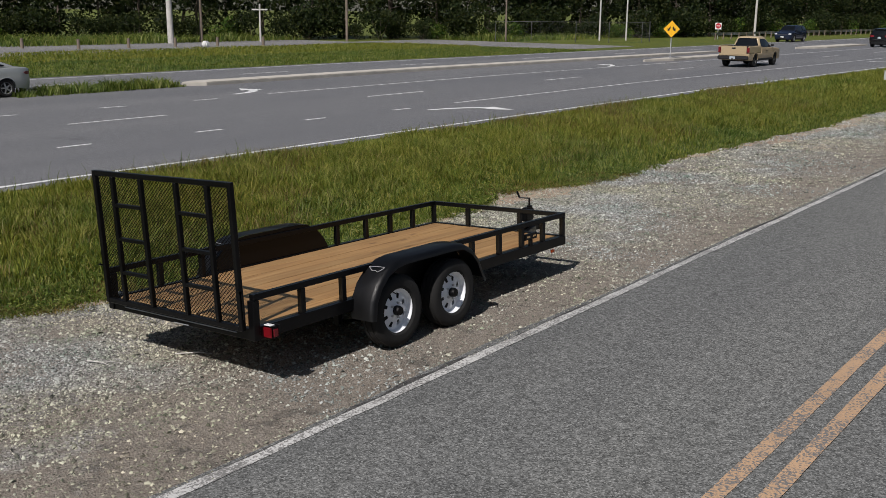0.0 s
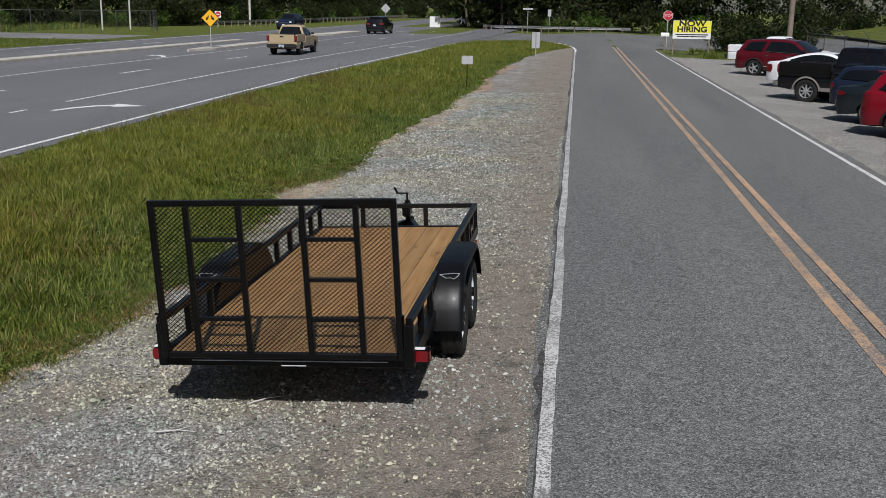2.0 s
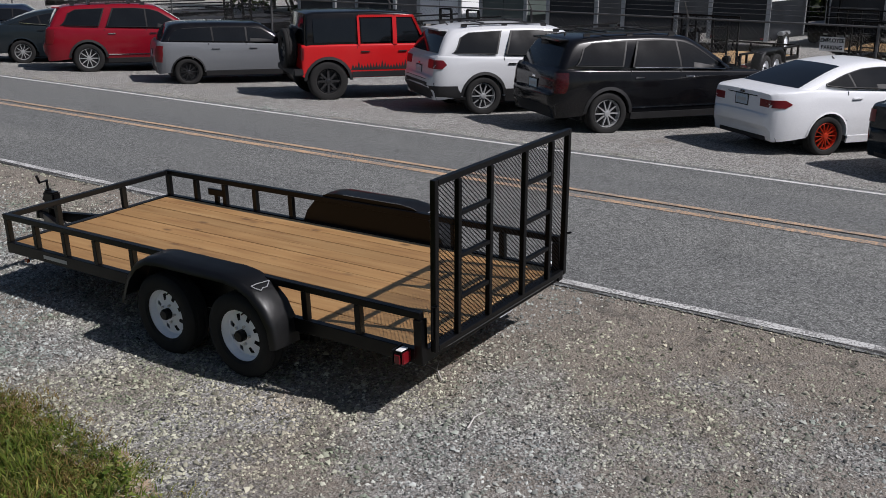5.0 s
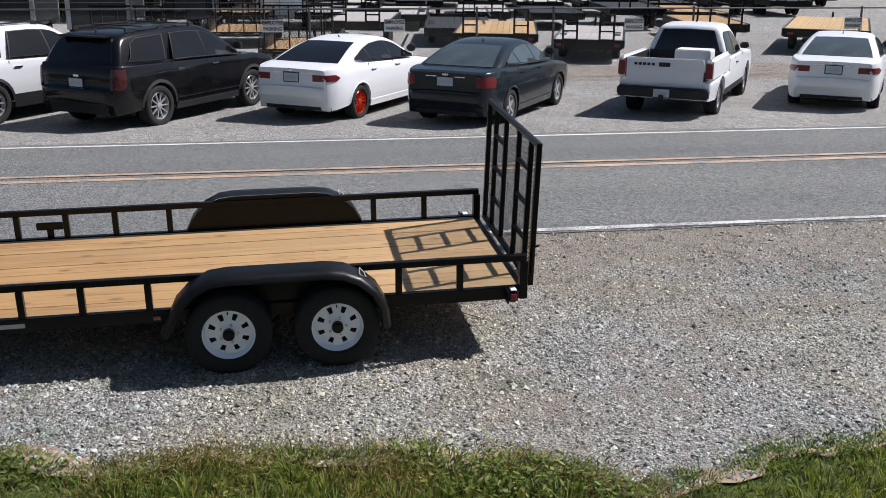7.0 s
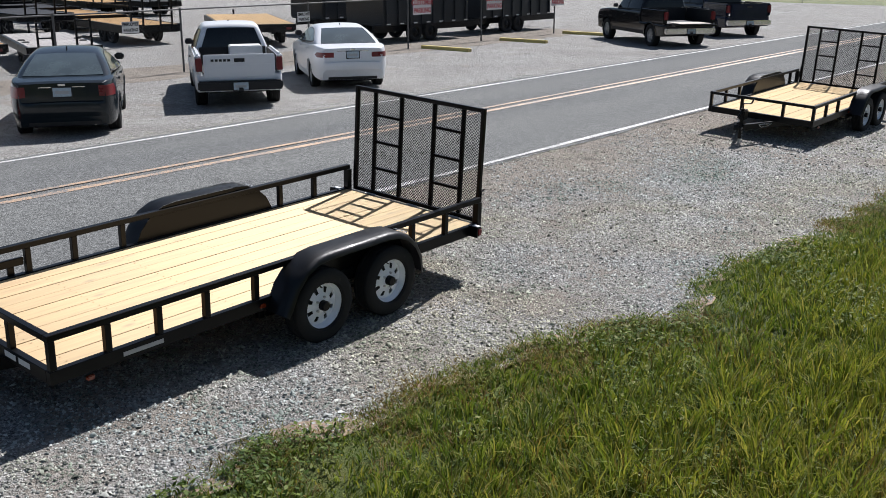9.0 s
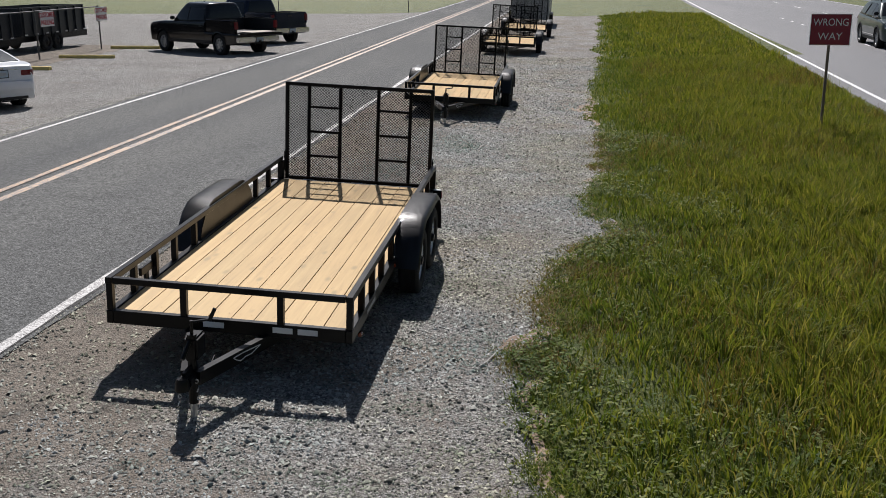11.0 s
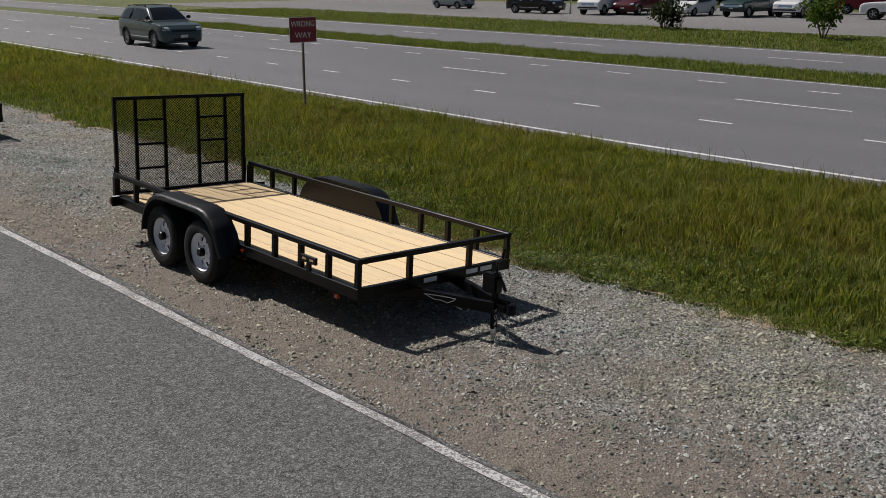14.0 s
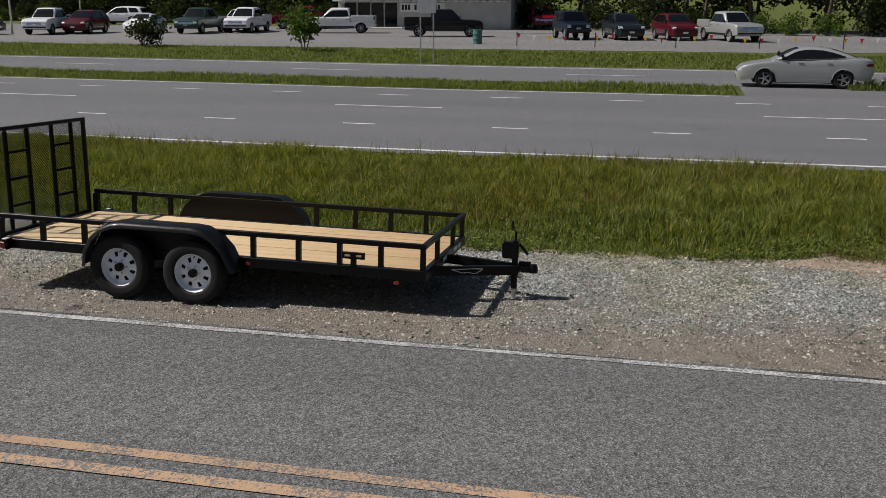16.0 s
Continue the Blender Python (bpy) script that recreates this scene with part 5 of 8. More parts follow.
        for x in seams[1:] if kind != "pickup" else seams[1:2]:
            zz = hz - 0.14
            y = s * (sh.side_y(x + 0.2, zz) + 0.010)
            part("door_handle", rbox(x + 0.08, x + 0.27, y - 0.016, y + 0.016, zz - 0.013, zz + 0.013, 0.006, 2), CHROME if kind == "suv" else (BLACK_MATT if kind in ("jeep", "pickup", "truck") else paint_mat), root)
        x, zz = house_x(zb, True) - 0.14, zb + 0.08
        y = s * (sh.side_y(x, zz) + 0.11)
        mir = part("door_mirror", rbox(x - 0.055, x + 0.055, y - 0.10, y + 0.085, zz - 0.06, zz + 0.07, 0.028, 2), BLACK_MATT, root)
        soft(mir, 50)
        part("sill_trim", side_plate(sh, s, [(sh.xf - sh.r - 0.09, sh.sill + 0.01), (sh.xf - sh.r - 0.09, sh.sill + 0.13), (sh.xr + sh.r + 0.09, sh.sill + 0.13), (sh.xr + sh.r + 0.09, sh.sill + 0.01)], 0.012, 0.03), paint_mat if kind == "sedan" else trim, root)
        if clad:
            part("door_cladding", side_plate(sh, s, [(sh.xf - sh.r - 0.09, sh.sill + 0.12), (sh.xf - sh.r - 0.09, 0.52), (sh.xr + sh.r + 0.09, 0.52), (sh.xr + sh.r + 0.09, sh.sill + 0.12)], 0.010, 0.016), BLACK_MATT, root)
        elif kind == "suv":
            part("side_moulding", side_plate(sh, s, [(sh.xf - sh.r - 0.10, 0.47), (sh.xf - sh.r - 0.10, 0.495), (sh.xr + sh.r + 0.10, 0.495), (sh.xr + sh.r + 0.10, 0.47)], 0.012, 0.016), CHROME, root)
        for xc in (sh.xf, sh.xr):
            ra = sh.r + 0.052
            wide = 0.055 if kind in ("suv", "jeep", "truck") else 0.026
            bm = bmesh.new()
            inn, out = [], []
            for i in range(13):
                an = math.pi * (0.02 + 0.96 * i / 12)
                for lst, rad, o in ((inn, ra - 0.004, 0.016), (out, ra + wide, 0.006)):
                    xx, zz = xc + rad * math.cos(an), sh.r * 0.98 + rad * math.sin(an)
                    lst.append(bm.verts.new((xx, s * (sh.hw(xx, zz) + o), zz)))
            for i in range(12):
                bm.faces.new((inn[i], inn[i + 1], out[i + 1], out[i]))
            deep = [bm.verts.new((v.co.x, v.co.y - s * 0.09, v.co.z)) for v in inn]
            for i in range(12):
                bm.faces.new((deep[i], deep[i + 1], inn[i + 1], inn[i]))
            bmesh.ops.recalc_face_normals(bm, faces=bm.faces[:])
            part("wheel_arch", bm, flares or (trim if kind in ("suv", "jeep", "mini") else paint_mat), root)
        for xc in (sh.xf, sh.xr):
            car_wheel(root, sh, xc, s, rim_style, rim, WHEELS)
    part("underbody", rbox(sh.xr - 0.4, sh.xf + 0.4, -sh.W / 2 + 0.30, sh.W / 2 - 0.30, sh.sill - 0.04, sh.sill + 0.25, 0.03), BLACK_MATT, root)
    # tail
    if kind in ("pickup", "truck"):
        zt = 1.19 if kind == "pickup" else 1.36
        x1, x0 = sh.end_x(0.7), (-0.72 if kind == "pickup" else -1.0)
        floor = 0.78 if kind == "pickup" else 0.86
        for s in (-1, 1):
            y = s * sh.W / 2 * 0.985
            soft(part("bed_side", rbox(x1 + 0.03, x0, min(y, y - s * 0.13), max(y, y - s * 0.13), floor - 0.015, zt, 0.045, 3), paint_mat, root), 40)
        if gate_down:
            soft(part("tailgate", rbox(x1 - 0.52, x1 + 0.02, -sh.W / 2 * 0.80, sh.W / 2 * 0.80, floor - 0.06, floor + 0.001, 0.016, 2), paint_mat, root, "lowered tailgate"), 40)
            part("board", rbox(x1 - 0.50, x1 + 0.35, -sh.W / 2 * 0.55, sh.W / 2 * 0.62, floor + 0.022, floor + 0.045, 0.004), GREY_DECK_PALE, root, "pale plywood board")
            part("gate_jamb", rbox(x1 + 0.001, x1 + 0.04, -sh.W / 2 * 0.80, sh.W / 2 * 0.80, floor - 0.14, floor - 0.062, 0.008), BLACK_MATT, root)
        else:
            soft(part("tailgate", rbox(x1 - 0.012, x1 + 0.055, -sh.W / 2 * 0.80, sh.W / 2 * 0.80, floor - 0.14, zt - 0.01, 0.016, 2), paint_mat, root), 40)
            part("gate_panel", rbox(x1 - 0.018, x1 - 0.0125, -sh.W / 2 * 0.70, sh.W / 2 * 0.70, floor - 0.07, zt - 0.22, 0.003), paint_mat, root)
            if load:
                for k in range(5):
                    part("text_bar", rbox(x1 - 0.022, x1 - 0.0125, 0.56 - 0.085 * k - 0.03, 0.56 - 0.085 * k + 0.03, zt - 0.155, zt - 0.105, 0.002), INK, root)
            part("gate_handle", rbox(x1 - 0.022, x1 - 0.013, -0.11, 0.11, zt - 0.17, zt - 0.09, 0.003), BLACK_MATT, root)
        part("bed_liner", rbox(x1 + 0.06, x0 - 0.005, -sh.W / 2 + 0.17, sh.W / 2 - 0.17, floor + 0.004, floor + 0.02, 0.003), BLACK_MATT, root)
        for s in (-1, 1):
            y = s * (sh.W / 2 * 0.985 - 0.134)
            part("liner_wall", rbox(x1 + 0.07, x0 - 0.01, min(y, y - s * 0.012), max(y, y - s * 0.012), floor + 0.021, zt - 0.03, 0.003), BLACK_MATT, root)
        part("liner_front", rbox(x0 - 0.022, x0 - 0.006, -sh.W / 2 + 0.18, sh.W / 2 - 0.18, floor + 0.021, zt - 0.02, 0.003), BLACK_MATT, root)
        if load:
            soft(part("tool_chest", rbox(x0 - 0.65, x0 - 0.12, -0.62, 0.10, floor + 0.022, zt + 0.05, 0.02, 2), SIGN_WHITE, root, "white chest in the bed"), 40)
        for s in (-1, 1):
            y = s * sh.W / 2 * 0.905
            soft(part("tail_light", rbox(x1 - 0.012, x1 + 0.10, y - 0.065, y + 0.065, zt - 0.36, zt - 0.08, 0.014, 2), light_mat or RED_LENS, root, "red tail light"), 40)
        soft(part("rear_bumper", rbox(x1 - 0.14, x1 + 0.05, -sh.W / 2 * 0.95, sh.W / 2 * 0.95, floor - 0.34, floor - 0.145, 0.03, 2), CHROME if kind == "truck" else BLACK_MATT, root), 40)
        part("tow_hitch", rbox(x1 - 0.2, x1 - 0.141, -0.045, 0.045, floor - 0.36, floor - 0.28, 0.008), BLACK_MATT, root)
        plate_z, plate_x = floor - 0.25, x1 - 0.148
    else:
        bz = {"sedan": (0.81, 0.93), "suv": (0.93, 1.10), "mini": (0.72, 0.92), "jeep": (0.92, 1.10)}[kind]
        if tail == "small":
            bz = (bz[0] - 0.03, bz[1] + 0.04)
        if tail == "tall":
            bz = (bz[0] - 0.16, bz[1] + 0.02)
        inner = {"wide": 0.50, "tall": 0.78, "small": 0.66}[tail]
        run = {"sedan": 0.30, "suv": 0.22, "mini": 0.16, "jeep": 0.05}[kind]
        for s in (-1, 1):
            lens = soft(part("tail_light", wrap_patch(sh, s, bz[0], bz[1], inner, run, 0.010, sweep=0.35 if tail == "wide" else 0.12), light_mat or RED_LENS, root, "red tail light"), 40)
        lowz = {"sedan": 0.34, "suv": 0.66 if clad else 0.54, "mini": 0.44, "jeep": 0.70}[kind]
        soft(part("rear_valance", end_patch(sh, sh.sill + 0.07, lowz, -0.84, 0.84, 0.010, nf=8), trim, root), 40)
        if clad:
            for s in (-1, 1):
                soft(part("bumper_cladding", wrap_patch(sh, s, sh.sill + 0.06, 0.60, 0.45, 0.52, 0.012), BLACK_MATT, root), 40)
        plate_z = {"sedan": 0.87, "suv": 0.86, "mini": 0.72, "jeep": 0.80}[kind]
        if kind == "sedan" and tail == "tall":
            plate_z = 0.80
        plate_x = sh.end_x(plate_z) - 0.012
        part("trunk_seam", end_patch(sh, plate_z - 0.145, plate_z - 0.133, -0.74, 0.74, 0.004, nz=1, nf=8), BLACK_MATT, root)
        part("exhaust", rod(bmesh.new(), (sh.end_x(0.4) + 0.25, -0.5, sh.sill + 0.09), (sh.end_x(0.4) + 0.05, -0.5, sh.sill + 0.09), 0.034, 12), CHROME, root)
        part("badge", rbox(sh.end_x(plate_z + 0.11) - 0.014, sh.end_x(plate_z + 0.11) - 0.002, -0.06, 0.06, plate_z + 0.105, plate_z + 0.145, 0.004), CHROME, root)
        if kind == "sedan":
            part("trunk_trim", end_patch(sh, plate_z + 0.08, plate_z + 0.095, -0.42, 0.42, 0.006, nz=1, nf=4), CHROME, root)
    part("plate_frame", rbox(plate_x - 0.004, plate_x + 0.006, -0.172, 0.172, plate_z - 0.095, plate_z + 0.095, 0.003), BLACK_MATT, root)
    plate = part("plate", rbox(plate_x - 0.006, plate_x + 0.002, -0.155, 0.155, plate_z - 0.078, plate_z + 0.078, 0.003), PLATE_BLUE, root, "pale number plate in a black frame")
    part("plate_bar", rbox(plate_x - 0.009, plate_x - 0.0065, -0.11, 0.11, plate_z - 0.03, plate_z + 0.025, 0.0005), GREY_BOX, plate)
    # nose
    if front_detail:
        fz = {"sedan": (0.60, 0.74), "suv": (0.78, 0.93), "mini": (0.60, 0.78), "pickup": (0.68, 0.86), "truck": (0.80, 1.0), "jeep": (0.82, 1.02)}[kind]
        for s in (-1, 1):
            f0, f1 = 0.60 * s, 0.90 * s
            soft(part("headlight", end_patch(sh, fz[0], fz[1], min(f0, f1), max(f0, f1), 0.010, rear=False), CLEAR_LENS, root, "clear headlight"), 40)
        soft(part("grille", end_patch(sh, fz[0] - 0.06, fz[1], -0.56, 0.56, 0.008, rear=False), BLACK_MATT if kind != "truck" else CHROME, root), 40)
        soft(part("front_bumper_trim", end_patch(sh, sh.sill + 0.09, sh.sill + 0.20, -0.86, 0.86, 0.010, rear=False), trim, root), 40)
        part("front_plate", end_patch(sh, sh.sill + 0.22, sh.sill + 0.34, -0.17, 0.17, 0.014, rear=False, nz=1, nf=1), SIGN_WHITE, root)
    if rails:
        for s in (-1, 1):
            y = s * (sh.roof_w / 2 - 0.05)
            bm = bar(bmesh.new(), (-1.75, y, ht + 0.02), (0.05, y, ht + 0.04), 0.035, 0.026)
            for x in (-1.72, -0.85, 0.02):
                bar(bm, (x - 0.06, y, ht - 0.0), (x + 0.06, y, ht - 0.0), 0.035, 0.06)
            part("roof_rail", bm, trim if paint_mat is not SIGN_WHITE else BLACK_MATT, root)
        for x in (-1.3, -0.3):
            part("cross_bar", bar(bmesh.new(), (x, -sh.roof_w / 2 + 0.07, ht + 0.045), (x, sh.roof_w / 2 - 0.07, ht + 0.045), 0.05, 0.02), BLACK_MATT, root)
    if spoiler or kind == "suv":
        x, z = H[2][0], H[2][1]
        if kind == "sedan":
            x, z = -2.25, 1.03
        bm = bmesh.new()
        up = {"mini": 0.06, "suv": 0.045}.get(kind, 0.0)
        bar(bm, (x - 0.02, -0.52, z + up), (x - 0.02, 0.52, z + up), 0.20, 0.03)
        part("spoiler", bm, paint_mat, root)
    if kind == "jeep":
        for s in (-1, 1):
            for fx0, fx1, top in ((0.72, 0.03, 0.44), (-0.01, -0.80, -0.01)):
                pts = [(fx0, hz), (top, zt + 0.05), (fx1, zt + 0.05), (fx1, hz)]
                loop = [Vector((x, s * (sh.side_y(x, z) + 0.004), z)) for x, z in pts]
                bm = bmesh.new()
                for p, q in zip(loop[:-1], loop[1:]):
                    bar(bm, p, q, 0.05, 0.05)
                part("door_frame", bm, paint_mat, root)
        sp = new("spare_wheel")
        sp.parent = root
        sp.matrix_local = Matrix.Translation((-2.20, -0.08, 1.08)) @ Matrix.Rotation(radians(90), 4, "Z")
        for nm, me in zip(("tyre", "rim"), WHEELS[(round(sh.r, 3), rim_style, rim.name)]):
            new(nm, me).parent = sp
        part("spare_carrier", rbox(-2.12, -2.03, -0.2, 0.04, 0.96, 1.2, 0.01), BLACK_MATT, root)
        soft(part("rear_bumper", rbox(-2.24, -2.03, -0.86, 0.86, 0.56, 0.70, 0.02, 2), BLACK_MATT, root), 40)
        soft(part("front_bumper", rbox(2.05, 2.27, -0.86, 0.86, 0.56, 0.72, 0.02, 2), BLACK_MATT, root), 40)
        for s in (-1, 1):
            # treeline decal along the lower door
            bm = bmesh.new()
            rnd = random.Random(4)
            for k in range(26):
                x = -0.95 + 1.65 * k / 25
                hgt = 0.10 + 0.24 * rnd.random() * (0.6 + 0.4 * math.sin(k * 0.7))
                pts = [(x - 0.045, 0.66), (x + 0.045, 0.66), (x, 0.66 + hgt)]
                loop = [Vector((px, s * sh.side_y(px, pz), pz)) for px, pz in pts]
                slab(bm, loop if s < 0 else loop[::-1], 0.004, 0.004)
            part("treeline_decal", bm, BLACK_MATT, root, "black tree silhouette decal")
    part("antenna", rod(bmesh.new(), (H[3][0] + 0.10, 0, H[3][1] - 0.02), (H[3][0], 0, H[3][1] + 0.075), 0.022, 6, 0.008), BLACK_MATT, root)
    return root


def park(kind, x, y, heading=-34.5, **kw):
    """Stands a vehicle with its right rear wheel at (x, y)."""
    sh = SHAPES[kind]()
    k = kw.get("scale", 1.0)
    turn = Matrix.Rotation(radians(heading), 4, "Z")
    hub = turn @ Vector((sh.xr * k, -(sh.W / 2 - 0.13) * k, 0))
    c = Vector((x, y, 0)) - hub
    return Matrix.Translation((c.x, c.y, land(c.x) - 0.008)) @ turn


PLATE_BLUE = plain("plate_face", (0.42, 0.50, 0.55), 0.4, var=0.15, scale=20, bump=0.02)
P_WHITE = car_paint("white_car_paint", (0.76, 0.77, 0.785))
P_PEARL = car_paint("silvery_white_car_paint", (0.56, 0.57, 0.585), 0.28)
P_SILVER = car_paint("silver_car_paint", (0.46, 0.475, 0.46), 0.32, 0.45)
P_BLACK = car_paint("black_car_paint", (0.005, 0.005, 0.006), 0.2)
GREY_DECK_PALE = plain("pale_plywood", (0.55, 0.50, 0.42), 0.8, var=0.15, bump=0.1)
P_RED = car_paint("red_car_paint", (0.185, 0.004, 0.012), 0.26)
P_JEEP = car_paint("bright_red_car_paint", (0.50, 0.012, 0.014), 0.3)
P_MAROON = car_paint("dark_red_car_paint", (0.085, 0.004, 0.009), 0.28)
P_GREY = car_paint("slate_grey_car_paint", (0.15, 0.158, 0.168), 0.3)
P_DARK = car_paint("charcoal_blue_car_paint", (0.011, 0.016, 0.020), 0.22)
P_BLUE = car_paint("dark_blue_car_paint", (0.010, 0.016, 0.034), 0.23)
P_TAN = car_paint("sand_car_paint", (0.40, 0.31, 0.19), 0.4)
P_GREEN = car_paint("dark_green_car_paint", (0.02, 0.05, 0.045), 0.28)
P_CLAD = car_paint("pewter_trim_paint", (0.22, 0.20, 0.18), 0.4)
P_TEAL = car_paint("dark_teal_grey_paint", (0.06, 0.085, 0.085), 0.28)
P_ICE = car_paint("pale_blue_car_paint", (0.22, 0.26, 0.30), 0.3, 0.3)
RED_RIM = plain("red_rim_paint", (0.60, 0.05, 0.018), 0.3, 0.4, var=0.1, bump=0.02, coat=0.5)
BLACK_RIM = plain("black_rim_paint", (0.018, 0.018, 0.02), 0.35, 0.2, var=0.1, bump=0.02, coat=0.3)

ROW = [
    ("pickup", 10.4, 51.0, dict(paint_mat=P_WHITE, label="white pickup truck parked on gravel by the fence", category="pickup truck", rim_style="truck")),
    ("suv", 9.6, 43.0, dict(paint_mat=P_MAROON, label="dark red crossover car parked on gravel", category="car", rim_style="five")),
    ("sedan", 9.7, 35.3, dict(paint_mat=P_WHITE, label="white saloon car parked on gravel", category="car", tail="tall")),
    ("truck", 9.03, 29.0, dict(paint_mat=P_BLACK, label="large black pickup truck with pewter wheel flares", category="pickup truck", rim_style="truck", flares=P_CLAD, trim=P_CLAD)),
    ("mini", 9.65, 25.6, dict(paint_mat=P_BLUE, label="dark blue hatchback with a pale roof spoiler", category="car", spoiler=True, rim_style="five")),
    ("sedan", 9.25, 22.0, dict(paint_mat=P_DARK, label="dark blue-grey sedan parked on gravel", category="car", rim_style="ten")),
    ("suv", 9.08, 18.8, dict(paint_mat=P_RED, label="red family SUV with silver wheels and roof rails", category="car", rails=True, rim_style="ten", tail="tall")),
    ("mini", 9.03, 14.95, dict(paint_mat=P_GREY, label="slate grey compact car with black roof and wheels", category="car", rim=BLACK_RIM, roof=P_BLACK, rim_style="ten", tail="tall")),
    ("jeep", 9.18, 10.68, dict(paint_mat=P_JEEP, label="bright red boxy off-road car with black top and decal", category="off-road car", rim=BLACK_RIM, roof=P_BLACK, rim_style="truck", tail="small")),
    ("suv", 9.68, 7.05, dict(paint_mat=P_PEARL, clad=True, label="silvery white SUV with black lower cladding and roof rails", category="car", rails=True, rim_style="ten", tail="wide")),
    ("suv", 9.15, 4.08, dict(paint_mat=P_BLACK, label="glossy black SUV with bright trim and spoked wheels", category="car", rails=True, rim_style="ten", tail="tall", light_mat=RED_DARK)),
    ("sedan", 9.55, 0.40, dict(paint_mat=P_WHITE, label="white sedan with red rims parked on gravel", category="car", rim=RED_RIM, rim_style="mesh", tail="wide")),
    ("sedan", 8.55, -2.32, dict(paint_mat=P_DARK, label="charcoal sedan parked on the gravel lot", category="car", rim_style="five", tail="small", glass=GLASS_PALE)),
    ("pickup", 9.12, -6.72, dict(paint_mat=P_WHITE, label="white extended-cab pickup with a chest in its bed", category="pickup truck", rim_style="truck", load=True)),
    ("sedan", 9.52, -10.5, dict(paint_mat=P_WHITE, label="white sedan with sweeping red tail lights", category="car", rim_style="five", tail="wide", glass=GLASS_PALE)),
    ("truck", 8.45, -26.3, dict(paint_mat=P_BLACK, label="dark pickup truck with its tailgate folded down", category="pickup truck", rim_style="truck", gate_down=True)),
    ("truck", 8.75, -32.0, dict(paint_mat=P_BLUE, label="dark blue pickup truck parked at the lot's edge", category="pickup truck", rim_style="truck")),
]
for kind, x, y, kw in ROW:
    vehicle(kind, park(kind, x, y, scale=1.0), **kw)


def stand(x, y, heading, lift=0.004):
    return Matrix.Translation((x, y, land(x) + lift)) @ Matrix.Rotation(radians(heading), 4, "Z")


# traffic on the highway, standing still
TRAFFIC = "cars on the highway"
vehicle("pickup", stand(-16.0, 53.0, 91), P_TAN, "sand-coloured pickup truck with dark wheels on the highway", "pickup truck", rim=BLACK_RIM, rim_style="truck", group=TRAFFIC, load=False)
vehicle("suv", stand(-19.3, 97.0, 88), P_BLACK, "black SUV far along the highway", "car", group=TRAFFIC)
vehicle("sedan", stand(-14.5, 138.0, 84), P_WHITE, "white car far off near the bend", "car", group=TRAFFIC)
vehicle("suv", stand(-31.5, 106.0, -92), P_BLUE, "dark blue car on the opposite carriageway", "car", group=TRAFFIC)
vehicle("suv", stand(-16.4, -30.3, 87), P_TEAL, "dark teal-grey SUV driving in the middle lane", "car", group=TRAFFIC, rails=True, rim_style="ten")
vehicle("sedan", stand(-27.5, 11.6, -91), P_SILVER, "silver-green sedan crossing at the median opening", "car", group=TRAFFIC, scale=0.92)

# used-car lot across the highway
LOT = "cars on the far sales lot"
FAR_ROW = [("truck", -60, -39.5, 10, P_WHITE, "pale pickup truck facing the highway"), ("suv", -61.5, -37.4, 8, P_MAROON, "dark red SUV facing the highway"), ("suv", -80, -45.0, -85, P_WHITE, "white SUV parked on the grass"), ("suv", -57.4, -44.6, 96, P_BLACK, "black SUV standing sideways at the lot's edge"), ("mini", -60.4, -57.6, -88, P_ICE, "pale blue-grey hatchback standing sideways"),
           ("sedan", -63, -33.2, 5, P_WHITE, "white hatchback facing the highway"), ("truck", -64.5, -29.2, 2, P_GREEN, "dark green pickup facing the highway"), ("suv", -69, -27.8, 5, P_WHITE, "white SUV in the second row"),
           ("truck", -66.8, -26.2, 3, P_WHITE, "white heavy pickup facing the highway"), ("truck", -75, -24.5, -70, P_RED, "red pickup near the shop"), ("truck", -67, -18.6, -78, P_WHITE, "white crew-cab pickup standing sideways"),
           ("truck", -63, -9.2, 100, P_BLACK, "black pickup parked sideways"), ("jeep", -61.3, 0.2, 20, P_BLUE, "dark blue off-road car facing the highway"), ("suv", -62, 3.7, 18, P_DARK, "dark SUV facing the highway"),
           ("suv", -62.2, 7.2, 18, P_MAROON, "maroon SUV facing the highway"), ("truck", -61.5, 10.8, 25, P_SILVER, "silver pickup facing the highway"), ("truck", -80, -4.5, 20, P_RED, "red pickup behind the shop")]
for kind, x, y, a, pm, label in FAR_ROW:
    vehicle(kind, stand(x, y, a), pm, label, "car" if kind in ("suv", "sedan", "jeep", "mini") else "pickup truck", group=LOT, rim_style="five")

# ---------------------------------------------------------------- islands, lots and road furniture
def island(name, pts_near, pts_far, height, label):
    """A raised kerbed island between two edge lines of (x, y)."""
    loop = pts_near + pts_far[::-1]
    bm = bmesh.new()
    prism(bm, loop, -0.03, height, lambda u, v, d: Vector((u + bend(v), v, d)))
    bmesh.ops.bevel(bm, geom=[e for e in bm.edges if all(v.co.z > height - 0.01 for v in e.verts) and len(e.link_faces) == 2 and abs(e.calc_face_angle(0)) > 0.5], offset=0.03, segments=2, affect="EDGES")
    ob = part(name, bm, CONCRETE, None)
    return tagged(ob, label, "kerb island", kind="structure")


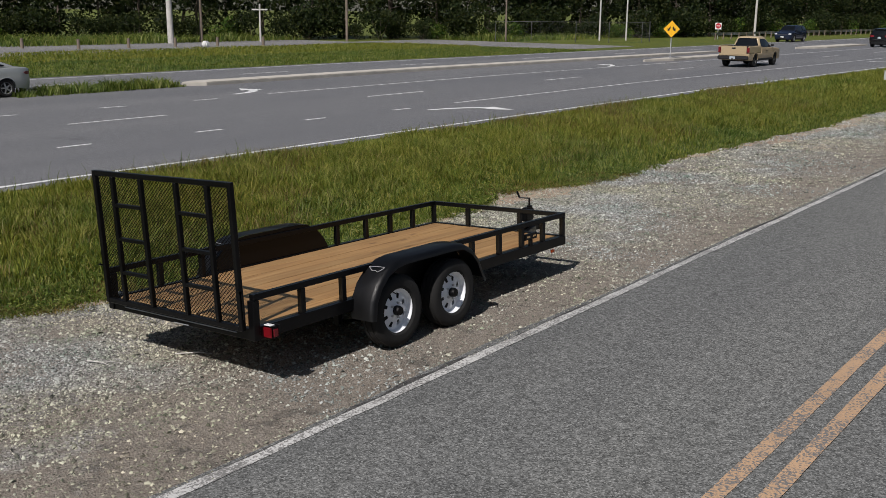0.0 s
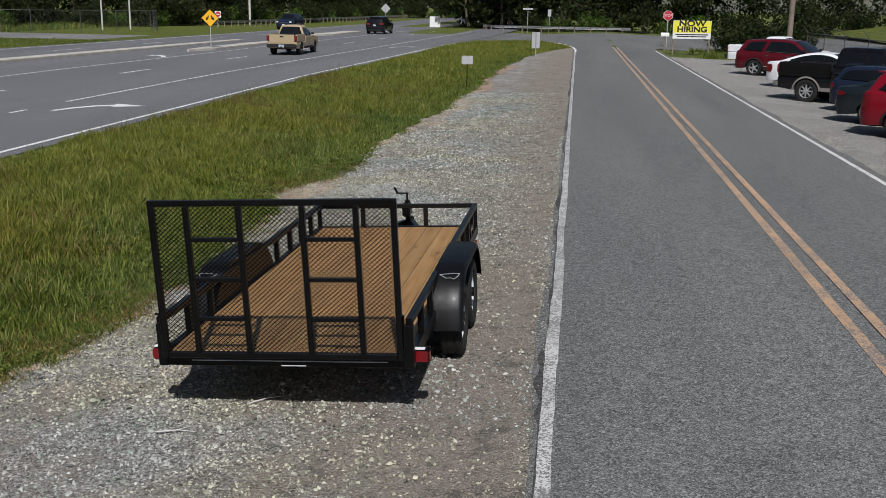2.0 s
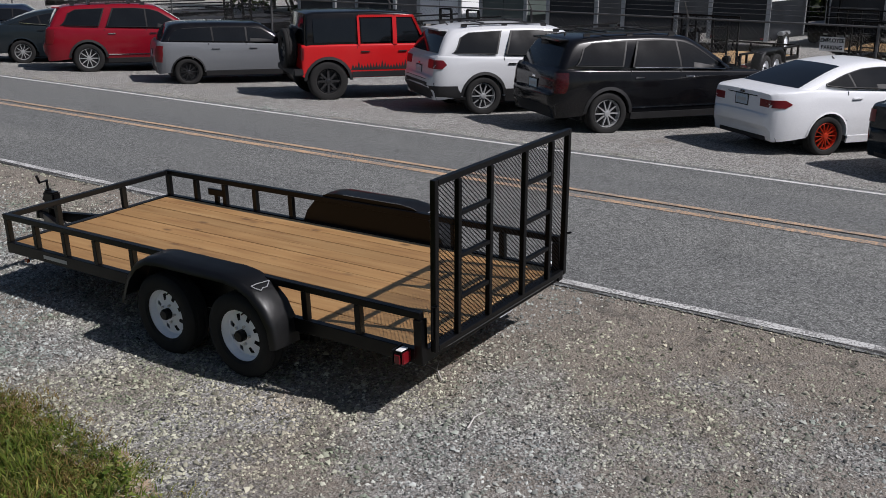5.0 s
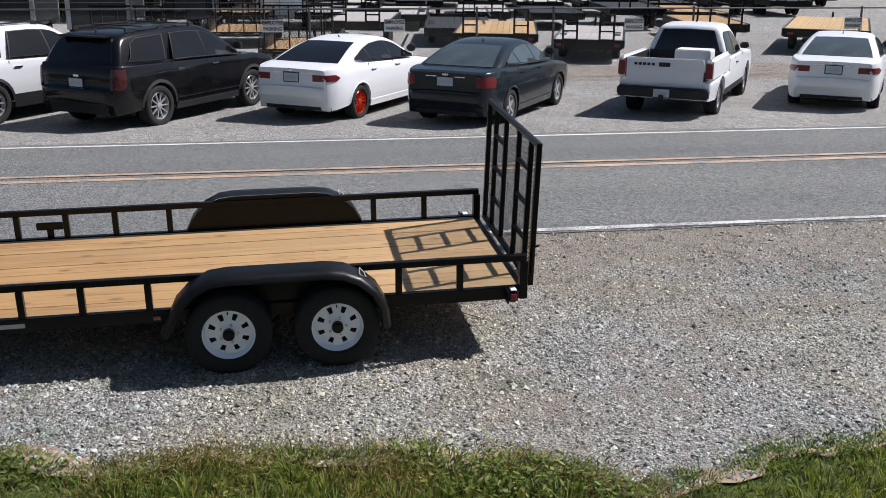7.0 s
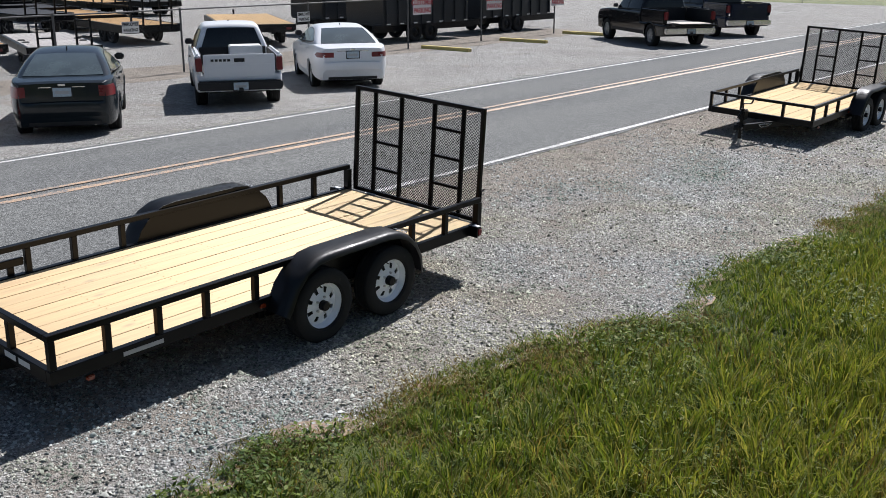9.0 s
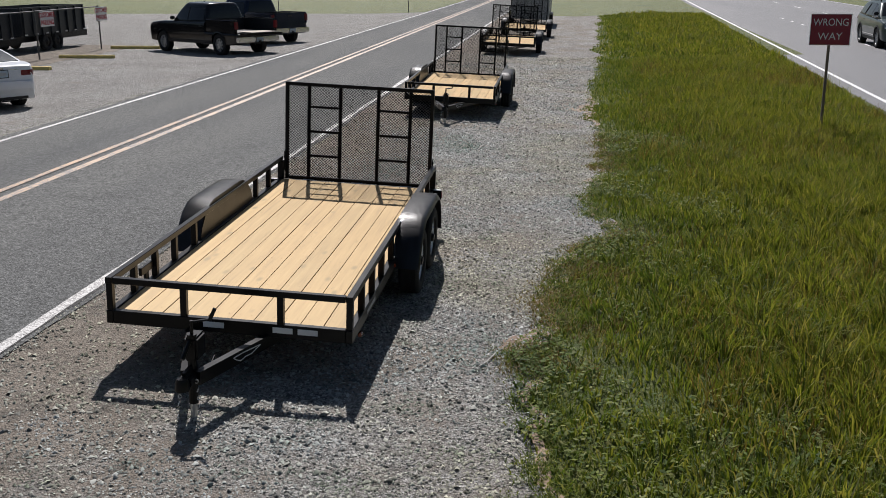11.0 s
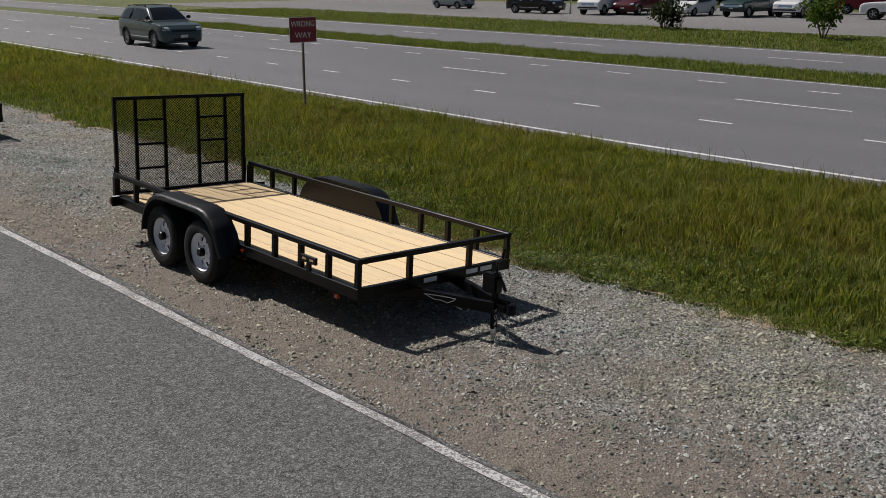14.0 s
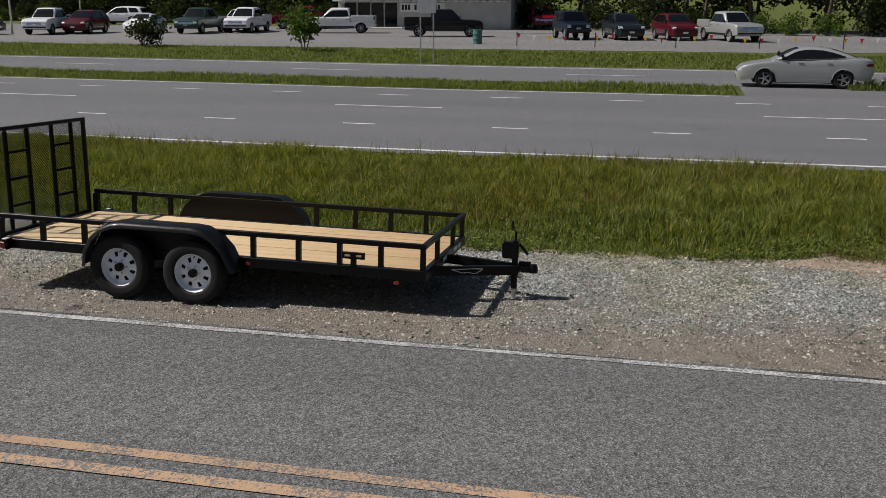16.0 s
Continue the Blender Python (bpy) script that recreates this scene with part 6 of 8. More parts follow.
ys = steps(21.0, 62.0, 4.0)
island("median_island", [(-26.7, 20.2)] + [(-26.15, y) for y in ys] + [(-26.3, 70.0)], [(-26.75, 20.2)] + [(-27.25, y) for y in ys] + [(-26.9, 70.0)], 0.14, "pale concrete raised median island")
island("splitter_island", [(-23.2, 52.5), (-22.5, 55.0), (-22.6, 64.0), (-23.0, 72.0)], [(-23.3, 52.5), (-23.7, 55.0), (-23.9, 64.0), (-23.3, 72.0)], 0.14, "pale concrete splitter island")
island("splitter_island", [(-25.5, 84.0), (-24.2, 88.0), (-24.4, 100.0)], [(-25.6, 84.0), (-26.2, 88.0), (-26.0, 100.0)], 0.14, "pale concrete splitter island")


def turn_arrow(x, y, mirror, size=1.0):
    pts = [(-0.75, -1.25), (-0.55, -0.45), (-0.2, 0.2), (0.25, 0.5)]
    wid = [0.10, 0.13, 0.16, 0.17]
    bm = bmesh.new()
    L, R = [], []
    for i, (p, w) in enumerate(zip(pts, wid)):
        a, b = Vector(pts[max(i - 1, 0)]), Vector(pts[min(i + 1, 3)])
        t = (b - a).normalized()
        L.append((p[0] - t.y * w, p[1] + t.x * w))
        R.append((p[0] + t.y * w, p[1] - t.x * w))
    loop = L + [(0.12, 0.95), (1.15, 0.62), (0.30, 0.02)] + R[::-1]
    vs = []
    for u, v in loop:
        xx = x + size * u * (-1 if mirror else 1)
        yy = y + size * v
        vs.append(bm.verts.new((xx + bend(yy), yy, land(xx) + 0.009)))
    f = bm.faces.new(vs if not mirror else vs[::-1])
    bmesh.ops.triangulate(bm, faces=[f])
    bmesh.ops.recalc_face_normals(bm, faces=bm.faces[:])
    return tagged(part("turn_arrow", bm, WHITE_LINE_HWY, None), "white painted turn arrow on the highway", "road marking", kind="structure")


turn_arrow(-12.4, 20.15, False)
turn_arrow(-12.3, 64.3, False)
turn_arrow(-22.9, 20.2, True)
turn_arrow(-22.6, 47.0, True)


def lot_edge(y):
    return float(np.interp(y, [-80, 15, 30, 62, 80], [-45.6, -47.8, -54.0, -57.0, -57.0])) + wob(y, 2.2, 0.3)


LOT_GREY = asphalt("lot_asphalt", (0.20, 0.195, 0.185), (0.27, 0.265, 0.255), 30.0, 0.2)
sheet("sales_lot", flat(-80.0), lot_edge, steps(-90, 66, 2.0), 8, 0.0, LOT_GREY, "pale worn asphalt sales lot across the highway", "parking lot")
sheet("far_pavement", flat(-60.0), flat(-36.0), steps(66.5, 78, 2.0), 4, -0.006, LOT_GREY, "pale asphalt driveway apron", "pavement")


BARE = plain("bare_tan_earth", (0.31, 0.225, 0.16), 0.95, var=0.38, scale=2.5, fine=45, bump=0.6, kind="World")


BARE_SPOTS = ((-3.9, 0.6, 0.2), (-0.7, 0.5, 0.12), (-6.9, 0.6, 0.3), (1.1, 0.6, 0.26), (3.6, 0.3, 0.2), (6.8, 0.4, 0.3), (9.8, 1.05, 1.0), (-12.0, 0.9, 0.5), (16.6, 0.8, 0.35), (20.6, 1.7, 0.75), (25.3, 1.7, 0.8), (32.5, 2.6, 0.6), (45.0, 3.0, 0.7))


def bare_out(y):
    spots = sum(a * math.exp(-((y - c) / w) ** 2) for c, w, a in BARE_SPOTS)
    return grass_edge(y) + max(0.0, spots + 0.3 * noise.noise((2.0, y * 0.42, 1.0)) + 0.25 * noise.noise((5.0, y * 2.1, 4.0)) + 0.16 * noise.noise((1.0, y * 6.0, 8.0)) + 0.08 * noise.noise((3.0, y * 15.0, 8.0)) - 0.06)


sheet("bare_edge", lambda y: grass_edge(y) - 0.08, bare_out, steps(-14, 48, 0.06), 8, 0.0105, BARE, "bare tan earth between verge and gravel", "dirt", sink=0.006)



def post_sign(x, y, turn, faces, post_h, post_r, label, post_mat=GALV, name="road_sign", posts=(0.0,)):
    """faces: (outline of (u, v), material, depth) from the face backwards; u across, v up from the ground, facing -y when turn is 0."""
    root = thing(name, Matrix.Translation((x, y, land(x) - 0.02)) @ Matrix.Rotation(radians(turn), 4, "Z"), label, "sign")
    for u in posts:
        part("post", rbox(u - post_r, u + post_r, -post_r, post_r, -0.25, post_h, 0.004), post_mat, root)
    plates = []
    for i, (outline, mat, d) in enumerate(faces):
        bm = bmesh.new()
        prism(bm, outline, -post_r - 0.004 - d - 0.003, -post_r - 0.002 - d, lambda u, v, q: Vector((u, q, v)))
        plates.append(part("sign_panel" if i == 0 else "sign_face", bm, mat, root if i == 0 else plates[0]))
    return root, plates


def rect(u0, u1, v0, v1):
    return [(u0, v0), (u1, v0), (u1, v1), (u0, v1)]


def ngon(n, r, cv, off=0.0):
    return [(r * math.cos(2 * math.pi * (i + off) / n), cv + r * math.sin(2 * math.pi * (i + off) / n)) for i in range(n)]


FACE_UP = Matrix.Rotation(radians(90), 4, "X")
# wrong way sign, facing the trailers' tongue side
root, pl = post_sign(-8.45, -7.9, 176, [(rect(-0.365, 0.365, 1.64, 2.22), SIGN_WHITE, 0.0), (rect(-0.353, 0.353, 1.652, 2.208), SIGN_MAROON, 0.004)], 2.18, 0.024,
                     "faded red wrong way sign on a thin steel post", POLE)
text_mesh("WRONG", 0.19, Matrix.Translation((0, -0.036, 2.06)) @ FACE_UP, SIGN_WHITE, pl[0], depth=0.001, wide=0.84)
text_mesh("WAY", 0.19, Matrix.Translation((0, -0.036, 1.80)) @ FACE_UP, SIGN_WHITE, pl[0], depth=0.001)
# small sign backs on the verge
post_sign(-3.12, 32.3, 8, [(rect(-0.22, 0.22, 0.98, 1.30), SIGN_BACK, 0.0)], 1.25, 0.018, "small bare-backed sign on a dark post in the verge", BLACK)
post_sign(-1.48, 57.6, 200, [(rect(-0.26, 0.26, 0.55, 1.55), SIGN_BACK, 0.0)], 1.5, 0.03, "pale upright sign back at the verge's end")
post_sign(-18.3, 131.0, 6, [(rect(-0.72, -0.02, 0.02, 1.45), SIGN_WHITE, 0.0), (rect(0.02, 0.72, 0.02, 1.45), SIGN_WHITE, 0.0)], 1.3, 0.03, "pair of white blank panels standing by the far lane", posts=(-0.4, 0.4))
# yellow diamond with two arrows
root, pl = post_sign(-22.9 + bend(55), 55.3, 12, [(ngon(4, 0.56, 2.0), INK, 0.0), (ngon(4, 0.53, 2.0), SIGN_YELLOW, 0.004)], 1.9, 0.03, "yellow diamond warning sign with two black arrows")
for s in (-1, 1):
    bm = bmesh.new()
    prism(bm, [(s * 0.05, 2.14), (s * 0.10, 2.17), (s * 0.20, 2.02), (s * 0.26, 2.06), (s * 0.25, 1.86), (s * 0.08, 1.94), (s * 0.14, 1.98)], -0.0435, -0.041, lambda u, v, q: Vector((u, q, v)))
    part("arrow", bm, INK, pl[0])
# stop sign
root, pl = post_sign(8.3, 77.0, 6, [(ngon(8, 0.41, 2.5, 0.5), SIGN_WHITE, 0.0), (ngon(8, 0.385, 2.5, 0.5), SIGN_RED, 0.004)], 2.45, 0.035, "red octagonal stop sign at the junction")
text_mesh("STOP", 0.29, Matrix.Translation((0, -0.05, 2.5)) @ FACE_UP, SIGN_WHITE, pl[0], depth=0.001, wide=0.95)
# do-not-enter style sign far across the highway
root, pl = post_sign(-41.8, 110.8, 15, [(rect(-0.36, 0.36, 1.1, 1.86), SIGN_WHITE, 0.0), (ngon(14, 0.32, 1.5), SIGN_RED, 0.004)], 1.8, 0.03, "white sign with a red disc beside the guard rail")
part("white_bar", rbox(-0.21, 0.21, -0.046, -0.0425, 1.46, 1.54, 0.0005), SIGN_WHITE, pl[0])
post_sign(-28.7, 149.6, 200, [(ngon(4, 0.75, 2.3), SIGN_BACK, 0.0)], 2.6, 0.04, "bare back of a diamond sign by the far road")
post_sign(-4.8, 113.8, 10, [(rect(-0.6, 0.6, 2.75, 2.95), SIGN_BACK, 0.0)], 2.8, 0.03, "green street name blade on a tall post")
post_sign(-2.3, 115.4, 10, [(rect(-0.2, 0.2, 2.0, 2.8), SIGN_BACK, 0.0)], 2.8, 0.03, "bare sign back beside the guard rail")
# hiring banner
root, pl = post_sign(8.75, 63.2, 4, [(rect(-1.27, 1.27, 1.10, 2.30), SIGN_WHITE, 0.0), (rect(-1.25, 1.25, 1.50, 2.28), BANNER, 0.004)], 2.2, 0.05,
                     "yellow and white now hiring banner on two posts", POLE, name="banner_sign", posts=(-1.2, 1.2))
text_mesh("NOW", 0.50, Matrix.Translation((0, -0.066, 2.10)) @ FACE_UP, INK, pl[0], depth=0.001, wide=1.35, bold=0.02)
text_mesh("HIRING", 0.50, Matrix.Translation((0, -0.066, 1.71)) @ FACE_UP, INK, pl[0], depth=0.001, wide=1.2, bold=0.02)
for v, w in ((1.38, 1.1), (1.25, 0.95)):
    part("text_bar", rbox(-w, w, -0.064, -0.0605, v - 0.035, v + 0.035, 0.0005), INK, pl[0])
# twin-post sign seen across the highway
post_sign(-35.6, -3.8, 95, [(rect(-0.42, 0.42, 2.25, 3.1), SIGN_BACK, 0.0)], 3.0, 0.03, "bare sign back on two thin posts beyond the highway", posts=(-0.3, 0.3))
# mailbox by the junction
mb = thing("mailbox", Matrix.Translation((7.5, 69.2, land(7.5))), "white rural mailbox on a wooden post", "mailbox")
part("post", rbox(-0.05, 0.05, -0.05, 0.05, -0.2, 1.0, 0.006), POLE, mb)
bm = bmesh.new()
prism(bm, [(-0.13, 1.0), (0.13, 1.0)] + [(0.13 * math.cos(math.pi * i / 8), 1.14 + 0.13 * math.sin(math.pi * i / 8)) for i in range(9)], -0.3, 0.3, lambda u, v, d: Vector((d, u, v)))
part("box", bm, SIGN_WHITE, mb)


def guard_rail(points, label):
    root = thing("guard_rail", Matrix(), label, "guard rail", kind="structure")
    for (x0, y0), (x1, y1) in zip(points, points[1:]):
        a, b = Vector((x0, y0, 0)), Vector((x1, y1, 0))
        d = (b - a)
        side = Vector((-d.y, d.x, 0)).normalized()
        bm = bmesh.new()
        prof = [(0.0, 0.46), (0.05, 0.52), (0.05, 0.56), (0.0, 0.61), (0.05, 0.66), (0.05, 0.70), (0.0, 0.76)]
        rows = [[bm.verts.new(c + side * u + Vector((0, 0, v))) for u, v in prof] for c in (a, b)]
        for i in range(len(prof) - 1):
            bm.faces.new((rows[0][i], rows[0][i + 1], rows[1][i + 1], rows[1][i]))
        bmesh.ops.solidify(bm, geom=bm.faces[:], thickness=0.006)
        part("rail_beam", bm, GALV, root)
        n = max(1, round(d.length / 2.0))
        for k in range(n):
            c = a + d * (k + 0.5) / n
            part("rail_post", rbox(c.x - 0.07, c.x + 0.07, c.y - 0.07, c.y + 0.07, -0.2, 0.70, 0.005), POLE, root)
    return root


guard_rail([(-14.0, 150.0), (-11.5, 130.0), (-10.4, 118.0), (-8.8, 114.2), (-2.0, 113.2), (7.2, 112.8)], "grey steel guard rail round the junction")
guard_rail([(-40.6, 106.0), (-40.0, 116.5), (-39.2, 139.5), (-36.9, 165.0), (-35.2, 209.0)], "grey steel guard rail beyond the far carriageway")


def utility_pole(x, y, h, r, mat, label, arm=0.0, leaning=0.0):
    root = thing("utility_pole", Matrix.Translation((x, y, land(x) - 0.3)) @ Matrix.Rotation(radians(leaning), 4, "Y"), label, "utility pole")
    part("pole", rod(bmesh.new(), (0, 0, 0), (0, 0, h), r, 12, r * 0.72), mat, root)
    if arm:
        part("cross_arm", bar(bmesh.new(), (-arm, 0, h - 0.5), (arm, 0, h - 0.5), 0.1, 0.12), mat, root)
    return root


utility_pole(-65.9, 49.8, 10.0, 0.27, POLE_GREY, "thick bleached pale utility pole at the wood's edge", 1.0, -0.6)
utility_pole(-66.5, 53.6, 9.0, 0.15, POLE, "brown timber utility pole", 0.9)
utility_pole(-63.6, 58.0, 3.7, 0.10, POLE_GREY, "thin pale pole with a short cross arm", 1.0)
utility_pole(-62.0, 67.8, 9.0, 0.14, POLE, "brown timber utility pole among the trees", 0.9)
utility_pole(-50.5, 78.5, 8.0, 0.09, POLE, "slim dark lamp pole by the gate", 0.0)
utility_pole(-46.8, 90.9, 8.0, 0.09, POLE_GREY, "slim pale lamp pole behind the gate", 0.0)
utility_pole(-45.0, 93.5, 8.0, 0.09, POLE_GREY, "slim pale lamp pole behind the gate", 0.0)
utility_pole(-41.7, 122.5, 10.0, 0.16, POLE_GREY, "pale utility pole beyond the far carriageway", 1.0)
utility_pole(-58.6, -41.9, 8.0, 0.075, POLE_GREY, "slim pale lamp pole on the sales lot", 0.0)
utility_pole(-86.4, -53.6, 8.0, 0.085, POLE_GREY, "slim pale lamp pole at the back of the sales lot", 0.0)
utility_pole(13.5, 55.0, 10.0, 0.17, POLE, "red-brown timber utility pole near the corner", 1.0)
utility_pole(25.4, 67.0, 9.0, 0.14, POLE, "timber utility pole by the white building", 0.9)
for x, y in ((-63.5, 34.7), (-60.2, 37.2), (-59.8, 41.2), (-59.5, 45.3), (-58.5, 48.7), (-57.8, 53.0)):
    b = thing("bollard", Matrix.Translation((x, y, land(x))), "short weathered timber bollard", "bollard", "bollards along the far lot")
    part("post", rod(bmesh.new(), (0, 0, -0.1), (0, 0, 0.72), 0.13, 10, 0.11), POLE, b)


# ---------------------------------------------------------------- chain-link fences
WIRE = plain("weathered_fence_wire", (0.11, 0.11, 0.11), 0.6, 0.4, var=0.2, bump=0.05)
def chain_link(bm_verts, bm_faces, a, b, z0, z1, pitch=0.11, w=0.0013):
    """Woven wire between two posts, as zigzag strands."""
    a, b = Vector(a), Vector(b)
    n = max(2, round((b - a).length / (pitch / 2)))
    rows = max(2, round((z1 - z0) / (pitch / 2)))
    sz = (z1 - z0) / rows
    d = (b - a).normalized()
    side = Vector((-d.y, d.x, 0)) * w
    for k in range(0, rows):
        base = len(bm_verts)
        for i in range(n + 1):
            p = a + (b - a) * i / n
            z = z0 + (k + ((i + k) % 2)) * sz
            bm_verts.append((p.x - side.x, p.y - side.y, p.z + z - w))
            bm_verts.append((p.x + side.x, p.y + side.y, p.z + z + w))
        for i in range(n):
            q = base + 2 * i
            bm_faces.append((q, q + 2, q + 3, q + 1))


def wire_fence(points, height, label, barbed=(), pitch=0.11, name="chain_link_fence", mat=WIRE):
    root = thing(name, Matrix(), label, "fence", kind="structure")
    for i, (x, y) in enumerate(points):
        z = land(x)
        part("post", rod(bmesh.new(), (x, y, z - 0.1), (x, y, z + height + 0.05), 0.03, 8), mat, root)
        if i in barbed:
            part("wire_arm", rod(bmesh.new(), (x, y, z + height + 0.05), (x - 0.28, y, z + height + 0.38), 0.018, 6), mat, root)
    for i, ((x0, y0), (x1, y1)) in enumerate(zip(points, points[1:])):
        part("top_rail", rod(bmesh.new(), (x0, y0, land(x0) + height), (x1, y1, land(x1) + height), 0.021, 8), mat, root)
        v, f = [], []
        chain_link(v, f, (x0, y0, land(x0)), (x1, y1, land(x1)), 0.04, height, pitch)
        raw("wire_panel", v, f, mat, root)
        if i in barbed:
            for k in range(3):
                o = 0.09 * (k + 1)
                part("barbed_wire", rod(bmesh.new(), (x0 - o, y0, land(x0) + height + 0.05 + 0.11 * (k + 1)), (x1 - o, y1, land(x1) + height + 0.05 + 0.11 * (k + 1)), 0.006, 5), mat, root)
    return root


FENCE_X = 15.6
fy = [60.0, 55.4, 50.8, 46.2, 41.6, 37.0, 32.4, 27.8, 23.2, 18.6, 14.0, 9.4, 5.2, 1.0, -3.2, -5.2, -9.0, -13.8, -18.5, -22.7, -27.7]
wire_fence([(FENCE_X, y) for y in fy], 1.72, "galvanised chain-link yard fence with barbed wire arms", barbed=range(0, 13), mat=WIRE)
wire_fence([(-50.0, 76.0), (-47.2, 78.0), (-44.5, 81.9), (-42.4, 84.8), (-40.3, 87.8), (-41.0, 91.0), (-44.0, 97.0)], 2.0, "galvanised chain-link compound fence with a gate", pitch=0.2)
wire_fence([(18.0, -62.0), (8.5, -64.0), (2.0, -90.0)], 1.5, "thin wire field fence by the green meadow", pitch=0.3)


def fence_sign(y, z0, z1, w, words, ink, size):
    s = thing("notice_sign", Matrix.Translation((FENCE_X - 0.05, y, land(FENCE_X))), "white parking notice wired to the chain-link fence", "sign", "parking notices on the fence")
    board = part("board", rbox(-0.006, 0.006, -w / 2, w / 2, z0, z1, 0.003), CORRUGATED, s)
    face = Matrix.Rotation(radians(-90), 4, "Z") @ FACE_UP
    for i, t in enumerate(words):
        text_mesh(t, size, Matrix.Translation((-0.008, 0, z1 - (z1 - z0) * (i + 0.5) / len(words))) @ face, ink, board, depth=0.0008, wide=0.92, bold=size * 0.035)


for y in (1.9, -1.1, -7.36, -13.56):
    fence_sign(y, 1.17, 1.47, 0.52, ("EMPLOYEE", "PARKING"), INK, 0.115)
for y in (-19.2, -23.45, -27.85):
    fence_sign(y, 1.15, 1.70, 0.98, ("CUSTOMER", "PARKING"), SIGN_RED, 0.24)
for x, y in ((14.25, -18.95), (14.15, -23.45), (14.25, -28.0)):
    ws = thing("wheel_stop", Matrix.Translation((x, y, land(x) - 0.012)) @ Matrix.Rotation(radians(2), 4, "Z"), "worn yellow concrete wheel stop on gravel", "wheel stop", "wheel stops by the fence")
    bm = bmesh.new()
    prism(bm, [(-0.1, 0.0), (0.1, 0.0), (0.075, 0.13), (-0.075, 0.13)], -1.05, 1.05, lambda u, v, d: Vector((d, u, v)))
    bmesh.ops.bevel(bm, geom=bm.edges[:], offset=0.012, segments=1, affect="EDGES")
    part("block", bm, KERB_YELLOW, ws)


# ---------------------------------------------------------------- the trailer yard
YARD_TYRE = {}


def yard_wheels(root, y, s, hw, rim_mat=None):
    if "tyre" not in YARD_TYRE:
        w = part("tyre", tyre(bmesh.new(), 0.36, 0.22, 0.2, 18), RUBBER, root)
        YARD_TYRE["tyre"] = w.data
    else:
        w = new("tyre", YARD_TYRE["tyre"])
        w.parent = root
    w.location = (s * hw, y, 0.36)
    bm = bmesh.new()
    lathe(bm, [(0.2, 0.09), (0.185, 0.05), (0.12, 0.06), (0.06, 0.11), (0.0, 0.11)], Matrix.Rotation(radians(90), 4, "Y") if s > 0 else Matrix.Rotation(radians(-90), 4, "Y"), 20)
    r = part("rim", bm, rim_mat or (WHEEL_WHITE if s > 0 else BLACK), w)


def flatbed(L, W, m, label, deck_mat=PINE, z=0.78, ramps=True):
    root = thing("flatbed_trailer", m, label, "trailer", "trailers in the sales yard")
    n = round(W / 0.2)
    pw = W / n
    me = None
    for i in range(n):
        if me is None:
            p = part("deck_plank", rbox(-pw / 2 + 0.004, pw / 2 - 0.004, 0.02, L - 0.02, z - 0.045, z, 0.004), deck_mat, root)
            me = p.data
        else:
            p = new("deck_plank", me)
            p.parent = root
        p.location = (-W / 2 + pw * (i + 0.5), 0, 0)
    for s in (-1, 1):
        part("side_beam", rbox(s * W / 2 - 0.035 + s * 0.036, s * W / 2 + 0.035 + s * 0.036, 0, L, z - 0.24, z - 0.01, 0.006), BLACK, root)
        part("main_beam", rbox(s * 0.5 - 0.06, s * 0.5 + 0.06, 0.1, L + 0.3, z - 0.36, z - 0.245, 0.006), BLACK, root)
        for y in (L * 0.30, L * 0.30 + 0.86):
            yard_wheels(root, y, s, W / 2 - 0.16)
        part("tongue_beam", bar(bmesh.new(), (s * 0.5, L, z - 0.3), (s * 0.05, L + 1.3, z - 0.32), 0.07, 0.12), BLACK, root)
        if ramps:
            for k in (-0.2, 0.2):
                part("ramp_upright", rbox(s * (W / 2 - 0.45) + k - 0.03, s * (W / 2 - 0.45) + k + 0.03, -0.10, -0.04, z - 0.3, z + 0.75, 0.005), BLACK, root)
            for h in (0.0, 0.24, 0.48, 0.70):
                part("ramp_rung", rbox(s * (W / 2 - 0.45) - 0.17, s * (W / 2 - 0.45) + 0.17, -0.095, -0.045, z + h - 0.02, z + h + 0.02, 0.004), BLACK, root)
    for i in range(6):
        y = 0.3 + (L - 0.6) * i / 5
        part("cross_member", rbox(-W / 2 + 0.001, W / 2 - 0.001, y - 0.03, y + 0.03, z - 0.15, z - 0.05, 0.004), BLACK, root)
    part("tail_beam", rbox(-W / 2, W / 2, -0.035, 0.018, z - 0.28, z - 0.012, 0.006), BLACK, root)
    for s in (-1, 1):
        part("tail_light", rbox(s * W * 0.42 - 0.09, s * W * 0.42 + 0.09, -0.045, -0.036, z - 0.2, z - 0.12, 0.003), RED_LENS, root)
    part("jack_tube", rod(bmesh.new(), (0, L + 1.05, 0.02), (0, L + 1.05, 0.95), 0.04, 10), BLACK, root)
    return root


GREY_DECK = plain("weathered_grey_decking", (0.36, 0.34, 0.32), 0.85, var=0.2, scale=2.0, fine=25, bump=0.3)


def yard(x, y, a):
    return Matrix.Translation((x, y, land(x))) @ Matrix.Rotation(radians(a), 4, "Z")


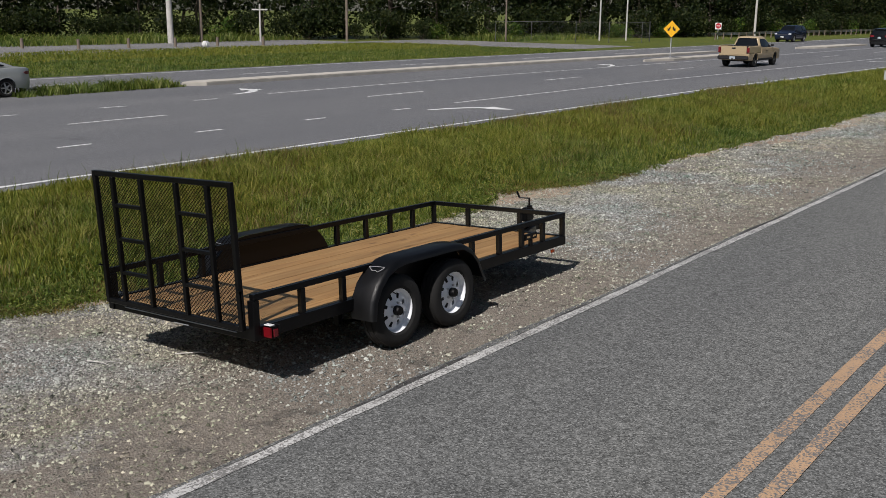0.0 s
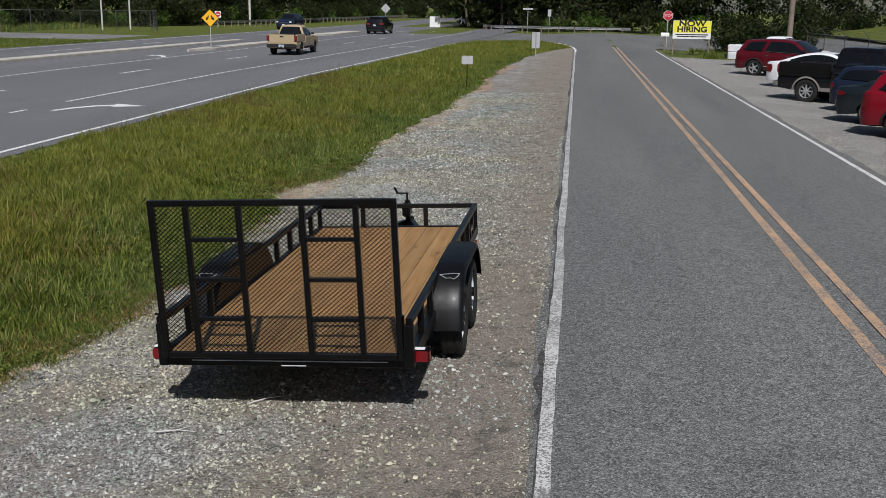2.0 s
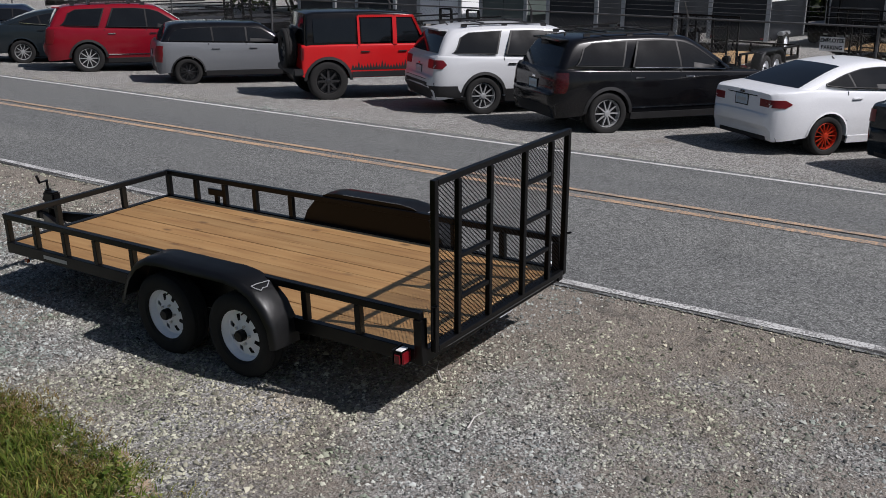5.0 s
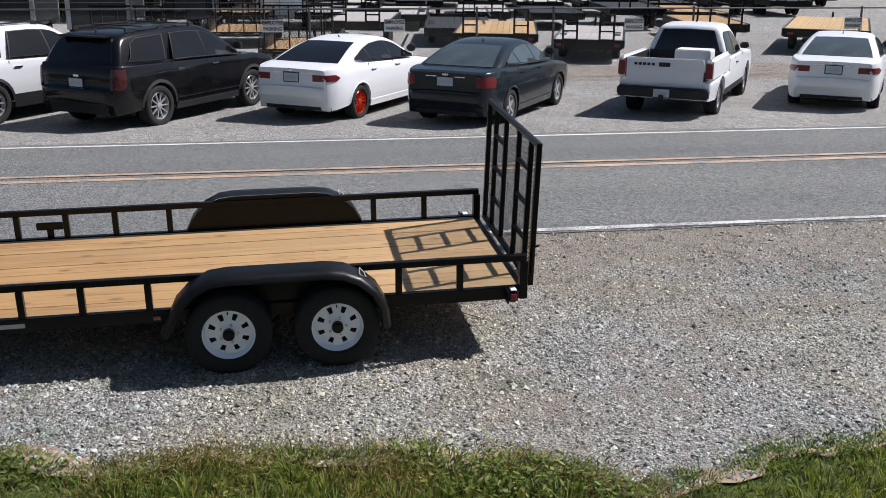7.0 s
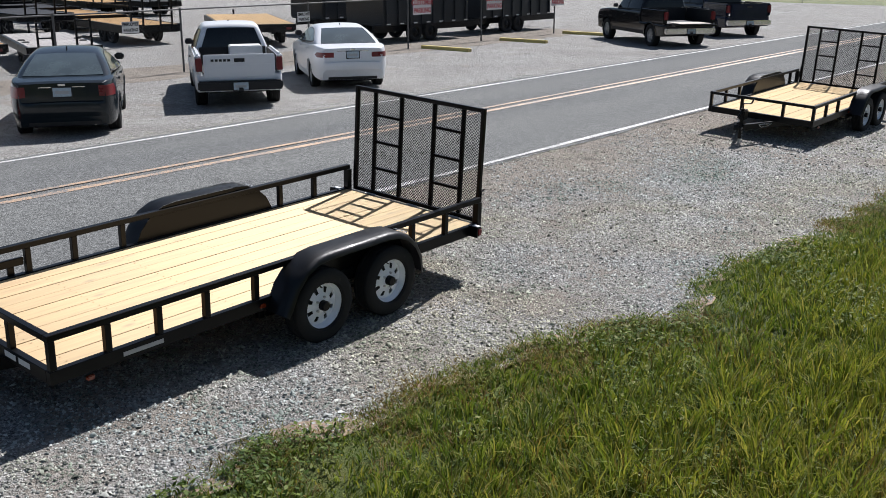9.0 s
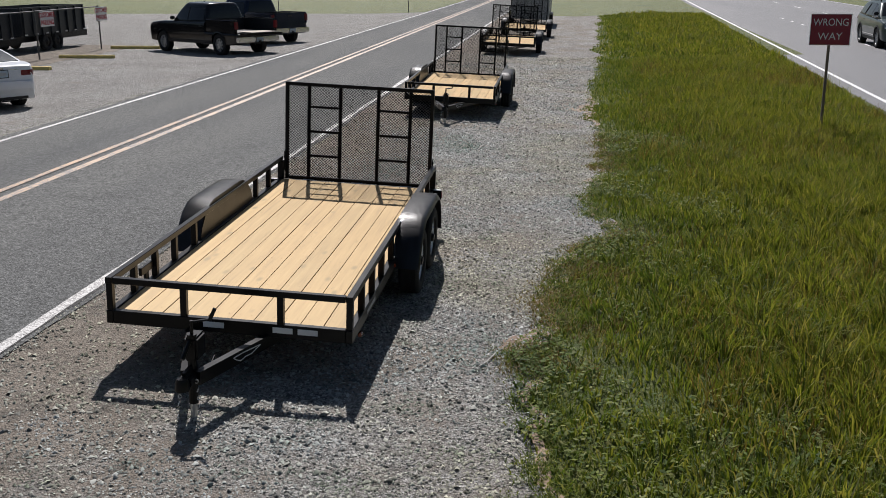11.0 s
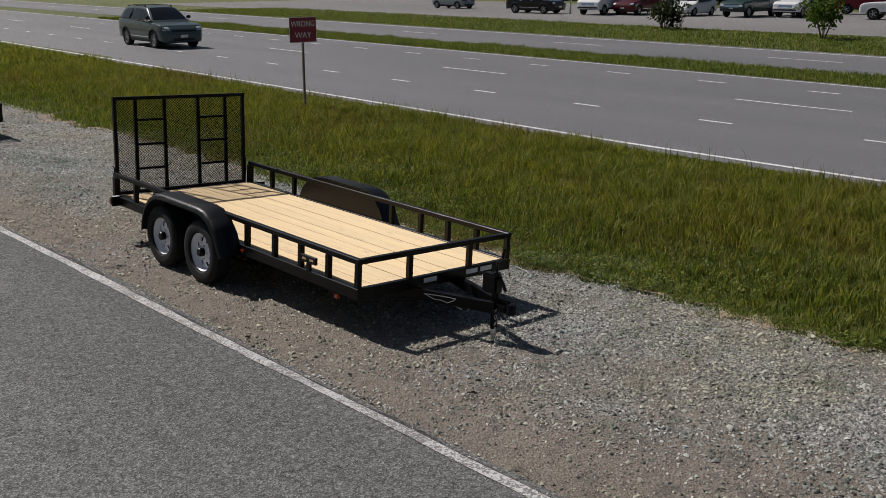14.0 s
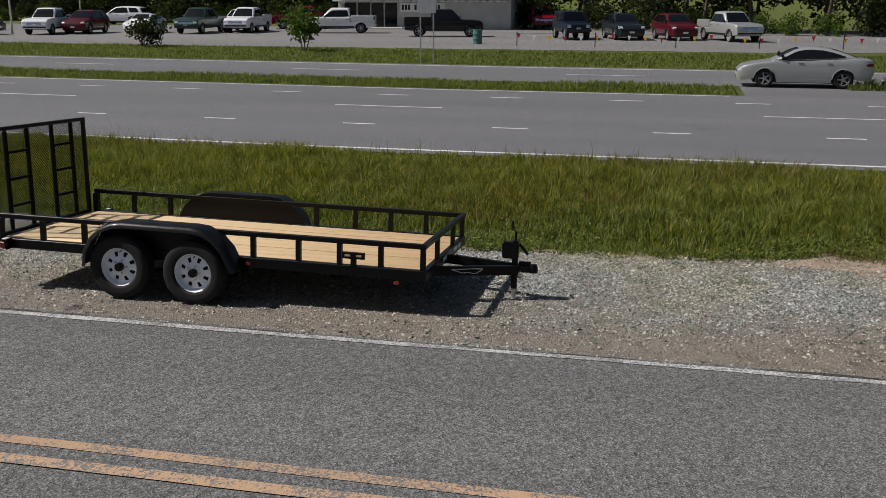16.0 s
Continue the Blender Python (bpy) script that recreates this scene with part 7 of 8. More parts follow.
flatbed(5.5, 2.4, yard(19.6, -4.6, -104), "black flatbed trailer with a yellow pine deck")
flatbed(5.6, 1.95, yard(18.5, -7.1, -110), "black flatbed trailer with a weathered grey deck", GREY_DECK, 0.68)
flatbed(6.6, 2.5, yard(19.8, -15.3, -122), "black deck-over trailer with new boards", PINE, 0.82, False)
utility_trailer(3.9, yard(18.0, 1.2, -98) , "small black utility trailer nose to the back of the yard", False, (1.2, 1.9), "trailers in the sales yard")
utility_trailer(3.9, yard(17.9, 5.6, -95), "small black utility trailer standing behind the fence", False, (1.2, 1.9), "trailers in the sales yard")
utility_trailer(3.9, yard(24.0, 3.0, -95), "small black utility trailer in the second row", False, (1.2, 1.9), "trailers in the sales yard")


def dump_trailer(L, W, H, m, label, mat=DARK_WALL, cut=False):
    root = thing("dump_trailer", m, label, "trailer", "dump trailers in the yard")
    z = 0.70
    for s in (-1, 1):
        bm = bmesh.new()
        outline = [(0, z), (L, z), (L, z + H * (0.55 if cut else 1.0)), (L * 0.55, z + H), (0, z + H)]
        prism(bm, outline, s * W / 2 - 0.03, s * W / 2 + 0.03, lambda u, v, d: Vector((d, u, v)))
        part("side_wall", bm, mat, root)
        for k in range(8):
            y = 0.15 + (L - 0.3) * k / 7
            part("stake", rbox(s * (W / 2 + 0.065) - 0.034, s * (W / 2 + 0.065) + 0.034, y - 0.04, y + 0.04, z - 0.05, z + H * (0.95 if not cut or k < 4 else 0.5), 0.006), mat, root)
        part("frame_beam", rbox(s * 0.55 - 0.06, s * 0.55 + 0.06, -0.1, L + 0.9, z - 0.32, z - 0.06, 0.008), BLACK, root)
        for y in (L * 0.36, L * 0.36 + 0.85):
            yard_wheels(root, y, s, W / 2 - 0.05, BLACK)
        for k in range(7):
            y = 0.2 + (L - 0.4) * k / 6
            part("reflector", rbox(s * (W / 2 + 0.1) - 0.002, s * (W / 2 + 0.1) + 0.002, y - 0.1, y + 0.1, z - 0.01, z + 0.03, 0.0008), SIGN_WHITE, root)
    part("floor", rbox(-W / 2 + 0.031, W / 2 - 0.031, 0.0, L, z - 0.058, z + 0.004, 0.006), mat, root)
    part("front_wall", rbox(-W / 2 + 0.031, W / 2 - 0.031, L - 0.06, L - 0.001, z + 0.006, z + H * (0.54 if cut else 0.99), 0.006), mat, root)
    part("rear_door", rbox(-W / 2 + 0.031, W / 2 - 0.031, 0.001, 0.06, z + 0.006, z + H * 0.99, 0.006), mat, root)
    return root


dump_trailer(4.6, 2.0, 0.95, yard(18.5, -19.3, 176), "black dump trailer with stake sides and reflectors")
dump_trailer(4.9, 2.0, 1.05, yard(18.6, -25.2, 178), "black dump trailer with high sides")
dump_trailer(4.9, 2.0, 1.05, yard(23.0, -20.5, 176), "black dump trailer in the second row")
dump_trailer(3.3, 1.8, 0.62, yard(23.5, 41.5, -97), "black roll-off box with a sloping top", cut=True)


def cargo_trailer(L, W, H, m, mat, label):
    root = thing("cargo_trailer", m, label, "trailer", "enclosed trailers in the yard")
    soft(part("box_body", rbox(-W / 2, W / 2, 0, L, 0.45, H, 0.05, 3), mat, root), 40)
    for s in (-1, 1):
        part("corner_trim", rbox(s * (W / 2 + 0.003) - 0.012, s * (W / 2 + 0.003) + 0.012, -0.012, 0.09, 0.45, H - 0.03, 0.004), GALV, root)
        part("corner_trim", rbox(s * (W / 2 + 0.003) - 0.012, s * (W / 2 + 0.003) + 0.012, L - 0.09, L + 0.012, 0.45, H - 0.03, 0.004), GALV, root)
        part("roof_trim", rbox(s * (W / 2 + 0.004) - 0.014, s * (W / 2 + 0.004) + 0.014, 0, L, H - 0.11, H - 0.02, 0.005), SIGN_WHITE, root)
        part("wheel_guard", rbox(s * (W / 2 + 0.1) - 0.1, s * (W / 2 + 0.1) + 0.1, L * 0.35 - 0.45, L * 0.35 + 0.45, 0.60, 0.72, 0.03, 2), GALV, root)
        yard_wheels(root, L * 0.35, s, W / 2 + 0.1)
        part("door_hinge", rbox(s * (W / 2 - 0.06) - 0.02, s * (W / 2 - 0.06) + 0.02, -0.02, -0.001, 0.6, H - 0.3, 0.003), GALV, root)
    part("door_seam", rbox(-0.008, 0.008, -0.006, 0.004, 0.5, H - 0.15, 0.001), BLACK_MATT, root)
    for s in (-1, 1):
        part("rear_post", rbox(s * (W / 2 - 0.02) - 0.075, s * (W / 2 - 0.02) + 0.075, -0.055, -0.021, 0.46, H - 0.02, 0.006), GREY_BOX, root, "grey aluminium corner post")
    part("rear_header", rbox(-W / 2 - 0.05, W / 2 + 0.05, -0.085, -0.022, H - 0.019, H + 0.05, 0.006), GREY_BOX, root, "grey aluminium header")
    part("roof_vent", rbox(-0.18, 0.18, L * 0.45, L * 0.45 + 0.36, H + 0.001, H + 0.09, 0.03, 2), SIGN_WHITE, root)
    for s in (-1, 1):
        part("tongue_beam", bar(bmesh.new(), (s * 0.5, L - 0.2, 0.42), (s * 0.05, L + 1.1, 0.42), 0.06, 0.1), BLACK, root)
        part("tail_light", rbox(s * (W / 2 - 0.14) - 0.08, s * (W / 2 - 0.14) + 0.08, -0.014, -0.001, 0.50, 0.57, 0.003), RED_LENS, root)
    return root


GREEN_GREY = plain("sage_metal_panel", (0.10, 0.125, 0.115), 0.45, 0.1, var=0.1, scale=1.5, bump=0.05)
for i, (x, y, mt, lb) in enumerate([(25.0, 25.2, DARK_WALL, "black enclosed cargo trailer with pale trim"), (25.2, 22.2, DARK_WALL, "black enclosed cargo trailer with pale trim"), (25.4, 19.2, SIDING, "white enclosed cargo trailer with grey posts"),
                                    (25.6, 16.4, GREEN_GREY, "sage grey enclosed cargo trailer"), (25.8, 13.6, DARK_WALL, "black enclosed cargo trailer with pale trim"), (25.8, 10.6, DARK_WALL, "black enclosed cargo trailer with pale trim"),
                                    (26.2, 7.6, DARK_WALL, "black enclosed cargo trailer with pale trim"), (31.0, 5.0, DARK_WALL, "black enclosed cargo trailer deep in the yard"), (32.0, 1.5, SIDING, "white enclosed cargo trailer deep in the yard")]):
    cargo_trailer(4.2, 2.0, 1.84 + 0.05 * (i % 3), yard(x, y, -90), mt, lb)
# rows of stock further back: frames, decks and folded ramps
def stock_trailer(L, W, z, m, deck_mat, label, ramp):
    root = thing("flatbed_trailer", m, label, "trailer", "trailers in the sales yard")
    n = round(W / 0.25)
    pw, me = W / n, None
    for i in range(n):
        p = part("deck_plank", box(bmesh.new(), -pw / 2 + 0.006, pw / 2 - 0.006, 0, L, z - 0.04, z), deck_mat, root) if me is None else new("deck_plank", me)
        me, p.parent, p.location = p.data, root, (-W / 2 + pw * (i + 0.5), 0, 0)
    for s in (-1, 1):
        part("side_beam", rbox(s * (W / 2 + 0.04) - 0.035, s * (W / 2 + 0.04) + 0.035, -0.05, L, z - 0.26, z + 0.02, 0.006), BLACK, root)
        part("tongue_beam", bar(bmesh.new(), (s * 0.5, L, z - 0.25), (s * 0.05, L + 1.3, z - 0.27), 0.07, 0.12), BLACK, root)
        for y in (L * 0.32, L * 0.32 + 0.86):
            yard_wheels(root, y, s, W / 2 - 0.15, BLACK)
        if ramp:
            bm = bmesh.new()
            for k in (-0.22, 0.22):
                bar(bm, (s * W * 0.27 + k, -0.08, z - 0.2), (s * W * 0.27 + k, -0.16, z + ramp), 0.06, 0.06)
            for h in range(5):
                bar(bm, (s * W * 0.27 - 0.22, -0.1 - 0.015 * h, z + ramp * h / 4), (s * W * 0.27 + 0.22, -0.1 - 0.015 * h, z + ramp * h / 4), 0.05, 0.05)
            part("ramp", bm, BLACK, root)
        else:
            bm = bmesh.new()
            bar(bm, (s * W / 2, 0, z + 0.38), (s * W / 2, L, z + 0.38), 0.05, 0.05)
            for k in range(5):
                bar(bm, (s * W / 2, L * k / 4, z), (s * W / 2, L * k / 4, z + 0.36), 0.05, 0.05)
            part("side_rail", bm, BLACK, root)
    part("tail_beam", rbox(-W / 2, W / 2, -0.045, -0.002, z - 0.28, z - 0.01, 0.006), BLACK, root)
    part("head_beam", rbox(-W / 2, W / 2, L + 0.002, L + 0.06, z - 0.2, z + 0.12, 0.006), BLACK, root)
    return root


rnd = random.Random(31)
for gx_, ya, yb in ((23.5, -13.5, 1.5), (30.5, -16.0, 9.0), (38.0, -24.0, 12.0), (45.5, -30.0, 14.0), (53.0, -34.0, 10.0)):
    y = ya
    while y < yb:
        if not (gx_ == 23.5 and -11.5 < y < -6.5):
            stock_trailer(5.0 + rnd.random(), 2.0 + 0.2 * rnd.random(), 0.6 + 0.3 * rnd.random(), yard(gx_ + rnd.uniform(-0.5, 0.5), y, -100 + rnd.uniform(-3, 3)), rnd.choice((PINE, GREY_DECK, GREY_DECK, BLACK_MATT)),
                          "black trailer with a plank deck standing in the yard's rows", rnd.choice((0, 0.9, 1.3)))
        y += 2.9 + rnd.random() * 0.5


for x, y, z, ramp in ((18.6, 10.2, 0.62, 0), (18.4, 13.4, 0.60, 0.9), (18.8, 16.6, 0.64, 0), (18.5, 19.8, 0.62, 0), (18.7, 23.2, 0.66, 0.9), (19.0, 26.6, 0.62, 0), (19.2, 30.4, 0.64, 0)):
    stock_trailer(4.6, 2.0, z, yard(x, y, -97), BLACK_MATT, "black railed trailer standing close behind the fence", ramp)


def dirt_edge(y):
    return 14.55 + wob(y, 3.1, 0.5)


lawn_v, lawn_f = [], []
for y in steps(82, 118, 2.0):
    for k in range(13):
        x = 30.4 + 4.0 * k
        rise = 1.7 * min(1.0, max(0.0, (y - 84.0) / 30.0)) * min(1.0, 0.35 + k / 3.0)
        lawn_v.append((x, y, land(x) - 0.03 + rise + 0.12 * noise.noise((x * 0.2, y * 0.2, 3.0)) * (rise > 0)))
for j in range(len(lawn_v) // 13 - 1):
    for k in range(12):
        q = 13 * j + k
        lawn_f.append((q, q + 1, q + 14, q + 13))
tagged(soft(raw("lawn_slope", lawn_v, lawn_f, SOIL), 60), "mown green lawn rising behind the yard", "lawn", kind="structure")

YARD_DIRT = gravel("trodden_yard_dirt", -900.0, -899.0)
sheet("dirt_strip", dirt_edge, lambda y: 17.6 + wob(y, 5.1, 0.6), steps(-30, 30, 0.5), 6, 0.005, YARD_DIRT, "trodden tan dirt strip along the yard fence", "dirt")
# trailers standing in line on the shoulder behind the second one
utility_trailer(3.7, parked_trailer_pose(-1.3, -29.6), "small black utility trailer on the shoulder, gate raised", False, (1.0, 1.8))
utility_trailer(3.7, parked_trailer_pose(-1.5, -39.0), "small black utility trailer further along the shoulder", False, (1.0, 1.8))
cargo_trailer(4.9, 2.1, 2.4, parked_trailer_pose(-1.3, -51.0), GREY_BOX, "grey enclosed cargo trailer on the shoulder")


# ---------------------------------------------------------------- buildings
def ribbed_wall(name, x, y0, y1, h, face, material, parent, pitch=0.30, deep=0.035):
    """Metal siding with raised ribs, in the plane y = x, from y0 to y1 across, its face towards face."""
    v, f = [], []
    pts = []
    n = round(abs(y1 - y0) / pitch)
    for i in range(n):
        y = y0 + (y1 - y0) * i / n
        s = (y1 - y0) / n
        pts += [(y, 0), (y + s * 0.72, 0), (y + s * 0.78, deep), (y + s * 0.94, deep)]
    pts.append((y1, 0))
    for y, d in pts:
        v += [(y, x + face * d, -0.1), (y, x + face * d, h)]
    for i in range(len(pts) - 1):
        f.append((2 * i, 2 * i + 2, 2 * i + 3, 2 * i + 1))
    return raw(name, v, f, material, parent)


hall = thing("metal_building", Matrix.Translation((0, 0, -0.04)), "large white ribbed-metal building beyond the fence", "building")
ribbed_wall("wall", 69.0, 30.0, 62.0, 6.0, -1, SIDING, hall)
part("wall", rbox(30.05, 61.9, 69.05, 75.0, -0.1, 5.98, 0.02), SIDING, hall)
bm = bmesh.new()
prism(bm, [(68.5, 6.0), (75.4, 6.0), (72.0, 7.0)], 29.6, 62.4, lambda u, v, d: Vector((d, u, v)))
part("roof", bm, GALV, hall)
part("gutter", rbox(29.6, 62.4, 68.45, 68.65, 5.85, 6.0, 0.02), SIGN_WHITE, hall)
door = part("door", rbox(46.2, 48.6, 68.90, 68.96, -0.05, 2.2, 0.01), SIDING, hall, "white metal door")
for x in (46.15, 48.65):
    part("door_frame", rbox(x - 0.05, x + 0.05, 68.86, 68.955, -0.05, 2.3, 0.006), GREY_BOX, door)
part("door_head", rbox(46.1, 48.7, 68.86, 68.955, 2.31, 2.4, 0.006), GREY_BOX, door)
ac = thing("air_conditioner", Matrix.Translation((36.6, 51.6, -0.04)), "grey metal air-conditioning unit on a stand", "air conditioner")
soft(part("housing", rbox(-0.75, 0.75, -0.9, 0.9, 0.25, 1.55, 0.03, 2), GREY_BOX, ac), 40)
part("duct", rbox(-0.45, 0.45, -0.6, 0.3, 1.55, 2.15, 0.04, 2), GALV, ac)
for k in range(7):
    part("louvre", rbox(-0.765, -0.752, -0.7, 0.7, 0.45 + 0.14 * k, 0.50 + 0.14 * k, 0.003), BLACK_MATT, ac)
for s in (-1, 1):
    part("stand", rbox(-0.7, 0.7, s * 0.7 - 0.05, s * 0.7 + 0.05, -0.02, 0.25, 0.006), GALV, ac)

shop = thing("shop_building", Matrix.Translation((-77.5, -14.4, 0)), "low pale shop with dark glass front and awning", "building")
part("wall", rbox(-9.0, 0.0, -7.8, 7.8, -0.1, 3.6, 0.02), plain("pale_render", (0.50, 0.50, 0.48), 0.8, var=0.12, scale=0.8, bump=0.15), shop)
part("roof", rbox(-9.3, 1.6, -8.2, 8.2, 3.61, 3.85, 0.02), GALV, shop)
for k in range(26):
    y = -7.9 + 15.8 * k / 26
    part("awning_strip", rbox(0.02, 1.35, y + 0.01, y + 0.40, 2.32 + 0.002 * (k % 2), 2.42, 0.01), SIGN_WHITE if k % 2 else SIDING, shop)
for k in range(4):
    y = -7.2 + 1.25 * k
    w = part("window", rbox(0.002, 0.05, y, y + 1.12, 0.12, 2.2, 0.008), GLASS, shop, "dark shop window")
    part("window_frame", rbox(0.003, 0.07, y + 1.125, y + 1.24, 0.08, 2.25, 0.006), GREY_BOX, w)
board = part("sign_board", rbox(0.004, 0.08, -2.1, 2.0, 1.45, 2.2, 0.008), SIGN_WHITE, shop, "white sign board with dark bars")
for k, y in enumerate((-1.9, -1.62, -1.34, -0.75, -0.45, -0.15, 0.45, 0.75, 1.05, 1.35)):
    part("text_bar", rbox(0.081, 0.085, y, y + 0.2, 1.6, 2.05, 0.001), INK, board)
for y in (-6.0, -5.0, -4.0):
    part("bollard", rod(bmesh.new(), (1.9, y, -0.05), (1.9, y, 1.0), 0.07, 10), SIGN_WHITE, shop)
part("step", rbox(0.01, 2.3, -7.8, 0.5, -0.08, 0.14, 0.02), CONCRETE, shop)
barrel = thing("barrel", Matrix.Translation((-53.0, -4.8, 0)), "teal and white steel drum on the lot's edge", "barrel")
bm = bmesh.new()
lathe(bm, [(0, 0), (0.29, 0), (0.3, 0.03), (0.29, 0.06), (0.29, 0.3), (0.3, 0.32), (0.29, 0.34), (0.29, 0.6), (0.3, 0.62), (0.29, 0.64), (0.29, 0.9), (0.28, 0.9), (0.27, 0.87), (0, 0.87)], Matrix(), 20)
soft(part("drum", bm, plain("teal_drum_paint", (0.06, 0.16, 0.15), 0.5, var=0.2, bump=0.1), barrel))
pennants = thing("pennant_string", Matrix(), "string of small red and white pennants along the lot", "bunting")
for k in range(30):
    y = -2.0 + 28.0 * k / 30
    x = lot_edge(y) - 3.5
    z = 0.75 - 0.16 * math.sin(math.pi * ((k % 6) / 6))
    part("pennant", slab(bmesh.new(), [Vector((x, y, z)), Vector((x, y + 0.22, z)), Vector((x + 0.02, y + 0.11, z - 0.30))], 0.002, 0.004), (SIGN_RED, SIGN_WHITE, SIGN_YELLOW)[k % 3], pennants)
bm = bmesh.new()
for k in range(6):
    ya, yb = -2.0 + 28.0 * k / 6, -2.0 + 28.0 * (k + 1) / 6
    rod(bm, (lot_edge(ya) - 3.5, ya, 0.0), (lot_edge(ya) - 3.5, ya, 0.85), 0.03, 6)
    rod(bm, (lot_edge(ya) - 3.5, ya, 0.76), (lot_edge(yb) - 3.5, yb, 0.76), 0.006, 4)
part("line", bm, BLACK_MATT, pennants)
kerb = tagged(part("white_stone", rbox(-58.5, -57.9, 47.0, 47.5, -0.02, 0.45, 0.12, 2), SIGN_WHITE, None), "pale painted stone on the far grass strip", "stone")

# ---------------------------------------------------------------- trees and shrubs
def fast_mesh(name, verts, tris, material, label="", category="", kind="", parent=None):
    me = bpy.data.meshes.new(name)
    me.vertices.add(len(verts))
    me.vertices.foreach_set("co", np.asarray(verts, np.float32).ravel())
    me.loops.add(tris.size)
    me.loops.foreach_set("vertex_index", tris.ravel().astype(np.int32))
    me.polygons.add(len(tris))
    me.polygons.foreach_set("loop_start", np.arange(0, tris.size, tris.shape[1], dtype=np.int32))
    me.update(calc_edges=True)
    me.materials.append(material)
    ob = new(name, me)
    ob.parent = parent
    return tagged(ob, label, category, kind=kind)


def leaf_cloud(rng, centres, radii, per, size):
    """Small folded leaves gathered in lobes; each is its own island."""
    pts = []
    for c, r in zip(centres, radii):
        n = int(per * r ** 2)
        d = rng.normal(size=(n, 3))
        d /= np.linalg.norm(d, axis=1)[:, None]
        rad = r * (0.55 + 0.5 * rng.random(n) ** 0.6) * (1 + 0.25 * np.sin(5 * d[:, 0] + 3 * d[:, 2] + c[0]))
        pts.append(np.asarray(c) + d * rad[:, None] * np.array([1, 1, 0.85]))
    p = np.concatenate(pts)
    n = len(p)
    a = rng.normal(size=(n, 3))
    a /= np.linalg.norm(a, axis=1)[:, None]
    b = np.cross(a, rng.normal(size=(n, 3)))
    b /= np.linalg.norm(b, axis=1)[:, None]
    s = size * (0.6 + 0.8 * rng.random(n))[:, None]
    v = np.stack([p - a * s, p + b * s * 0.55, p + a * s, p - b * s * 0.55], axis=1).reshape(-1, 3)
    k = np.arange(n)[:, None] * 4
    return v, np.concatenate([k + np.array([0, 1, 2]), k + np.array([0, 2, 3])])


def tree_limbs(rng, h, r, limbs):
    bm = bmesh.new()
    at = Vector((0, 0, -0.2))
    pts = [at]
    for i in range(5):
        at = at + Vector((rng.normal() * 0.12, rng.normal() * 0.12, h / 5))
        pts.append(at)
    for i in range(5):
        rod(bm, pts[i], pts[i + 1], r * (1 - 0.17 * i), 7, r * (1 - 0.17 * (i + 1)))
    ends = []
    for k in range(limbs):
        u = 0.25 + 0.7 * k / limbs
        i = min(int(u * 5), 4)
        p = pts[i].lerp(pts[i + 1], u * 5 - i)
        a = rng.random() * 2 * math.pi
        ln = h * (0.32 - 0.16 * u) * (0.8 + 0.5 * rng.random())
        q = p + Vector((math.cos(a) * ln, math.sin(a) * ln, ln * 0.45))
        m = p.lerp(q, 0.5) + Vector((0, 0, -0.1 * ln))
        rod(bm, p, m, r * 0.35, 5, r * 0.24)
        rod(bm, m, q, r * 0.24, 5, r * 0.08)
        ends.append(q)
    return bm, ends, pts[-1]


def make_tree(seed, h, spread, low, per=95, size=0.21, mat=LEAF):
    """One tree with trunk, limbs and a ragged crown; low: how far down the leaves reach."""
    rng = np.random.default_rng(seed)
    bm, ends, top = tree_limbs(rng, h * 0.85, 0.035 * h * 0.6, 9)
    root = thing("tree", Matrix(), "leafy green tree with dense low foliage at the wood's edge", "tree", "trees of the wood")
    part("trunk", bm, BARK, root)
    cs, rs = [tuple(top)], [spread * 0.38]
    for e in ends:
        cs.append((e.x, e.y, max(e.z, low + 0.3)))
        rs.append(spread * (0.26 + 0.18 * rng.random()))
    for k in range(7):
        a = rng.random() * 2 * math.pi
        d = spread * 0.55 * rng.random() ** 0.5
        cs.append((d * math.cos(a), d * math.sin(a), low + (h - low) * rng.random() * 0.8))
        rs.append(spread * (0.22 + 0.2 * rng.random()))
    v, t = leaf_cloud(rng, cs, rs, per, size)
    v[:, 2] = np.maximum(v[:, 2], 0.02)
    fast_mesh("crown", v, t, mat, parent=root)
    return root


def make_shrub(seed, r, h, per, size, label, mat):
    rng = np.random.default_rng(seed)
    root = thing("shrub", Matrix(), label, "shrub", "shrubs")
    bm = bmesh.new()
    for k in range(6):
        a = 2 * math.pi * k / 6
        rod(bm, (0.05 * math.cos(a), 0.05 * math.sin(a), -0.1), (r * 0.5 * math.cos(a + 0.4), r * 0.5 * math.sin(a + 0.4), h * 0.7), 0.03, 5, 0.01)
    part("stem", bm, BARK, root)
    cs = [(r * 0.5 * rng.normal() * 0.7, r * 0.5 * rng.normal() * 0.7, h * (0.3 + 0.5 * rng.random())) for _ in range(9)]
    v, t = leaf_cloud(rng, cs, [r * (0.35 + 0.25 * rng.random()) for _ in cs], per, size)
    v[:, 2] = np.maximum(v[:, 2], 0.02)
    fast_mesh("foliage", v, t, mat, parent=root)
    return root


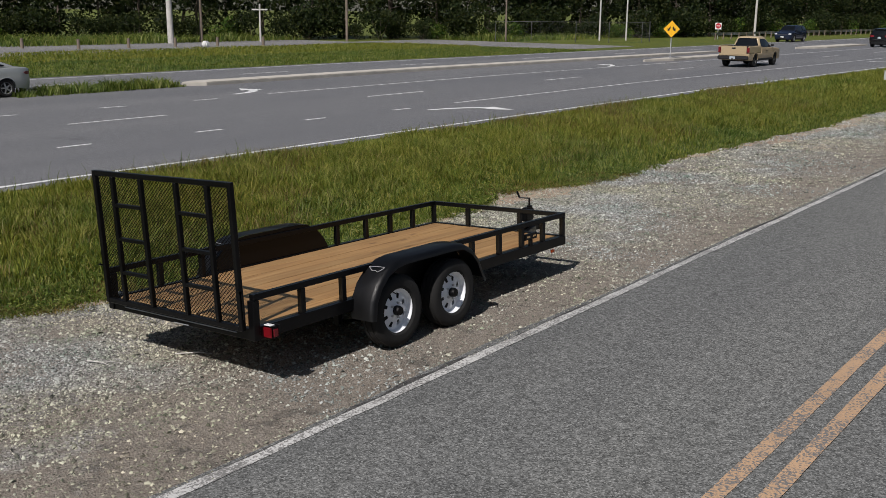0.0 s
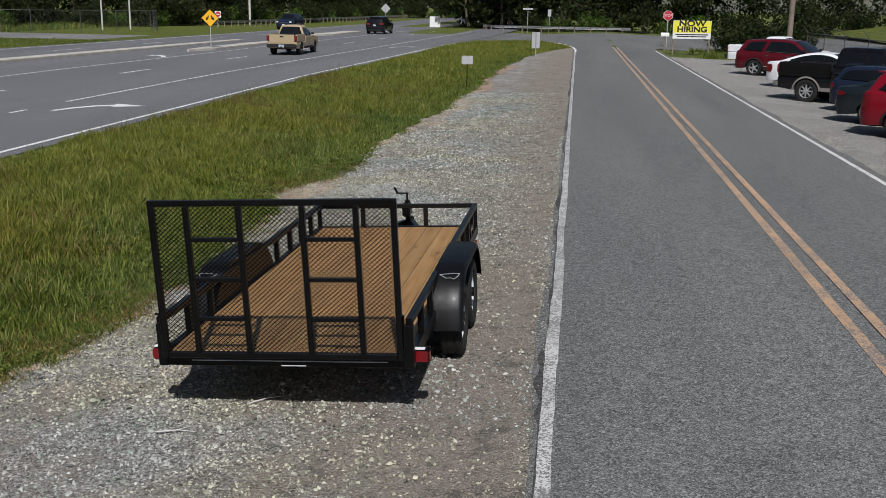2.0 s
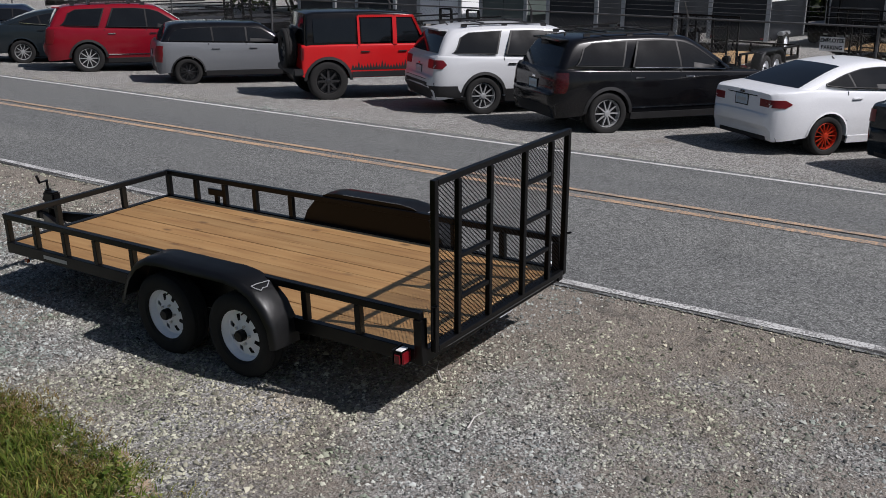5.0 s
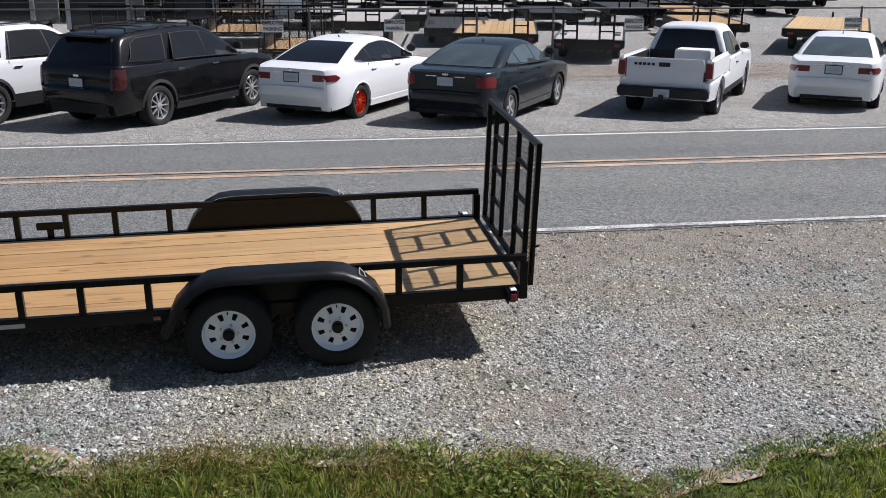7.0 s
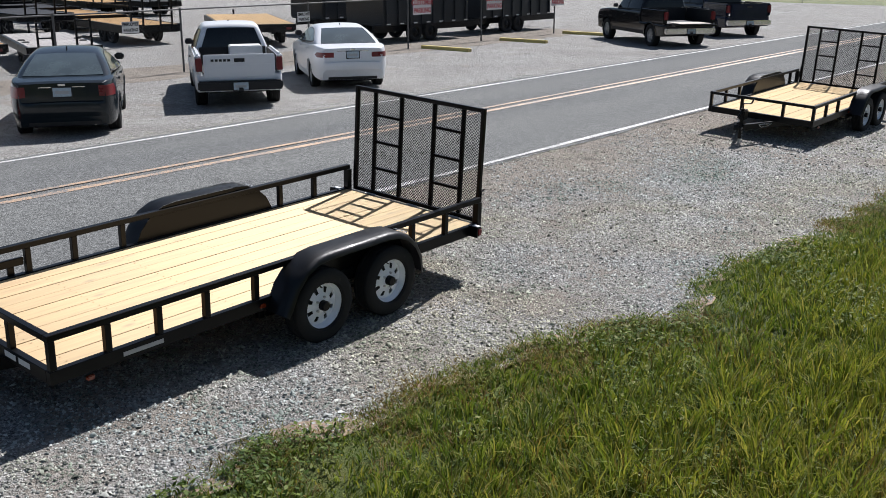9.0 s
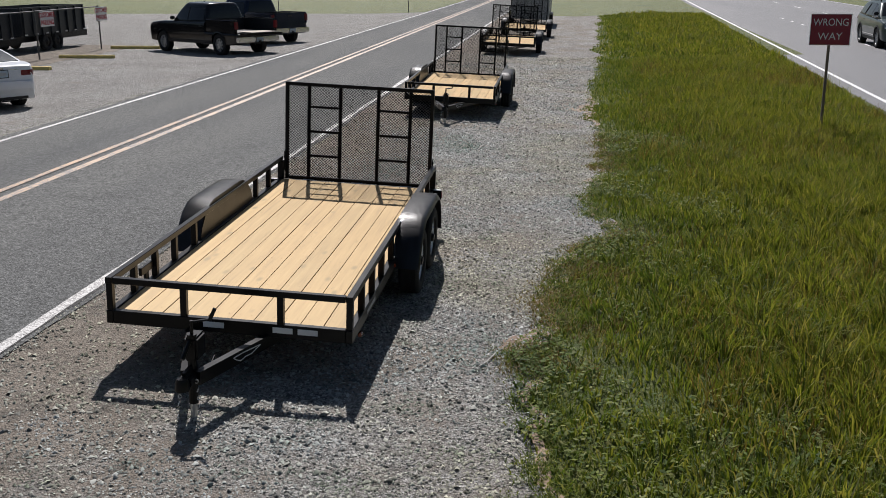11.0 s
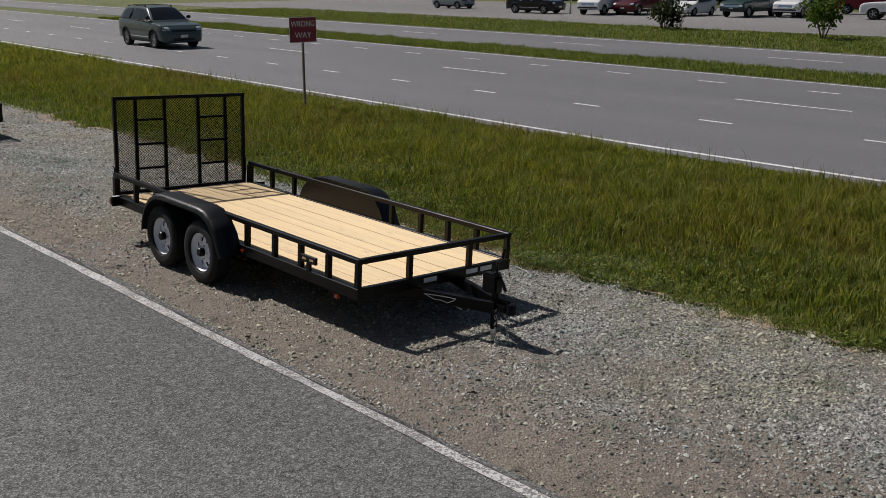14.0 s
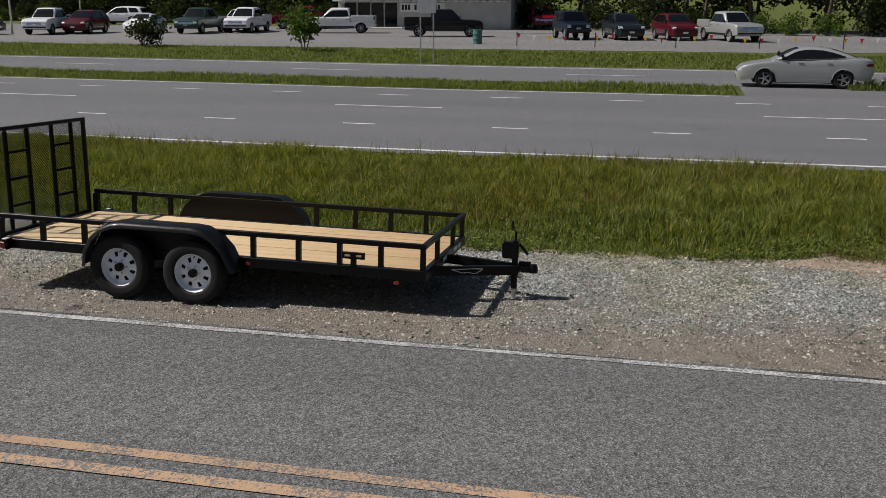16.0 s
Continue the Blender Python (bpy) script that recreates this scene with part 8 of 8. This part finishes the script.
PROTO = [make_tree(11, 9.5, 3.6, 0.8), make_tree(12, 11.0, 4.2, 1.2), make_tree(13, 8.0, 3.2, 0.5), make_tree(14, 10.0, 3.8, 0.9)]
SHRUB = [make_shrub(21, 1.7, 2.4, 190, 0.13, "dense green undergrowth at the wood's edge", LEAF), make_shrub(22, 1.3, 1.7, 240, 0.12, "dense green undergrowth at the wood's edge", LEAF_BUSH), make_shrub(23, 2.2, 3.0, 170, 0.145, "tall dark undergrowth at the wood's edge", LEAF)]
EDGE = [(-112, -95), (-106, -75), (-101, -55), (-97, -38), (-93, -26), (-86, -14), (-81, -2), (-76, 8), (-71, 18), (-72, 28), (-78, 36), (-84, 45), (-76, 56), (-69.5, 65), (-64, 73), (-59, 81), (-55, 92), (-51, 103), (-48, 114), (-45, 128), (-41, 145), (-40, 165), (-39, 190), (-38, 212), (-26, 222), (-8, 224), (8, 222), (20, 205)]
EDGE2 = [(-9, 158), (-6, 136), (-5, 121), (2, 119), (9, 118), (16, 117), (24, 116), (32, 118)]
wood_rng = random.Random(5)
used = set()


def plant(protos, x, y, smin, smax):
    p = wood_rng.choice(protos)
    m = Matrix.Translation((x, y, land(x) - 0.02)) @ Matrix.Rotation(wood_rng.random() * 6.28, 4, "Z")
    k = smin + (smax - smin) * wood_rng.random()
    if p.name not in used:
        used.add(p.name)
        p.matrix_world = m
        return p
    c = copy_thing(p, m)
    c.scale = (k, k, k)
    return c


def along(points, gap):
    out = []
    for (x0, y0), (x1, y1) in zip(points, points[1:]):
        d = math.hypot(x1 - x0, y1 - y0)
        n = max(1, round(d / gap))
        out += [(x0 + (x1 - x0) * i / n, y0 + (y1 - y0) * i / n) for i in range(n)]
    return out


for x, y in along(EDGE, 4.6) + along(EDGE2, 4.6):
    plant(PROTO, x - 2.5 * wood_rng.random() - 1.5, y + 2.0 * wood_rng.random() + (3 if x > -20 else 0), 0.85, 1.2)
for x, y in along(EDGE, 6.5) + along(EDGE2, 6.5):
    plant(PROTO, x - 7 - 3 * wood_rng.random(), y + 2 * wood_rng.random() + (6 if x > -20 else 0), 1.0, 1.4)
for x, y in along(EDGE, 2.6) + along(EDGE2, 2.6):
    plant(SHRUB, x + 1.2 * wood_rng.random(), y + wood_rng.random(), 0.7, 1.3)
for k in range(9):
    plant(PROTO, 28.0 + 5.0 * k + wood_rng.random(), 119.0 + 3.0 * wood_rng.random(), 0.8, 1.1)
    plant(SHRUB, 28.5 + 5.0 * k + wood_rng.random(), 117.5 + wood_rng.random(), 0.9, 1.3)
EDGE3 = [(-94, -100), (-91, -70), (-89.5, -45), (-88.5, -24)]
for x, y in along(EDGE3, 4.0):
    plant(PROTO, x - 1.5 * wood_rng.random(), y + wood_rng.random(), 0.8, 1.1)
for x, y in along(EDGE3, 2.8):
    plant(SHRUB, x + 1.5, y + wood_rng.random(), 0.7, 1.2)
for x, y in ((36.5, 29.0), (37.5, 25.0), (38.0, 20.5), (38.5, 16.0), (39.0, 11.0), (35.0, 37.5), (35.5, 33.0), (38.0, 31.0)):
    plant(PROTO, x, y, 0.8, 0.95)
for x, y in ((11.5, 66.0), (13.0, 63.5), (14.5, 61.5), (16.0, 64.5), (12.6, 60.5), (27.4, 70.5)):
    plant(SHRUB[:1] + SHRUB[2:], x, y, 0.6, 1.0)
for x, y in ((32.6, 33.6), (34.2, 32.2), (35.6, 30.4), (36.6, 27.6), (37.2, 24.6), (33.4, 36.4), (36.0, 33.6), (37.4, 21.8), (37.6, 19.0), (37.8, 16.2), (38.0, 13.4), (38.2, 10.6), (38.4, 7.8)):
    plant(SHRUB[:1] + SHRUB[2:], x, y, 1.5, 2.0)
bush = make_shrub(31, 1.15, 1.6, 420, 0.10, "small dark rounded bush on the far grass strip", LEAF)
bush.matrix_world = Matrix.Translation((-44.8, -23.2, -0.02))
bush = make_shrub(32, 1.5, 2.7, 260, 0.11, "young leafy tree-like bush on the far grass strip", LEAF_BUSH)
bush.matrix_world = Matrix.Translation((-43.5, -12.7, -0.02))

# ---------------------------------------------------------------- grass
grass_rng = np.random.default_rng(77)
LX, LZ = np.array(CX), np.array(CZ)


def blades(name, x, y, h, w, lean, label, material=GRASS, clump=0.0):
    """Bent blades of grass, three triangles each."""
    n = len(x)
    z = np.interp(x, LX, LZ) - 0.02
    a = grass_rng.random(n) * 2 * np.pi
    bx, by = np.cos(a), np.sin(a)
    c = a + grass_rng.normal(size=n) * 0.9
    if clump:
        # blades lean away from the heart of their tuft, and tufts differ in height
        ci, cj = np.floor(x / clump), np.floor(y / clump)
        r1, r2, r3 = (np.modf(np.abs(np.sin(ci * p + cj * q) * 43758.5453))[0] for p, q in ((12.9898, 78.233), (39.346, 11.135), (73.156, 52.235)))
        dx, dy = x - (ci + 0.2 + 0.6 * r1) * clump, y - (cj + 0.2 + 0.6 * r2) * clump
        c = np.arctan2(dy, dx) + grass_rng.normal(size=n) * 0.5
        h = h * (0.55 + 0.95 * r3)
    ox, oy = np.cos(c) * lean * h, np.sin(c) * lean * h
    base = np.stack([x, y, z], 1)
    side = np.stack([bx * w / 2, by * w / 2, np.zeros(n)], 1)
    mid = base + np.stack([ox * 0.35, oy * 0.35, 0.6 * h], 1)
    tip = base + np.stack([ox, oy, h * (1 - 0.35 * np.minimum(lean, 1) ** 2)], 1)
    v = np.stack([base - side, base + side, mid - side * 0.75, mid + side * 0.75, tip], 1).reshape(-1, 3)
    k = np.arange(n)[:, None] * 5
    t = np.concatenate([k + np.array([0, 1, 3]), k + np.array([0, 3, 2]), k + np.array([2, 3, 4])])
    return fast_mesh(name, v, t, material, label, "grass", "stuff")


def lump(x, y, s, seed):
    """A cheap smooth field between 0 and 1."""
    return 0.5 + 0.25 * (np.sin(x * s + seed) * np.cos(y * s * 0.83 + 1.7 * seed) + np.sin((x + y) * s * 0.57 + 2.1 * seed) + 0.6 * np.sin((x * 1.9 - y * 1.3) * s + seed * 3.3) * np.cos(y * s * 2.1)) / 1.3 * 1.0


def verge(name, y0, y1, per, wide, label):
    n = int(per * (y1 - y0) * 6.6)
    y = y0 + (y1 - y0) * grass_rng.random(n)
    yy = np.linspace(y0 - 1, y1 + 1, int((y1 - y0) * 12) + 30)
    e = np.interp(y, yy, [grass_edge(q) for q in yy])
    o = np.array([bend(q) for q in yy])
    near = np.interp(y, yy, -9.7 + o)
    u = grass_rng.random(n) ** 0.9
    x = e + 0.10 - u * (e + 0.10 - near)
    d = e - x
    thin = np.clip(d / 0.5, 0, 1)
    f = lump(x, y, 1.7, 2.0) * 0.6 + lump(x, y, 4.3, 5.0) * 0.4
    keep = grass_rng.random(n) < (0.75 + 0.25 * thin) * (0.62 + 0.7 * f)
    x, y, d, f = x[keep], y[keep], d[keep], f[keep]
    m = len(x)
    h = (0.065 + 0.15 * np.clip(d / 2.2, 0, 1) - 0.08 * np.clip((d - 4.2) / 1.6, 0, 1)) * (0.45 + 1.05 * f) * (0.6 + 0.7 * grass_rng.random(m))
    w, lean = wide * (0.7 + 0.7 * grass_rng.random(m)), 0.25 + 0.75 * grass_rng.random(m) ** 1.4
    green = d + 1.6 * (lump(x, y, 1.1, 3.0) - 0.5) + 0.9 * grass_rng.normal(size=m) < 1.3
    for k, mat in ((green, GRASS), (~green, GRASS_DRY)):
        blades(name, x[k], y[k], h[k], w[k], lean[k], label, mat, clump=0.21 if wide < 0.03 else 0.5)


VERGE = "uncut green and yellow grass of the roadside verge"
verge("verge_grass", -9.0, 15.0, 1350, 0.0115, VERGE)
verge("verge_grass", 15.0, 34.0, 850, 0.013, VERGE)
verge("verge_grass", -24.0, -9.0, 850, 0.013, VERGE)
verge("verge_grass", 34.0, 60.0, 320, 0.022, VERGE)
verge("verge_grass", -60.0, -24.0, 170, 0.036, VERGE)
# the verge's tip by the junction
n = 16000
y = 60 + 26.8 * grass_rng.random(n)
yy = np.linspace(59, 88, 120)
xl, xr = np.interp(y, yy, [nose(NOSE_L, q) for q in yy]), np.interp(y, yy, [min(nose(NOSE_R, q) - 0.3, grass_edge(q)) if q < 70 else nose(NOSE_R, q) - 0.15 for q in yy])
x = xl + 0.15 + (xr - xl - 0.15) * grass_rng.random(n)
blades("verge_grass", x, y, 0.07 + 0.14 * grass_rng.random(n), np.full(n, 0.035), 0.2 + 0.6 * grass_rng.random(n), VERGE, GRASS_DRY, clump=0.6)
# tall seeding stems by the carriageway
n = 1500
y = -35 + 75 * grass_rng.random(n)
x = -9.75 + np.array([bend(q) for q in y]) + np.abs(grass_rng.normal(size=n)) * 0.9
k = lump(x, y, 1.1, 8.0) > 0.52
blades("seed_stems", x[k], y[k], 0.25 + 0.28 * grass_rng.random(k.sum()), np.full(k.sum(), 0.011), 0.12 + 0.25 * grass_rng.random(k.sum()), "tall dark seeding stems beside the highway")
# brown seed heads standing over patches of the verge
SEED = turf("brown_seed_heads", [(0.10, 0.075, 0.03), (0.17, 0.125, 0.045), (0.25, 0.19, 0.075), (0.33, 0.29, 0.14)])
n = 42000
y = -24 + 60 * grass_rng.random(n)
x = -9.6 + np.array([bend(q) for q in y]) + 5.0 * grass_rng.random(n) ** 1.3
k = 0.65 * lump(x, y, 0.9, 4.0) + 0.35 * lump(x, y, 2.3, 7.0) + 0.05 * grass_rng.normal(size=n) > 0.54
blades("seed_heads", x[k], y[k], 0.17 + 0.16 * grass_rng.random(k.sum()), np.full(k.sum(), 0.0125), 0.3 + 0.5 * grass_rng.random(k.sum()), "brown seed heads of the uncut verge grass", SEED)
# weedy tufts creeping onto the gravel
tx, ty = [], []
for k in range(420):
    cy = -9 + 24 * grass_rng.random()
    cx = grass_edge(cy) - 0.06 + 0.10 * grass_rng.normal()
    m = 60
    tx.append(cx + grass_rng.normal(size=m) * 0.07)
    ty.append(cy + grass_rng.normal(size=m) * 0.09)
tx, ty = np.concatenate(tx), np.concatenate(ty)
blades("edge_tufts", tx, ty, 0.03 + 0.08 * grass_rng.random(len(tx)), np.full(len(tx), 0.010), 0.6 + 1.0 * grass_rng.random(len(tx)), "low weedy tufts spreading onto the gravel")

# rust-brown dry weeds between verge and gravel
DRY = turf("dry_weeds", [(0.12, 0.07, 0.03), (0.20, 0.13, 0.055), (0.33, 0.25, 0.11), (0.14, 0.15, 0.035)])
tx, ty = [], []
for k in range(760):
    cy = -9 + 24 * grass_rng.random()
    if lump(np.array([0.0]), np.array([cy]), 1.3, 6.0)[0] < 0.5:
        continue
    cx = grass_edge(cy) + 0.02 + 0.09 * grass_rng.normal() - (0.8 * grass_rng.random() if k % 2 else 0.0)
    tx.append(cx + grass_rng.normal(size=70) * 0.08)
    ty.append(cy + grass_rng.normal(size=70) * 0.12)
tx, ty = np.concatenate(tx), np.concatenate(ty)
blades("dry_weeds", tx, ty, 0.03 + 0.07 * grass_rng.random(len(tx)), np.full(len(tx), 0.008), 0.6 + 1.0 * grass_rng.random(len(tx)), "rust-brown dry weeds at the gravel's edge", DRY)
# low broad-leaved plants in the verge
n = 26000
y = -8 + 22 * grass_rng.random(n)
yy = np.linspace(-9, 15, 300)
x = np.interp(y, yy, [grass_edge(q) for q in yy]) + 0.05 - 2.6 * grass_rng.random(n) ** 1.6
keep = lump(x, y, 2.6, 9.0) * 0.7 + lump(x, y, 6.0, 3.0) * 0.3 > 0.52
x, y = x[keep], y[keep]
n = len(x)
z = np.interp(x, LX, LZ) + 0.02 + 0.09 * grass_rng.random(n)
p = np.stack([x, y, z], 1)
a = grass_rng.random(n) * 2 * np.pi
tilt = grass_rng.normal(size=n) * 0.35
u = np.stack([np.cos(a), np.sin(a), tilt], 1)
w = np.stack([-np.sin(a), np.cos(a), grass_rng.normal(size=n) * 0.3], 1)
s_ = (0.014 + 0.016 * grass_rng.random(n))[:, None]
v = np.stack([p - u * s_, p + w * s_ * 0.5, p + u * s_, p - w * s_ * 0.5], 1).reshape(-1, 3)
k = np.arange(n)[:, None] * 4
fast_mesh("verge_weeds", v, np.concatenate([k + np.array([0, 1, 2]), k + np.array([0, 2, 3])]), GRASS, "low broad-leaved weeds among the verge grass", "weeds", "stuff")


def strip_grass(name, x0, x1, y0, y1, per, h, wide, label, lane=True, mat=GRASS):
    n = int(per * (y1 - y0) * (x1 - x0))
    y = y0 + (y1 - y0) * grass_rng.random(n)
    x = x0 + (x1 - x0) * grass_rng.random(n)
    f = lump(x, y, 0.9, 3.0)
    if lane:
        x = x + np.array([bend(q) for q in y])
    blades(name, x, y, 0.05 + h * (0.4 + 0.9 * f) * (0.6 + 0.7 * grass_rng.random(n)), wide * (0.7 + 0.6 * grass_rng.random(n)), 0.3 + 0.7 * grass_rng.random(n), label, mat, clump=wide * 14)


strip_grass("median_grass", -26.8, -23.7, -60, 9.3, 260, 0.10, 0.022, "shaggy green median grass", True, GRASS)
strip_grass("far_strip_grass", -45.5, -34.8, -70, 66, 70, 0.085, 0.034, "green grass strip beyond the highway", True, GRASS)
strip_grass("far_strip_grass", -57.0, -45.5, 22, 66, 36, 0.12, 0.045, "green grass strip beyond the highway", True, GRASS_DRY)
strip_grass("island_tuft", -27.6, -26.2, 13.0, 20.0, 320, 0.30, 0.03, "rough grass clump at the island's tip")
strip_grass("corner_grass", 9.0, 15.5, 59.0, 68.0, 60, 0.3, 0.05, "rough grass under the banner", False)
strip_grass("wood_edge_grass", -78.0, -66.0, 35, 66, 30, 0.6, 0.06, "long weeds at the edge of the wood", False)
strip_grass("wood_edge_grass", -58.0, -50.0, 78, 100, 30, 0.6, 0.06, "long weeds at the edge of the wood", False)

# ---------------------------------------------------------------- loose stones
STONE = turf("loose_stone", [(0.10, 0.097, 0.091), (0.21, 0.205, 0.193), (0.32, 0.313, 0.296), (0.43, 0.422, 0.40), (0.58, 0.57, 0.54)])
sb = STONE.node_tree
sb.links.new(sb.nodes["Principled BSDF"].outputs[0], sb.nodes["Material Output"].inputs[0])
stone_rng = np.random.default_rng(3)
OCTA = np.array([(1, 0, 0), (-1, 0, 0), (0, 1, 0), (0, -1, 0), (0, 0, 1), (0, 0, -1)], float)
OFACE = np.array([(0, 2, 4), (2, 1, 4), (1, 3, 4), (3, 0, 4)])


def scatter_stones(name, x, y, r, dz, label):
    n = len(x)
    s = r[:, None, None] * (0.65 + 0.7 * stone_rng.random((n, 6, 1))) * np.array([1.2, 0.85, 0.95])
    v = OCTA[None] * s + stone_rng.normal(size=(n, 6, 3)) * r[:, None, None] * 0.16
    a = stone_rng.random(n) * 2 * np.pi
    t = stone_rng.normal(size=n) * 0.5
    ca, sa, ct, st = np.cos(a), np.sin(a), np.cos(t), np.sin(t)
    X, Y, Z = v[..., 0], v[..., 1], v[..., 2]
    Y, Z = Y * ct[:, None] - Z * st[:, None], Y * st[:, None] + Z * ct[:, None]
    X, Y = X * ca[:, None] - Y * sa[:, None], X * sa[:, None] + Y * ca[:, None]
    v = np.stack([X + x[:, None], Y + y[:, None], Z + (np.interp(x, LX, LZ) + dz)[:, None] + r[:, None] * 0.16], -1).reshape(-1, 3)
    f = (OFACE[None] + 6 * np.arange(n)[:, None, None]).reshape(-1, 3)
    return fast_mesh(name, v, f, STONE, label, "gravel", "stuff")


def shoulder_points(n, y0, y1):
    y = y0 + (y1 - y0) * stone_rng.random(n)
    yy = np.linspace(y0 - 1, y1 + 1, 400)
    e = np.interp(y, yy, [grass_edge(q) for q in yy])
    x = e - 0.05 + (0.92 - e) * stone_rng.random(n)
    bare = np.clip((x + 1.6) / 2.2, 0, 1)
    f = lump(x, y, 1.6, 4.0) * 0.6 + lump(x, y, 5.2, 1.0) * 0.4
    keep = stone_rng.random(n) < (1.0 - 0.91 * bare) * (0.3 + 1.15 * f)
    return x[keep], y[keep]


x, y = shoulder_points(150000, -8.0, 12.0)
scatter_stones("loose_gravel", x, y, 0.006 + 0.009 * stone_rng.random(len(x)) ** 2.0, 0.006, "loose grey crushed stones on the shoulder")
x, y = shoulder_points(21000, -8.0, 14.0)
scatter_stones("loose_gravel", x, y, 0.011 + 0.014 * stone_rng.random(len(x)) ** 2.0, 0.006, "larger loose stones on the shoulder")
x, y = shoulder_points(26000, 12.0, 30.0)
scatter_stones("loose_gravel", x, y, 0.012 + 0.014 * stone_rng.random(len(x)) ** 2.0, 0.006, "loose grey crushed stones on the shoulder")
x, y = shoulder_points(22000, -26.0, -8.0)
scatter_stones("loose_gravel", x, y, 0.012 + 0.014 * stone_rng.random(len(x)) ** 2.0, 0.006, "loose grey crushed stones on the shoulder")
n = 5200
y = -9 + 24 * stone_rng.random(n)
x = -1.1 + 1.95 * stone_rng.random(n) ** 0.7
f = lump(x, y, 2.3, 6.0) * 0.5 + lump(x, y, 5.5, 2.0) * 0.5 > 0.47
scatter_stones("loose_gravel", x[f], y[f], 0.008 + 0.013 * stone_rng.random(f.sum()) ** 2, 0.006, "scattered stones in the trodden earth")
n = 5000
y = -9 + 26 * stone_rng.random(n)
x = 0.90 + 0.06 * stone_rng.normal(size=n)
scatter_stones("edge_crumbs", x, y, 0.005 + 0.010 * stone_rng.random(n) ** 2, 0.010, "crumbled asphalt bits along the road edge")
n = 9000
y = -14 + 36 * stone_rng.random(n)
x = 6.95 + 1.9 * stone_rng.random(n) ** 1.5
scatter_stones("lot_stones", x, y, 0.008 + 0.012 * stone_rng.random(n) ** 2, 0.0, "loose stones spread beside the lot")

# twigs lying on the gravel
for x, y, a, ln in ((-1.25, 0.36, 40, 0.34), (-2.95, 4.2, 70, 0.42), (-1.75, -0.3, 10, 0.3)):
    tw = thing("twig", Matrix.Translation((x, y, land(x) + 0.022)) @ Matrix.Rotation(radians(a), 4, "Z"), "dry pale twig lying on the gravel", "twig")
    bm = rod(bmesh.new(), (-ln / 2, 0, 0), (0.02, 0.02, 0.006), 0.007, 6, 0.005)
    rod(bm, (0.02, 0.02, 0.006), (ln / 2, -0.01, 0.004), 0.005, 6, 0.002)
    rod(bm, (0.0, 0.018, 0.006), (0.10, 0.09, 0.008), 0.004, 5, 0.002)
    part("stem", bm, POLE_GREY, tw)
